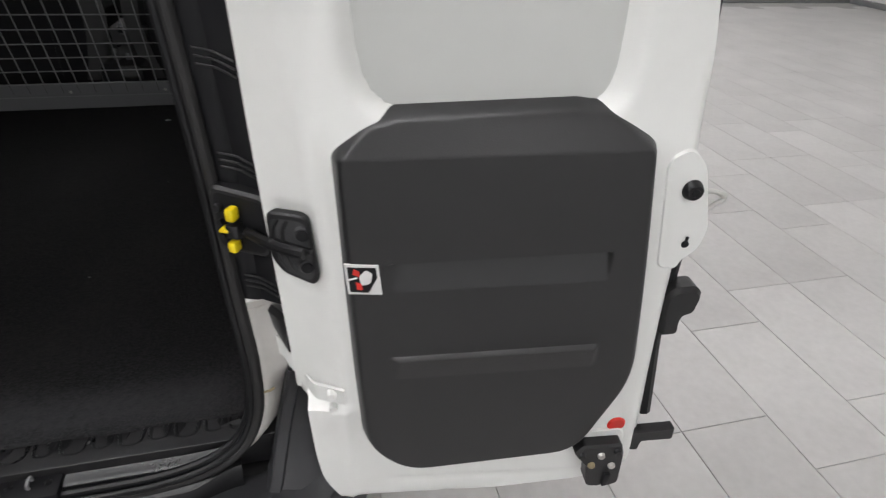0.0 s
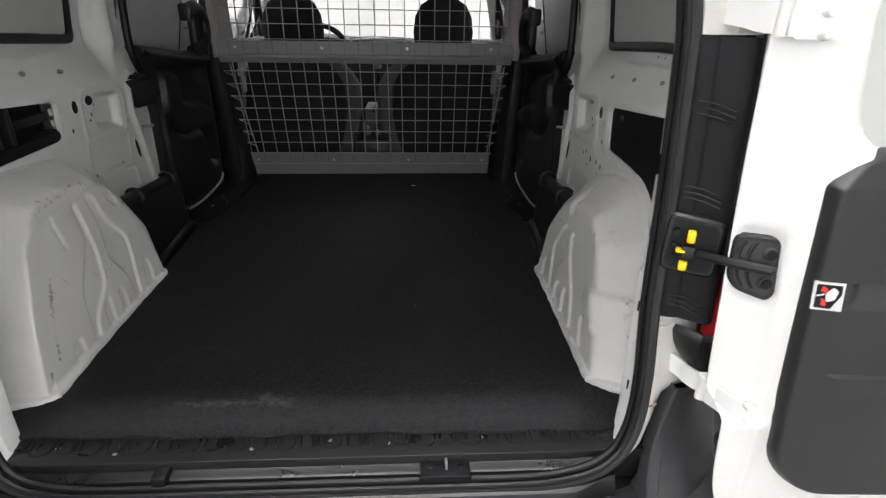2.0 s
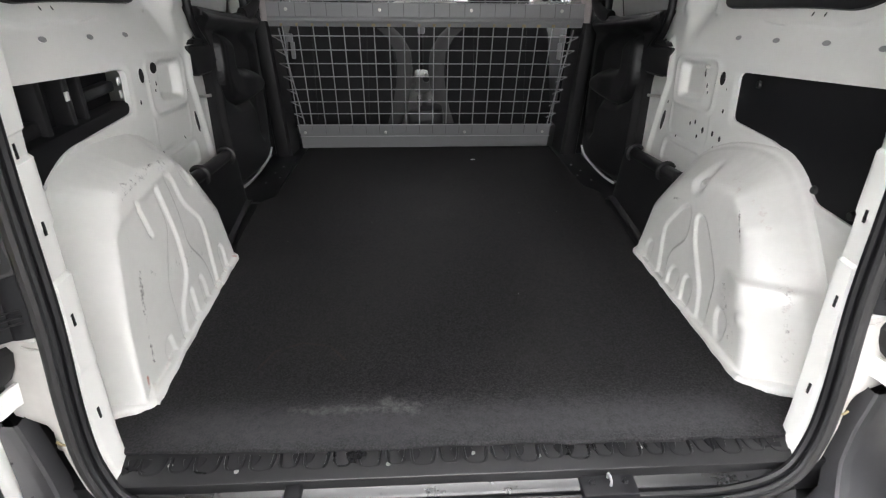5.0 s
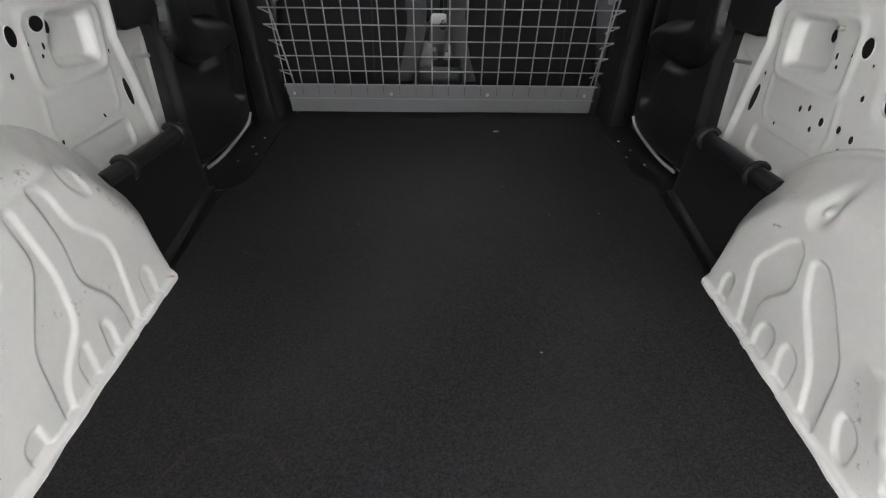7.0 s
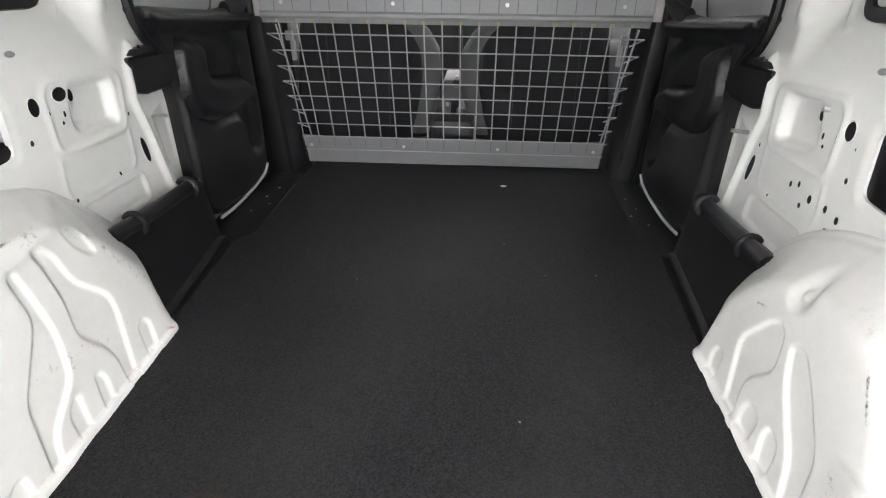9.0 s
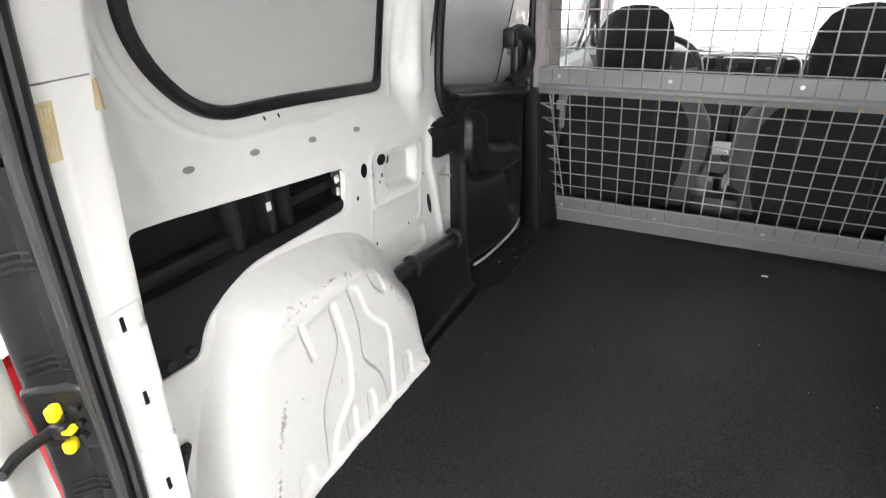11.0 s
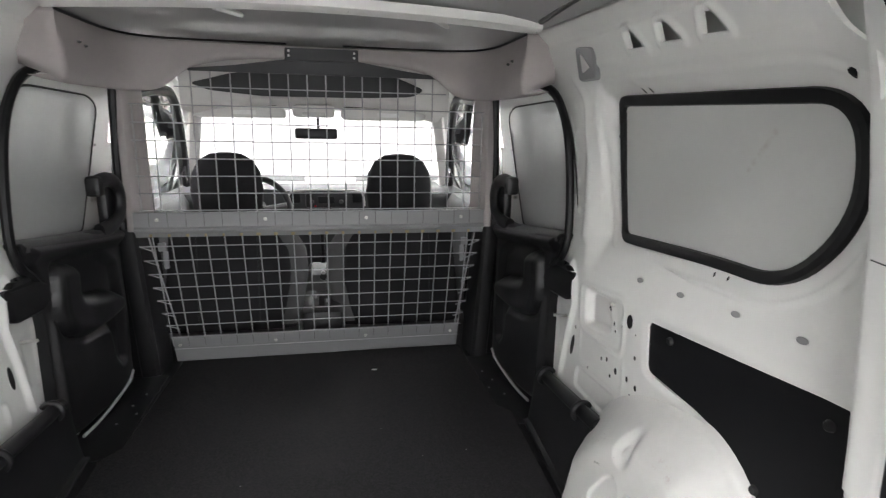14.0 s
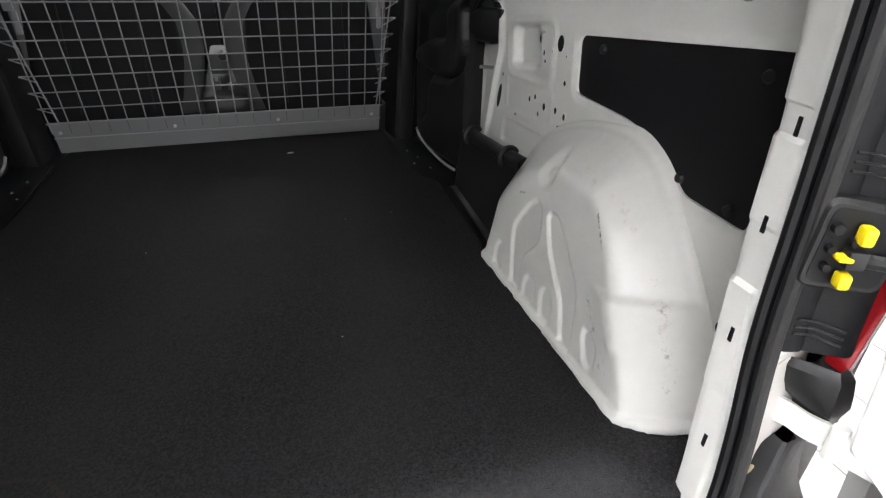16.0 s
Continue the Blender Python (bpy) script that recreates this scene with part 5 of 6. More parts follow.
    part("sticker_mark", plate(round_poly([(0.128, 0.9505), (0.141, 0.9535), (0.145, 0.9685), (0.136, 0.9755), (0.125, 0.9645)], 0.004), 0.0902, 0.0908, on), PAPER, ob, "pale plain shape")
    for pts in ([(0.117, 0.9685), (0.126, 0.9645), (0.127, 0.9725), (0.119, 0.9775)], [(0.121, 0.9445), (0.129, 0.9435), (0.128, 0.9535), (0.120, 0.9565)]):
        part("sticker_mark", plate(pts, 0.0902, 0.0910, on), REDDOT, ob, "red plain shape")
    part("sticker_mark", tube([on(0.111, 0.9605, 0.091), on(0.123, 0.9635, 0.091)], 0.0014, 4), PAPER, ob)

    if not wide:
        # check strap pocket on the slanted hinge side
        def slant(u, v, d):
            return place(u, v, float(edge_n(u, v)) + d)
        part("strap_pocket", plate(pocket, -0.02, 0.006, slant, 0.003), PLASTIC, ob, "black door check pocket")
        inner_p = [(0.032 + (u - 0.032) * 0.82, 0.982 + (v - 0.982) * 0.84) for u, v in pocket]
        part("pocket_floor", plate(inner_p, 0.004, 0.0068, slant), DASH, ob)
        for u, v in ((0.050, 1.008), (0.050, 0.958)):
            part("pocket_boss", cyl(slant(u, v, 0.004), slant(u, v, 0.009), 0.0125, 0.0115, 18), DASH, ob, "grey screw boss")
            part("pocket_screw", cyl(slant(u, v, 0.010), slant(u, v, 0.0125), 0.0085, 0.0085, 14), HARDBOARD, ob)
        for u in (0.006, 0.020):
            part("pocket_rib", tube(smooth_line([slant(u + 0.010, 1.024, 0.006), slant(u, 1.005, 0.008), slant(u + 0.002, 0.965, 0.008), slant(u + 0.012, 0.945, 0.006)], 4), 0.003, 6), PLASTIC, ob)
        part("pocket_rib", tube([slant(0.0, 0.990, 0.009), slant(0.06, 0.984, 0.009)], 0.005, 6), PLASTIC, ob)
    # small plugs and marks in the metal
    for u, v in ((0.060, 0.70), (0.052, 0.62)):
        part("drain_hole", cyl(place(u, v, 0.064), place(u, v, 0.0668), 0.0018, n=8), HARDBOARD, ob)
    return ob


def right_place(u, v, n):
    return Vector((0.721 - 0.040 * (v - 0.95) + 0.9375 * u - 0.12 * n, 0.020 - 0.141 * u - 0.99 * n + 0.06 * (v - 0.95), v + 0.012))


def left_place(u, v, n):
    return Vector((-0.713 + 0.020 * (v - 0.9) + n, 0.008 - u, v + 0.012))


def right_edge(U, V):
    """Depth of the inner face near the hinge: slanted above the lower hinge, boxy below it."""
    a = np.interp(U, [-0.02, -0.012, 0.0, 0.02, 0.05, 0.08, 0.105], [0.018, 0.024, 0.027, 0.035, 0.047, 0.058, 0.066])
    b = np.interp(U, [-0.02, -0.008, 0.002, 0.020, 0.060, 0.105], [0.056, 0.062, 0.067, 0.069, 0.068, 0.066])
    k = soft((0.712 - np.asarray(V)) / 0.016)
    return a * (1 - k) + b * k


def left_edge(U, V):
    """The same on the wide door: a flat band beside the trim that turns sharply back to the hinge."""
    ub = np.interp(V, [0.47, 0.65, 0.89, 1.12], [0.085, 0.062, 0.054, 0.034])
    return 0.066 - 0.006 * np.clip((0.10 - np.asarray(U)) / 0.1, 0, 1) - 0.95 * np.clip(ub - np.asarray(U), 0, 0.06)


RIGHT = rear_door(0.60, right_place, "white rear door swung fully open, dark plastic trim inside", False, right_edge)
rear_door(0.86, left_place, "wide white rear door swung open at a right angle", True, left_edge)

# fittings that only the narrow door shows
W = 0.60
part("red_dot", cyl(right_place(0.562, 0.634, 0.060), right_place(0.562, 0.634, 0.0685), 0.0165, 0.0165, 24), REDDOT, RIGHT, "round red sticker")
lk = [(0.560, 1.112), (0.567, 1.126), (0.592, 1.138), (0.619, 1.112), (0.643, 1.018), (0.634, 0.985), (0.610, 0.966), (0.604, 0.952), (0.575, 0.955)]
part("lock_plate", plate(round_poly(lk, 0.012), 0.045, 0.069, right_place, 0.003), PAINT, RIGHT, "white lock reinforcement plate")
part("rubber_plug", cyl(right_place(0.603, 1.078, 0.062), right_place(0.603, 1.078, 0.079), 0.017, 0.012, 20), RUBBER, RIGHT, "black rubber buffer")
part("plug_core", cyl(right_place(0.603, 1.078, 0.078), right_place(0.603, 1.078, 0.0805), 0.006, 0.006, 12), HARDBOARD, RIGHT)
part("keyhole", cyl(right_place(0.610, 0.995, 0.066), right_place(0.610, 0.995, 0.0715), 0.0055, 0.0055, 12), HARDBOARD, RIGHT, "black keyhole slot")
part("keyhole", box((-0.002, -0.001, -0.002), (0.002, 0.001, 0.009)), HARDBOARD, RIGHT).matrix_basis = Matrix.Translation(right_place(0.610, 0.999, 0.071))
part("striker_loop", tube(smooth_line([right_place(0.628, 1.062, 0.044), right_place(0.655, 1.063, 0.042), right_place(0.673, 1.053, 0.042), right_place(0.660, 1.043, 0.042), right_place(0.640, 1.032, 0.044)], 5), 0.004, 8), STEEL, RIGHT, "steel striker loop")
latch_out = round_poly([(0.480, 0.592), (0.497, 0.610), (0.568, 0.612), (0.575, 0.585), (0.574, 0.512), (0.555, 0.503), (0.545, 0.512), (0.535, 0.503), (0.512, 0.506), (0.505, 0.560)], 0.006)
latch = part("latch", plate(latch_out, 0.050, 0.092, right_place, 0.004), PLASTIC, RIGHT, "black latch mechanism")
for u, v, m in ((0.494, 0.590, RUBBER), (0.560, 0.596, RUBBER), (0.514, 0.565, RUSTY), (0.553, 0.562, STEEL), (0.53, 0.588, STEEL)):
    part("latch_bolt", cyl(right_place(u, v, 0.090), right_place(u, v, 0.097), 0.0075, 0.006, 10), m, RIGHT, "latch bolt")
part("latch_jaw", box((-0.006, -0.006, -0.016), (0.006, 0.004, 0.016), 0.002), HARDBOARD, RIGHT).matrix_basis = Matrix.Translation(right_place(0.545, 0.528, 0.092))
part("latch_pad", plate(round_poly([(0.46, 0.596), (0.49, 0.624), (0.575, 0.628), (0.582, 0.60), (0.57, 0.58), (0.48, 0.575)], 0.012), 0.055, 0.0705, right_place, 0.004), PAINT, RIGHT)
part("release_lever", plate(round_poly([(0.585, 0.588), (0.626, 0.590), (0.694, 0.594), (0.694, 0.568), (0.628, 0.562), (0.624, 0.540), (0.580, 0.545)], 0.004), 0.030, 0.048, right_place, 0.003), PLASTIC, RIGHT, "black flat lever")
hd = round_poly([(0.628, 0.800), (0.653, 0.802), (0.650, 0.832), (0.680, 0.850), (0.684, 0.885), (0.672, 0.897), (0.628, 0.893), (0.618, 0.860)], [0.006, 0.008, 0.02, 0.008, 0.006, 0.008, 0.02, 0.02])
part("door_handle", plate(hd, 0.005, 0.040, right_place, 0.007), PLASTIC, RIGHT, "black plastic inside handle")
part("edge_strip", tube(smooth_line([right_place(0.640, 0.94, 0.004), right_place(0.634, 0.80, 0.004), right_place(0.640, 0.70, 0.004), right_place(0.646, 0.60, 0.006)], 5), 0.013, 8), RUBBER, RIGHT, "black rubber edge strip")
part("outer_trim", tube([right_place(0.628, 1.145, -0.002), right_place(0.622, 1.22, -0.004), right_place(0.615, 1.32, -0.004), right_place(0.55, 1.72, -0.004)], [0.004, 0.010, 0.014, 0.016], 8), PLASTIC, RIGHT, "black plastic outer strip")

for s, fn, en in ((1, right_place, right_edge), (-1, left_place, left_edge)):
    # check arm between body and door
    a = Vector((s * 0.680, 0.036, 0.988))
    b = fn(0.050, 0.985, 0.066)
    mid = (a + b) / 2 + Vector((0, -0.012, 0.003))
    part("check_arm", tube(smooth_line([a, mid, b], 5), 0.0068, 8, flat=1.25), PLASTIC, VAN, "black steel door check arm")
    # hinges
    for z in (0.732, 1.365):
        x = 0.730 - 0.030 * (z - 0.73)
        hg = part("door_hinge", cyl((s * x, 0.004, z - 0.026), (s * x, 0.004, z + 0.026), 0.0105, 0.0105, 14), PAINT, VAN, "white painted steel door hinge")
        arm = [(s * (x - 0.052), 0.084, z + 0.014), (s * (x - 0.044), 0.074, z + 0.012), (s * (x - 0.028), 0.052, z + 0.008), (s * (x - 0.020), 0.034, z + 0.004), (s * (x - 0.008), 0.016, z + 0.002), (s * x, 0.014, z)]
        hh = 0.019 if z < 1 else 0.025
        rows = [[Vector(p) + Vector((t * 0.5 * s, 0, h)) + Vector((0, t, 0)) for h, t in ((-hh, 0.0), (hh, 0.0), (hh, 0.007), (-hh, 0.007))] for p in smooth_line(arm, 4)]
        part("body_leaf", loft(rows, closed=True, cap=True), PAINT, hg)
        if s < 0 and z < 1:
            continue
        pts = [Vector((s * x, -0.006, z)), (Vector((s * x, -0.006, z)) + fn(0.028, z - 0.014, float(en(0.028, z)) + 0.008)) / 2] + [fn(u, z - 0.016, float(en(u, z)) + 0.006) for u in (0.028, 0.046, 0.078)]
        rows = [[p + Vector((0, 0, h)) + (fn(0, 0, t) - fn(0, 0, 0)) for h, t in ((-0.024, 0), (0.022, 0), (0.022, 0.006), (-0.024, 0.006))] for p in smooth_line(pts, 4)]
        part("door_leaf", loft(rows, closed=True, cap=True), PAINT, hg)
        for h in (-0.026, 0.002):
            part("bolt", cyl(fn(0.058, z + h - 0.006, float(en(0.058, z)) + 0.008), fn(0.058, z + h - 0.006, float(en(0.058, z)) + 0.023), 0.009, 0.0068, 12), PAINT, hg)

# ribbed cable conduit between body and wide door
cpts = smooth_line([(-0.445, 0.060, 1.745), (-0.470, 0.045, 1.700), (-0.500, 0.040, 1.662), (-0.535, 0.034, 1.634), (-0.575, 0.022, 1.606), (-0.625, -0.010, 1.585), (-0.655, -0.06, 1.57)], 14)
part("cable_conduit", tube(cpts, [0.0115 + 0.0024 * (i % 2) for i in range(len(cpts))], 12), SEALGREY, VAN, "ribbed dark grey cable conduit", 80)
# red marks at the upper hinge
for z in (1.44, 1.395):
    part("hinge_reflector", box((-0.735, -0.03, z), (-0.715, -0.015, z + 0.008), 0.002), REDLENS, VAN, "small red reflector")

# ---- bulkhead grille ----
def low_y(z):
    return 1.818 + (1.175 - z) * 0.272


def bulkhead():
    """Grey wire bulkhead: leaning lower net, folded band, upright upper net, plates and bolts."""
    ob = part("bulkhead_band", loft([[(x, y, z) for y, z in ((1.826, 1.205), (1.816, 1.205), (1.814, 1.203), (1.814, 1.152), (1.810, 1.148), (1.806, 1.146), (1.806, 1.136), (1.812, 1.132), (1.818, 1.128), (1.826, 1.112), (1.836, 1.112))] for x in np.linspace(-0.655, 0.648, 60)]), GREY, VAN, "grey folded steel band of the wire bulkhead")
    part("lower_plate", loft([[(x * (1 + 0.0 * k), y, z) for k, (y, z) in enumerate(((1.958, 0.672), (1.950, 0.672), (1.962, 0.628), (1.966, 0.622), (1.978, 0.575), (1.984, 0.552 + 0.020 * max(0, x) ** 1.5 + 0.004 * math.sin(5 * x)), (1.992, 0.552)))] for x in np.linspace(-0.600, 0.588, 60)]), GREY, ob, "grey steel foot plate")
    for x in (-0.577, -0.200, 0.176, 0.553):
        part("bolt", cyl((x, 1.816, 1.178), (x, 1.808, 1.178), 0.0075, 0.006, 8), STEEL, ob, "zinc bolt")
        part("bolt", cyl((x, 1.966, 0.634), (x, 1.955, 0.632), 0.0075, 0.006, 8), STEEL, ob, "zinc bolt")
    for i in range(20):
        x = -0.6035 + 0.0627 * i
        # creases as darker grey tubes, their shade put into the colour
        part("crease", tube([(x, 1.8136, 1.153), (x, 1.8136, 1.203)], 0.0011, 5), BOLSTER, ob)
        if abs(x) < 0.59:
            part("crease", tube([(x, 1.9495, 0.668), (x, 1.9610, 0.628)], 0.0011, 5), BOLSTER, ob)
    r = 0.0024
    zrows = [1.074 - 0.0578 * i for i in range(9)]
    for i, z in enumerate(zrows):
        w = 0.652 - 0.0485 * (1.074 - z) / 0.465
        y = low_y(z) - 0.004
        zn = z - 0.030
        wn = w - 0.036
        part("wire", tube([(-wn, low_y(zn) + 0.03, zn), (-w, y, z), (w - 0.010, y, z), (wn - 0.010, low_y(zn) + 0.03, zn)], r, 6), WIRE, ob)
    for i in range(20):
        x = -0.6035 + 0.0627 * i
        top, bot = 1.120, 0.628
        zedge = 1.074 - 0.465 * (0.652 - abs(x)) / 0.0485
        if abs(x) > 0.600:
            bot = max(bot, zedge)
        part("wire", tube([(x, low_y(top) + 0.002, top), (x, low_y(bot) + 0.002, bot)], r, 6), WIRE, ob)
    for s in (-1, 1):
        part("wire", tube([(s * 0.625, low_y(1.10) + 0.028, 1.10), (s * 0.575, low_y(0.62) + 0.028, 0.62)], r * 1.3, 6), WIRE, ob)
    # upper net
    for i in range(20):
        x = -0.6255 + 0.0660 * i
        a = abs(x)
        top = 1.585 if a > 0.49 else 1.712
        part("wire", tube([(x, 1.823, 1.19), (x, 1.823, top)], r, 6), WIRE, ob)
    for i in range(9):
        z = 1.212 + 0.0622 * i
        w = 0.634 if z < 1.60 else 0.482
        part("wire", tube([(-w, 1.818, z), (w, 1.818, z)], r, 6), WIRE, ob)
    hood = [(-0.43, 1.709), (-0.28, 1.724), (-0.104, 1.750), (0.151, 1.752), (0.31, 1.727), (0.474, 1.708), (0.474, 1.701), (-0.43, 1.701)]
    part("top_plate", plate(hood, -0.010, 0, lambda u, v, d: (u, 1.812 + d, v)), DASH, ob, "dark top plate")
    part("top_bracket", plate(round_poly([(-0.104, 1.746), (0.151, 1.748), (0.151, 1.790), (-0.104, 1.788)], 0.004), 0, 0.022, lambda u, v, d: (u, 1.808 - d, v), 0.003), DASH, ob, "dark top bracket")
    for x in (-0.090, 0.137):
        for z in (1.762, 1.778):
            part("bolt", cyl((x, 1.788, z), (x, 1.782, z), 0.005, 0.004, 8), STEEL, ob)
    for s in (-1, 1):
        part("side_clamp", box((s * 0.570, 1.885, 0.975), (s * 0.588, 1.897, 1.045), 0.004), GREY, ob, "grey side bracket")
        part("side_clamp", box((s * 0.574, 1.880, 1.045), (s * 0.602, 1.892, 1.078), 0.004), GREY, ob)
    rnd = random.Random(4)
    for i in range(20):
        x = -0.6035 + 0.0627 * i
        w = rnd.uniform(0.004, 0.008)
        part("rust_stain", box((x - w, 1.8165 + 0.003, 1.1135), (x + w, 1.8215, 1.127), 0.001), RUSTY, ob, "rust stain under the band")


bulkhead()


# ---- sliding doors, seen from inside, and centre pillars ----
def sliding_door(s):
    """Closed sliding door: dark moulded trim with arm bulge, pale frame, silver-filmed window."""
    out = round_poly([(1.225, 1.225), (1.315, 1.085), (1.345, 0.98), (1.340, 0.80), (1.335, 0.62), (1.42, 0.572), (1.80, 0.555), (1.83, 0.80), (1.83, 1.10), (1.80, 1.145), (1.55, 1.175)], [0.02, 0.03, 0.03, 0.03, 0.05, 0.05, 0.02, 0.02, 0.03, 0.03, 0.2])
    arm = round_poly([(1.365, 1.100), (1.385, 1.128), (1.450, 1.122), (1.500, 1.092), (1.490, 1.010), (1.560, 0.985), (1.676, 0.970), (1.745, 0.925), (1.715, 0.868), (1.520, 0.858), (1.395, 0.905), (1.355, 0.985)], [0.03, 0.03, 0.03, 0.03, 0.02, 0.03, 0.04, 0.04, 0.04, 0.05, 0.05, 0.05])
    scoop = round_poly([(1.360, 1.130), (1.385, 1.152), (1.46, 1.158), (1.66, 1.122), (1.775, 1.05), (1.785, 0.88), (1.775, 0.67), (1.72, 0.65), (1.670, 0.70), (1.655, 0.82), (1.50, 0.835), (1.375, 0.90), (1.345, 0.99)], 0.03)

    def high(U, V):
        d, _, _ = gap(out, U, V, True)
        h = 0.022 * soft((d + 0.002) / 0.026) - 0.014
        h += 0.030 * soft((V - 1.145 + 0.12 * (U - 1.3)) / 0.045)
        h -= 0.022 * np.where(inside(scoop, U, V), soft(gap(scoop, U, V, True)[0] / 0.042), 0)
        g = np.where(inside(arm, U, V), gap(arm, U, V, True)[0], 0)
        h += 0.050 * np.sqrt(1 - (1 - np.clip(g / 0.040, 0, 1)) ** 2) + 0.012 * soft((U - 1.50) / 0.12) * soft(g / 0.03)
        h += 0.004 * soft(1 - np.hypot((U - 1.735) / 0.012, (V - 0.935) / 0.006))
        return h

    def place(u, v, h):
        x = 0.742 - 0.028 * soft(np.array((u - 1.3) / 0.5)) + 0.02 * (v - 0.9)
        return (s * (float(x) - h), u, v)

    ob = finish("sliding_door", relief(np.linspace(1.205, 1.84, 160), np.linspace(0.545, 1.245, 176), high, place, outline=out, skirt=0.05), PLASTIC, VAN, "closed sliding door with black moulded trim", 50)
    # ledge under the window
    part("ledge", loft([[place(u, 1.222 - 0.14 * (u - 1.225) + dz, h) for h, dz in ((0.026, -0.022), (0.030, -0.008), (0.022, 0.002), (0.0, 0.006), (-0.07, 0.008))] for u in np.linspace(1.232, 1.82, 24)]), PLASTIC, ob, "", 60)
    # white frame and window
    fr = round_poly([(1.22, 1.20), (1.25, 1.52), (1.34, 1.69), (2.04, 1.70), (2.04, 1.10), (1.50, 1.12)], 0.03)
    win = round_poly([(1.20, 1.17), (1.255, 1.50), (1.31, 1.60), (1.40, 1.622), (1.80, 1.608), (1.875, 1.575), (1.735, 1.16)], [0.02, 0.05, 0.05, 0.05, 0.04, 0.04, 0.02])
    part("door_frame", finish_sheet(fr, s, 0.800), PAINT, ob, "white painted upper door frame")
    part("window_film", plate(win, -0.004, 0.010, lambda u, v, d: (s * (0.797 - 0.09 * (v - 1.2) - d), u, v), 0.003), SILVER, ob, "silver-grey filmed window")
    part("window_seal", tube([(s * (0.787 - 0.09 * (v - 1.2)), u, v) for u, v in win], 0.0035, 6, True), SEALGREY, ob)
    for u, v in ((1.845, 1.30), (1.835, 1.25), (1.90, 1.50), (1.89, 1.44)):
        part("screw", cyl((s * 0.79, u, v), (s * 0.775, u, v), 0.006, 0.005, 8), STEEL, ob)
    # catch box at the rear edge
    cbx = part("catch_box", plate(round_poly([(1.170, 1.116), (1.178, 1.034), (1.205, 1.020), (1.310, 1.016), (1.345, 1.040), (1.345, 1.088), (1.300, 1.112)], 0.012), -0.01, 0.042, lambda u, v, d: (s * (0.772 - d * (0.55 + 0.45 * (u - 1.17) / 0.17)), u, v), 0.010), PLASTIC, ob, "black door catch housing")
    part("catch_lid", plate(round_poly([(1.180, 1.118), (1.295, 1.112), (1.290, 1.128), (1.195, 1.132)], 0.005), 0, 0.034, lambda u, v, d: (s * (0.775 - d), u, v), 0.006), PLASTIC, cbx)
    for u in (1.215, 1.265):
        part("catch_rib", tube([(s * 0.745, u, 1.131), (s * 0.752, u + 0.012, 1.134)], 0.004, 6), HARDBOARD, cbx)
    # sill: channel roll with clips, black kick panel, aluminium strip
    kick = []
    for y in np.linspace(0.86, 1.315, 26):
        end = 1 - 0.75 * float(soft(np.array((y - 1.285) / 0.03)))
        rise = 0.040 * (1.22 - y) / 0.4
        foot_x = 0.030 * (y - 0.92) / 0.42
        kick.append([(s * (x + foot_x * k), y, 0.553 + (z + rise * (1 - k) - 0.553) * end) for x, z, k in ((0.738, 0.760, 0), (0.715, 0.768, 0), (0.700, 0.760, 0), (0.697, 0.735, 0.1), (0.690, 0.70, 0.3), (0.672, 0.60, 0.8), (0.664, 0.566, 1), (0.650, 0.560, 1), (0.648, 0.553, 1))])
    kp = part("kick_panel", loft(kick), PLASTIC, VAN, "black plastic kick panel")
    part("channel_roll", tube([(s * 0.716, 1.275, 0.748), (s * 0.713, 1.05, 0.768), (s * 0.712, 0.87, 0.786)], 0.020, 12), PLASTIC, kp)
    for y in (1.225, 0.97):
        pts = [(s * (0.714 + 0.026 * math.cos(a)), y, 0.758 + 0.07 * (1.2 - y) + 0.026 * math.sin(a)) for a in np.linspace(0.5, 5.2, 14)]
        part("clip", tube(pts, 0.008, 8), PLASTIC, kp, "black plastic clip")
    part("threshold", box((s * 0.60, 1.30, 0.545), (s * 0.745, 1.86, 0.552), 0.002), PLASTIC, kp)
    for y, x in ((1.62, 0.655), (1.50, 0.668), (1.70, 0.635), (1.56, 0.625)):
        part("rivet", cyl((s * x, y, 0.551), (s * x, y, 0.5545), 0.0045, 0.004, 8), GREY, kp, "small rivet")
    part("seal_strip", tube(smooth_line([(s * 0.696, 1.775, 0.618), (s * 0.699, 1.735, 0.592), (s * 0.708, 1.62, 0.574), (s * 0.716, 1.49, 0.570), (s * 0.722, 1.395, 0.578)], 6), 0.0042, 8, flat=1.5), SILVER, kp, "bent bare metal strip")


def finish_sheet(outline, s, x):
    return plate(outline, -0.02, 0.0, lambda u, v, d: (s * (x - 0.09 * (v - 1.2) - d), u, v))


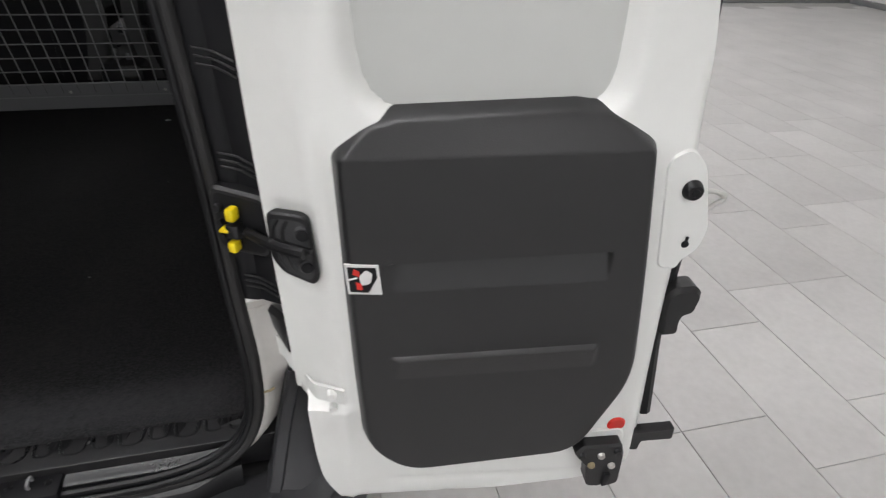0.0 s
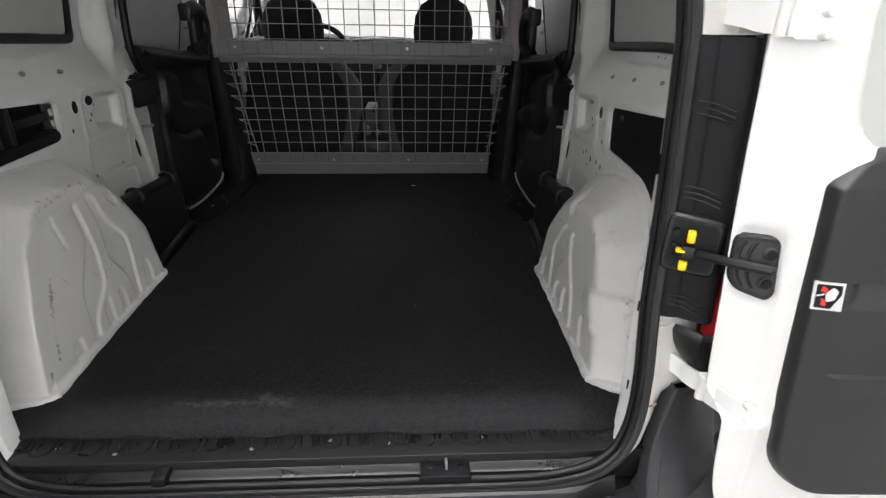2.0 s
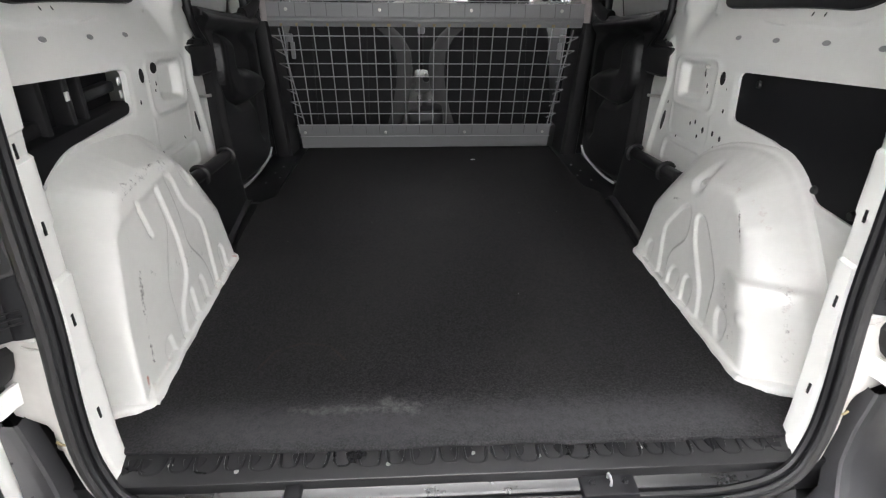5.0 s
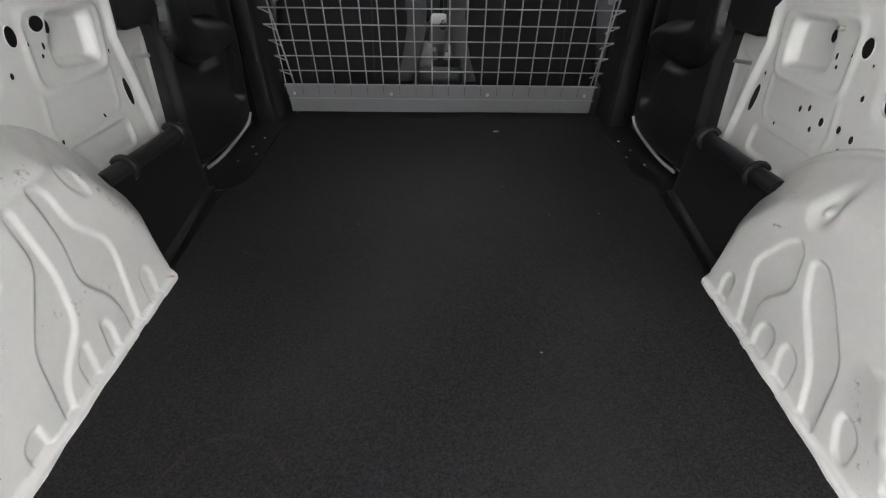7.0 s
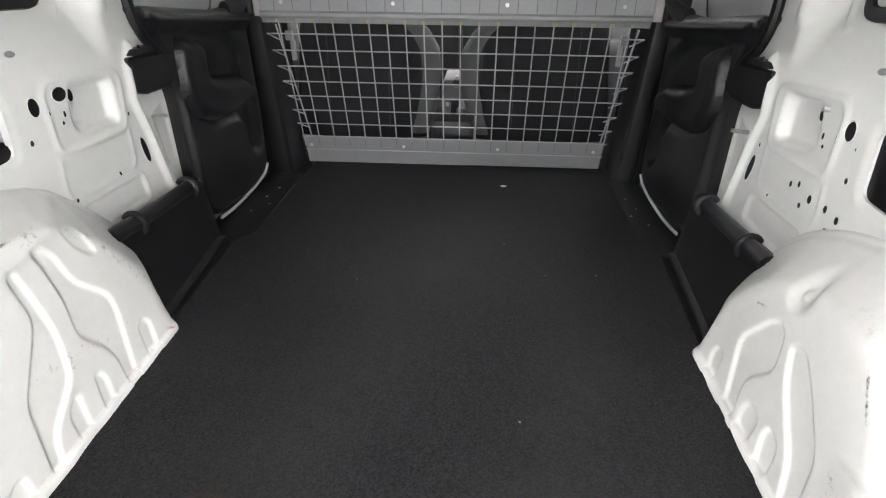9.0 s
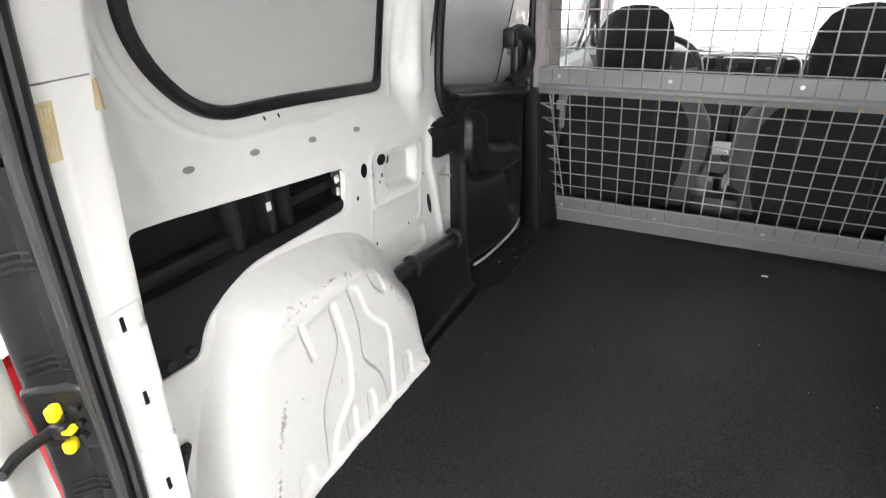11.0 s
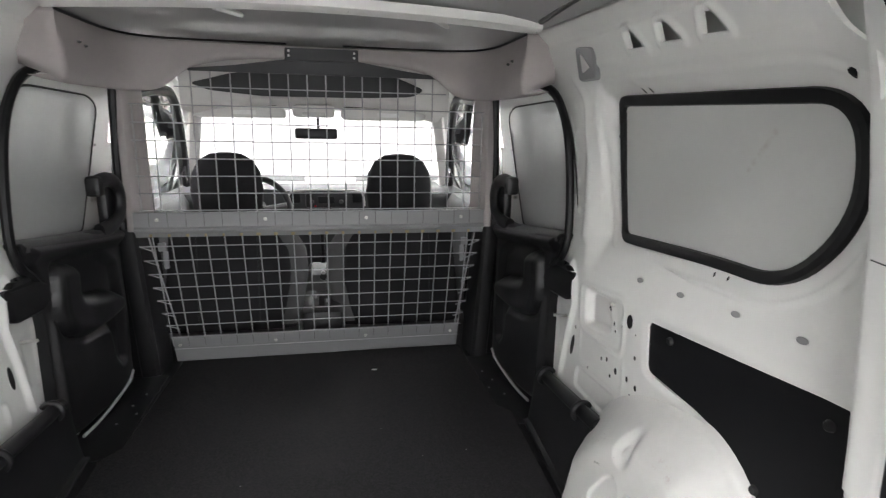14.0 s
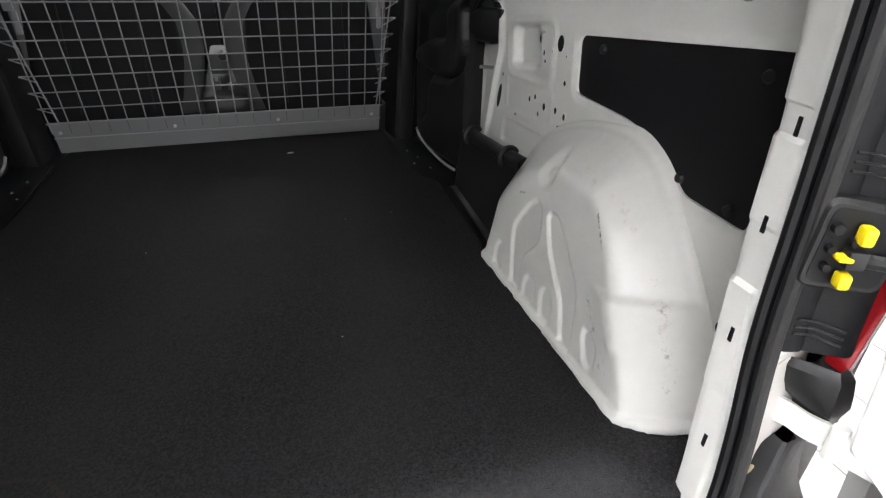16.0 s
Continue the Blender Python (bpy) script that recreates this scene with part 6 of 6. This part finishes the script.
def centre_pillar(s):
    rows = []
    for z in np.linspace(0.55, 1.14, 14):
        w = 0.628 + 0.035 * (z - 0.55) / 0.6
        rows.append([(s * (w - 0.012), 1.99, z), (s * (w - 0.004), 1.90, z), (s * w, 1.862, z), (s * (w + 0.012), 1.850, z), (s * (w + 0.05), 1.846, z), (s * (w + 0.066), 1.852, z), (s * (w + 0.075), 1.875, z), (s * (w + 0.12), 1.88, z)])
    ob = part("centre_pillar", loft(rows), PLASTIC, VAN, "black plastic centre pillar cover")
    rows = []
    for z in np.linspace(1.13, 1.66, 14):
        w = 0.648 + 0.006 * (z - 1.13)
        rows.append([(s * (w - 0.02), 1.97, z), (s * (w - 0.004), 1.88, z), (s * w, 1.855, z), (s * (w + 0.012), 1.842, z), (s * (w + 0.034), 1.84, z), (s * (w + 0.042), 1.85, z)])
    part("upper_cover", loft(rows), HEADLINER, ob, "grey-pink upper pillar lining")
    part("pillar_seal", tube([(s * 0.705, 1.85, 1.14), (s * 0.700, 1.848, 1.40), (s * 0.686, 1.84, 1.66)], 0.014, 8), RUBBER, ob)
    # grab handle on the door side: a thick end above, a loop, and a foot on the ledge
    pts = smooth_line([(s * 0.706, 1.668, 1.325), (s * 0.700, 1.712, 1.334), (s * 0.694, 1.770, 1.325), (s * 0.690, 1.808, 1.292), (s * 0.690, 1.815, 1.245), (s * 0.692, 1.795, 1.200), (s * 0.700, 1.740, 1.175), (s * 0.715, 1.675, 1.165)], 5)
    k = len(pts)
    part("grab_handle", tube(pts, [0.021 - 0.004 * math.sin(math.pi * i / (k - 1)) for i in range(k)], 12, flat=1.35), PLASTIC, ob, "black plastic grab handle")
    part("handle_end", box((s * 0.688, 1.645, 1.285), (s * 0.735, 1.695, 1.352), 0.012), PLASTIC, ob)
    part("handle_core", box((s * 0.706, 1.735, 1.165), (s * 0.740, 1.82, 1.33), 0.012), PLASTIC, ob)
    part("handle_base", box((s * 0.700, 1.60, 1.130), (s * 0.760, 1.82, 1.172), 0.015), PLASTIC, ob)


for s in (-1, 1):
    sliding_door(s)
    centre_pillar(s)


# ---- roof ----
def roof():
    rows = []
    for y in np.linspace(0.06, 2.85, 50):
        rib = 0.006 * math.cos(y * math.tau / 0.55)
        rows.append([(x, y, 1.845 - 0.030 * (x / 0.6) ** 4 + (rib if abs(x) < 0.5 else 0)) for x in np.linspace(-0.64, 0.64, 21)])
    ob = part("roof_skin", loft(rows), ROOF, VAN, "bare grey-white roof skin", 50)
    for y, z in ((1.235, 1.806), (0.42, 1.806)):
        rr = []
        for x in np.linspace(-0.62, 0.62, 30):
            c = z + 0.010 - 0.022 * (x / 0.6) ** 2 + 0.012
            rr.append([(x, y - 0.045, c + 0.018), (x, y - 0.036, c - 0.004), (x, y - 0.020, c - 0.010), (x, y - 0.006, c - 0.004), (x, y + 0.010, c - 0.004), (x, y + 0.022, c - 0.010), (x, y + 0.036, c - 0.004), (x, y + 0.045, c + 0.018)])
        bow = part("roof_bow", loft(rr), PAINT, ob, "white pressed roof bow")
        for x in (-0.4, -0.15, 0.1, 0.15, 0.42):
            part("hole", cyl((x, y + 0.002, z + 0.018), (x, y + 0.002, z + 0.0155), 0.006, 0.005, 10), HARDBOARD, bow)
    part("roof_strut", tube([(-0.24, 1.30, 1.825), (-0.19, 1.42, 1.828)], 0.008, 6), PAINT, ob)
    part("roof_strut", tube([(0.34, 1.30, 1.825), (0.40, 1.42, 1.828)], 0.008, 6), PAINT, ob)
    for s in (-1, 1):
        part("wiring", tube(smooth_line([(s * 0.60, 0.60, 1.812), (s * 0.585, 0.85, 1.822), (s * 0.60, 1.16, 1.812)], 8), 0.008, 8), RUBBER, ob, "black wiring along the roof edge")


roof()


def headliner():
    """Moulded grey-pink lining: a band that sweeps from an ear beside each sliding door to an arch at the bulkhead."""
    plan = [(0.597, 1.285), (0.600, 1.40), (0.603, 1.52), (0.597, 1.63), (0.565, 1.725), (0.50, 1.775), (0.42, 1.793), (0.30, 1.797), (0.15, 1.798), (0.08, 1.798)]
    plan = [(p.x, p.y) for p in smooth_line([(a, b, 0) for a, b in plan], 4)]

    def bottom(x):
        return float(np.interp(x, [0.0, 0.17, 0.29, 0.38, 0.43, 0.47, 0.495, 0.53, 0.60], [1.751, 1.749, 1.741, 1.724, 1.706, 1.672, 1.646, 1.630, 1.624]))

    ob = None
    for s in (-1, 1):
        rows = []
        for i, (x, y) in enumerate(plan):
            (xa, ya), (xb, yb) = plan[max(0, i - 1)], plan[min(len(plan) - 1, i + 1)]
            n = Vector((-(yb - ya), xb - xa)).normalized()
            n = -n if n.dot(Vector((x, y - 1.2))) < 0 else n
            zb = bottom(x) + 0.006 * float(soft(np.array((1.40 - y) / 0.12)))
            zt = 1.797
            hh = zt - zb
            prof = ((0.090, zb + 0.012), (0.040, zb + 0.003), (0.012, zb), (0.003, zb + 0.006), (0.0, zb + 0.20 * hh), (0.002, zb + 0.5 * hh), (0.010, zb + 0.8 * hh), (0.012, zt - 0.004), (0.015, zt), (0.030, zt + 0.002), (0.090, zt - 0.006))
            rows.append([(s * (x + n.x * k), y + n.y * k, z) for k, z in prof])
        # blunt rear face of the ear
        tail = rows[0]
        ear = [[(s * (0.600 + k * 0.10), 1.280 + k * 0.004 + lift, z + k * 0.045 * (1 - j / 10)) for j, (px, py, z) in enumerate(tail) for lift in (0.0,)] for k in (1.0, 0.66, 0.33, 0.06)]
        got = part("headliner", loft(ear + rows), HEADLINER, VAN if ob is None else ob, "grey-pink moulded roof lining" if ob is None else "", 70)
        ob = got if ob is None else ob
        # shade of the gap above the lining, put in as a black tube
        part("lining_gap_shade", tube([(s * (x + 0.018), y + 0.006, 1.802) for x, y in plan], 0.004, 6), RUBBER, ob, "black tube for the shade in the gap along the lining edge")
        for y, z in ((1.40, 1.735), (1.44, 1.729)):
            part("clip_hole", cyl((s * 0.606, y, z), (s * 0.5985, y, z), 0.004, 0.003, 8), BOLSTER, ob)
    mid = [[(x, 1.798 + k, z) for k, z in ((0.090, 1.762), (0.012, 1.751), (0.0, 1.762), (0.010, 1.786), (0.015, 1.797), (0.09, 1.793))] for x in np.linspace(-0.082, 0.082, 5)]
    part("lining_middle", loft(mid), HEADLINER, ob)


headliner()


# ---- cab ----
def seat(x, inner):
    ob = part("front_seat", seat_back(x), FABRIC, VAN, "black fabric front seat seen from behind")
    rows = []
    for z, w, t in ((1.10, 0.10, 0.03), (1.14, 0.148, 0.05), (1.22, 0.158, 0.055), (1.30, 0.148, 0.05), (1.355, 0.118, 0.042), (1.385, 0.07, 0.03), (1.392, 0.02, 0.01)):
        rows.append([(x + w * math.copysign(abs(math.cos(a)) ** 0.6, math.cos(a)), 2.33 + t * math.copysign(abs(math.sin(a)) ** 0.7, math.sin(a)), z) for a in np.linspace(0, math.tau, 24, endpoint=False)])
    part("headrest", loft(rows, closed=True, cap=True), FABRIC, ob, "black fabric headrest")
    for dx in (-0.05, 0.05):
        part("headrest_post", tube([(x + dx, 2.33, 1.05), (x + dx, 2.33, 1.13)], 0.006, 8), STEEL, ob)
    rows = []
    for y, z in ((2.30, 0.62), (2.34, 0.80), (2.60, 0.84), (2.80, 0.83), (2.86, 0.76), (2.84, 0.60)):
        rows.append([(x + a * 0.26, y, z + (0.02 if abs(a) > 0.8 else 0)) for a in (-1, -0.85, -0.4, 0, 0.4, 0.85, 1)])
    part("seat_cushion", loft(rows), FABRIC, ob)
    part("seat_base", box((x - 0.22, 2.25, 0.56), (x + 0.22, 2.80, 0.66), 0.03), PLASTIC, ob)
    s = inner
    rr = []
    for z in np.linspace(0.62, 1.075, 22):
        w = float(np.interp(z, [0.62, 0.70, 0.752, 0.816, 0.885, 0.966, 1.037, 1.075], [0.31, 0.335, 0.345, 0.358, 0.364, 0.357, 0.315, 0.27])) - 0.012
        rr.append([(x + s * (w - 0.075), 2.182, z), (x + s * (w - 0.060), 2.176, z), (x + s * (w - 0.030), 2.174, z), (x + s * (w - 0.006), 2.184, z), (x + s * w, 2.21, z), (x + s * (w - 0.008), 2.28, z)])
    part("bolster", loft(rr), BOLSTER, ob, "grey fabric side bolster", 70)
    for dx in (-0.13, 0.13):
        part("back_seam", tube([(x + dx, 2.1765 + 0.07 * k, 0.64 + 0.45 * k) for k in (0, 0.5, 1)], 0.003, 6), RUBBER, ob)


def seat_back(x):
    rows = []
    for z in np.linspace(0.60, 1.13, 20):
        k = (z - 0.60) / 0.53
        w = 0.295 - 0.05 * k - 0.35 * max(0, k - 0.80) ** 1.5
        t = 0.065 * (1 - 0.3 * k)
        rows.append([(x + w * math.copysign(abs(math.cos(a)) ** 0.35, math.cos(a)), 2.24 + 0.07 * k + t * math.copysign(abs(math.sin(a)) ** 0.6, math.sin(a)), z) for a in np.linspace(0, math.tau, 28, endpoint=False)])
    return loft(rows, closed=True, cap=True)


seat(-0.418, 1)
seat(0.365, -1)

tun = part("centre_console", box((-0.10, 2.05, 0.55), (0.085, 2.95, 0.72), 0.03), PLASTIC, VAN, "dark plastic centre console")
part("handbrake", tube(smooth_line([(0.0, 2.45, 0.72), (0.0, 2.32, 0.78), (0.0, 2.18, 0.84)], 4), 0.016, 10), PLASTIC, tun, "black handbrake lever")
# light falling on the armrest is put into its grey colour
part("armrest", box((-0.056, 2.20, 0.765), (0.018, 2.42, 0.848), 0.014), BOLSTER, tun, "armrest between the seats, coloured grey as if lit")
for bx, bz in ((-0.035, 0.74), (0.015, 0.72), (-0.045, 0.66), (0.004, 0.655)):
    part("buckle", box((bx - 0.013, 2.13, bz - 0.03), (bx + 0.013, 2.155, bz + 0.028), 0.006), BOLSTER, tun)
    part("buckle_plate", box((bx - 0.006, 2.127, bz + 0.014), (bx + 0.006, 2.134, bz + 0.030), 0.002), GREY, tun, "grey belt buckle plate")
part("handbrake_button", cyl((0.0, 2.19, 0.858), (0.0, 2.17, 0.862), 0.010, 0.008, 12), GREY, tun)
part("rear_tray", box((-0.05, 2.03, 0.58), (0.04, 2.06, 0.64), 0.008), PLASTIC, tun)
part("gear_knob", box((-0.030, 2.76, 0.985), (0.012, 2.80, 1.03), 0.014), GREY, tun, "grey gear lever knob")
part("gear_lever", tube([(-0.01, 2.80, 0.72), (-0.01, 2.78, 0.99)], 0.012, 8), PLASTIC, tun)

dash_rows = []
for x in np.linspace(-0.76, 0.76, 40):
    b = 0.018 * math.exp(-((x - 0.02) / 0.22) ** 2) + 0.03 * math.exp(-((x + 0.36) / 0.16) ** 2)
    dash_rows.append([(x, 2.95, 0.62), (x, 2.93, 0.85), (x, 2.88, 1.04), (x, 2.90, 1.125 + b), (x, 2.96, 1.145 + b), (x, 3.10, 1.145), (x, 3.48, 1.11)])
dash = part("dashboard", loft(dash_rows), DASH, VAN, "dark plastic dashboard")
part("radio", box((-0.10, 2.865, 1.052), (0.13, 2.90, 1.137), 0.012), PLASTIC, dash, "black radio unit")
part("radio_screen", box((-0.03, 2.860, 1.077), (0.06, 2.868, 1.117), 0.002), HARDBOARD, dash)
for x in (-0.065, 0.098):
    part("radio_knob", cyl((x, 2.866, 1.087), (x, 2.848, 1.087), 0.013, 0.011, 14), BOLSTER, dash)
part("warning_light", cyl((-0.045, 2.866, 1.062), (-0.045, 2.858, 1.062), 0.006, 0.005, 10), REDLENS, dash, "small red button")
part("radio_frame", tube(smooth_line([(-0.20, 2.868, 1.06), (-0.185, 2.868, 1.135), (-0.10, 2.868, 1.152), (0.13, 2.868, 1.152), (0.215, 2.868, 1.135), (0.23, 2.868, 1.06)], 5), 0.005, 8), STEEL, dash, "chrome radio surround")
for x in (-0.155, 0.19):
    part("air_vent", box((x - 0.03, 2.862, 1.077), (x + 0.03, 2.89, 1.137), 0.012), HARDBOARD, dash, "black round air vent")
rim = [(-0.36 + 0.185 * math.cos(a), 2.72 + 0.06 * math.sin(a), 1.055 + 0.175 * math.sin(a)) for a in np.linspace(0, math.tau, 36, endpoint=False)]
part("steering_wheel", tube(rim, 0.016, 10, True), PLASTIC, dash, "black steering wheel")
for a in (0.2, math.pi - 0.2, -math.pi / 2):
    part("wheel_spoke", tube([(-0.36, 2.76, 1.055), (-0.36 + 0.175 * math.cos(a), 2.72 + 0.05 * math.sin(a), 1.055 + 0.165 * math.sin(a))], 0.018, 8), BOLSTER, dash)
part("wheel_hub", cyl((-0.36, 2.80, 1.055), (-0.36, 2.72, 1.055), 0.06, 0.055, 18), PLASTIC, dash)


def cab_roof():
    rows = []
    for x in np.linspace(-0.66, 0.66, 31):
        d = 0.06 * (abs(x) / 0.66) ** 3
        rows.append([(x, 1.98, 1.812 - d * 1.2), (x, 2.30, 1.815 - d), (x, 2.58, 1.812 - d), (x, 2.62, 1.79 - d), (x, 2.63, 1.655 - d), (x, 2.66, 1.635 - d), (x, 2.80, 1.628 - d), (x, 2.88, 1.610 - d), (x, 2.96, 1.592 - d)])
    ob = part("cab_lining", loft(rows), CABLINER, VAN, "light grey cab roof lining", 60)
    shelf = round_poly([(-0.61, 1.712), (-0.40, 1.768), (0.36, 1.780), (0.53, 1.712), (0.465, 1.676), (0.197, 1.664), (-0.27, 1.660), (-0.52, 1.681)], 0.03)
    part("shelf_mouth", plate(shelf, 0, 0.012, lambda u, v, d: (u, 2.612 - d, v - 0.012), 0.004), DASH, ob, "black overhead shelf opening")
    for x0_, x1_ in ((-0.66, -0.185), (0.105, 0.575)):
        vz = [(x0_, 1.552), (x0_, 1.606), (x1_ - 0.10 * (x0_ < 0), 1.606), (x1_, 1.590), (x1_, 1.545), (x0_ + 0.03, 1.540)]
        vis = part("sun_visor", plate(round_poly(vz, 0.018), 0, 0.022, lambda u, v, d: (u, 2.872 - d, v), 0.006), CABLINER, ob, "pale grey sun visor")
        part("visor_label", box((x0_ + 0.20, 2.8485, 1.560), (x0_ + 0.32, 2.8505, 1.582), 0.0005), PAPER, vis, "pale label on the visor")
        # dark tube for the shade above the visor
        part("visor_gap_shade", tube([(x0_ + 0.02, 2.868, 1.612), ((x0_ + x1_) / 2, 2.868, 1.613), (x1_ - 0.05, 2.868, 1.611)], 0.004, 6), DASH, vis)
    part("dome_lamp", box((-0.150, 2.80, 1.552), (0.072, 2.87, 1.618), 0.022), CABLINER, ob)
    part("dome_lens", box((-0.10, 2.795, 1.556), (0.02, 2.81, 1.578), 0.006), PAPER, ob, "clear dome lamp lens")
    part("mirror_stalk", tube([(-0.02, 2.92, 1.60), (-0.02, 2.88, 1.49)], 0.008, 8), PLASTIC, ob)
    part("inside_mirror", box((-0.145, 2.855, 1.436), (0.085, 2.88, 1.494), 0.012), PLASTIC, ob, "black inside mirror")
    for s in (-1, 1):
        rows = []
        for t in np.linspace(0, 1, 14):
            y, z = 2.86 + 0.52 * t, 1.655 - 0.53 * t
            x = 0.60 + 0.17 * t
            rows.append([(s * x, y - 0.01, z), (s * (x + 0.012), y - 0.035, z), (s * (x + 0.05), y - 0.05, z), (s * (x + 0.075), y - 0.02, z), (s * (x + 0.06), y + 0.02, z)])
        part("windscreen_pillar", loft(rows), CABLINER, ob, "pale grey windscreen pillar lining")
        fr = smooth_line([(s * 0.70, 1.99, 1.62), (s * 0.69, 2.40, 1.655), (s * 0.70, 2.66, 1.62), (s * 0.745, 2.95, 1.36), (s * 0.775, 3.10, 1.16)], 6)
        part("door_window_frame", tube(fr, 0.024, 8), RUBBER, ob, "black front door window frame")
        part("belt_guide", box((s * 0.655, 1.98, 1.45), (s * 0.69, 2.02, 1.50), 0.01), PLASTIC, ob, "black seat belt guide")
        part("seat_belt", tube([(s * 0.672, 2.0, 1.47), (s * 0.665, 2.03, 1.25), (s * 0.655, 2.05, 0.75)], 0.020, 6, flat=0.12), RUBBER, ob, "black seat belt")


cab_roof()
part("windscreen", loft([[(x, 3.46 - 0.10 * (x / 0.75) ** 2, 1.10), (x * 0.83, 2.93 - 0.08 * (x / 0.75) ** 2, 1.665)] for x in np.linspace(-0.76, 0.76, 16)]), GLASS, VAN, "clear windscreen").visible_shadow = False


# ---- outer body ----
def outer_body():
    for s in (-1, 1):
        rows = []
        for y in np.linspace(0.10, 4.15, 60):
            n = float(soft(np.array((y - 3.5) / 0.65)))
            row = []
            for x, z in ((0.84, 0.22), (0.885, 0.30), (0.895, 0.55), (0.890, 0.90), (0.875, 1.12)):
                row.append((s * (x - 0.22 * n * n), y, z - (0.18 * n if z > 1 else 0.05 * n if z > 0.8 else 0)))
            rows.append(row)
        part("outer_side", loft(rows), PAINT, VAN, "white outer body side")
        rows = []
        for y in np.linspace(0.10, 1.98, 30):
            rows.append([(s * x, y, z) for x, z in ((0.875, 1.12), (0.880, 1.28), (0.868, 1.50), (0.82, 1.70), (0.74, 1.82), (0.66, 1.862), (0.50, 1.880))])
        part("outer_upper_side", loft(rows), PAINT, VAN, "white outer upper side")
        part("front_pillar", tube(smooth_line([(s * 0.72, 1.98, 1.74), (s * 0.70, 2.60, 1.72), (s * 0.72, 2.95, 1.56), (s * 0.80, 3.45, 1.12)], 6), 0.03, 8), PAINT, VAN)
        part("front_door_lining", loft([[(s * x, y, z) for x, z in ((0.70, 0.58), (0.70, 0.90), (0.72, 1.08), (0.75, 1.13), (0.80, 1.15), (0.875, 1.12))] for y in np.linspace(1.98, 3.25, 12)]), DASH, VAN, "dark front door lining")
        part("side_window", loft([[(s * 0.84, y, 1.13), (s * 0.735, min(y, 2.72 + 0.5 * (y - 2.72) if y > 2.72 else y), 1.66 if y < 2.72 else 1.66 - 0.9 * (y - 2.72))] for y in np.linspace(2.0, 3.25, 12)]), GLASS, VAN, "clear front side window").visible_shadow = False
        mir = part("door_mirror", box((s * 0.90, 3.05, 1.12), (s * 1.10, 3.16, 1.36), 0.04), PLASTIC, VAN, "black door mirror")
        for y in (0.555, 3.15):
            wl = part("wheel", tube([(s * 0.84 + s * 0.075 * math.cos(a) * 0 , y + 0.245 * math.cos(a), 0.315 + 0.245 * math.sin(a)) for a in np.linspace(0, math.tau, 40, endpoint=False)], 0.07, 12, True), RUBBER, VAN, "black road wheel")
            part("rim", cyl((s * 0.80, y, 0.315), (s * 0.865, y, 0.315), 0.185, 0.18, 32), GREY, wl, "grey steel rim")
    part("roof_outer", loft([[(x, y, 1.885 - 0.03 * (x / 0.6) ** 4 - max(0, y - 2.4) ** 2 * 0.5) for x in np.linspace(-0.66, 0.66, 15)] for y in np.linspace(0.06, 2.98, 30)]), PAINT, VAN, "white outer roof")
    part("bonnet", loft([[(x * (1 - 0.12 * t), 3.42 + 0.75 * t - 0.12 * x * x, 1.09 - 0.24 * t - 0.10 * t * t - 0.03 * (x / 0.8) ** 4) for x in np.linspace(-0.80, 0.80, 17)] for t in np.linspace(0, 1, 12)]), PAINT, VAN, "white bonnet")
    part("front_end", loft([[(x, y - 0.18 * (x / 0.75) ** 2, z) for x in np.linspace(-0.74, 0.74, 17)] for y, z in ((4.17, 0.76), (4.22, 0.66), (4.25, 0.50), (4.24, 0.34), (4.18, 0.24))]), BUMPER, VAN, "dark front bumper")
    part("underbody", box((-0.80, 0.0, 0.22), (0.80, 4.0, 0.46), 0.02), PLASTIC, VAN, "black underbody")
    part("rear_header", loft([[(x, y, z - 0.05 * (x / 0.5) ** 4) for x in np.linspace(-0.5, 0.5, 15)] for y, z in ((0.0, 1.86), (-0.005, 1.82), (0.05, 1.805), (0.06, 1.80), (0.10, 1.80), (0.12, 1.84))]), PAINT, VAN, "white roof header over the rear doors")


outer_body()

# ---- floor tiles, each its own piece ----
TW, TL, G = 0.322, 0.63, 0.003
tile = bpy.data.meshes.new("tile")
tb = box((G / 2, G / 2, -0.008), (TW - G / 2, TL - G / 2, 0.0), 0.0012, segments=1)
tb.to_mesh(tile)
tb.free()
tile.materials.append(TILE)
rest_v, rest_f = [], []
cnt = 0
for i in range(int((x1 - x0) / TW) + 2):
    tx = 1.843 + TW * (i - int((1.843 - x0) / TW))
    shift = 0.041 if (i - int((1.843 - x0) / TW)) % 3 == 1 else 0.247
    for j in range(int((y1 - y0) / TL) + 2):
        ty = shift - TL * (int((shift - y0) / TL)) + TL * j
        if tx < x0 or tx + TW > x1 or ty < y0 or ty + TL > y1:
            continue
        near = 0.85 < tx < 4.6 and -1.6 < ty < 6.0
        if near and cnt < 300:
            ob = new("tile", tile)
            ob.parent = FLOOR
            ob.location = (tx, ty, 0)
            cnt += 1
        else:
            k = len(rest_v)
            a, b = G / 2, G / 2
            for px, py, pz in ((a, a, 0), (TW - a, a, 0), (TW - a, TL - a, 0), (a, TL - a, 0), (a, a, -0.008), (TW - a, a, -0.008), (TW - a, TL - a, -0.008), (a, TL - a, -0.008)):
                rest_v.append((tx + px, ty + py, pz))
            rest_f += [[k + q for q in f] for f in ((0, 1, 2, 3), (0, 4, 5, 1), (1, 5, 6, 2), (2, 6, 7, 3), (3, 7, 4, 0))]
rest = bpy.data.meshes.new("floor_tiles")
rest.from_pydata(rest_v, [], rest_f)
rest.materials.append(TILE)
ro = tagged(new("floor_tiles", rest), "grey porcelain floor tiles", kind="stuff")
ro.parent = FLOOR
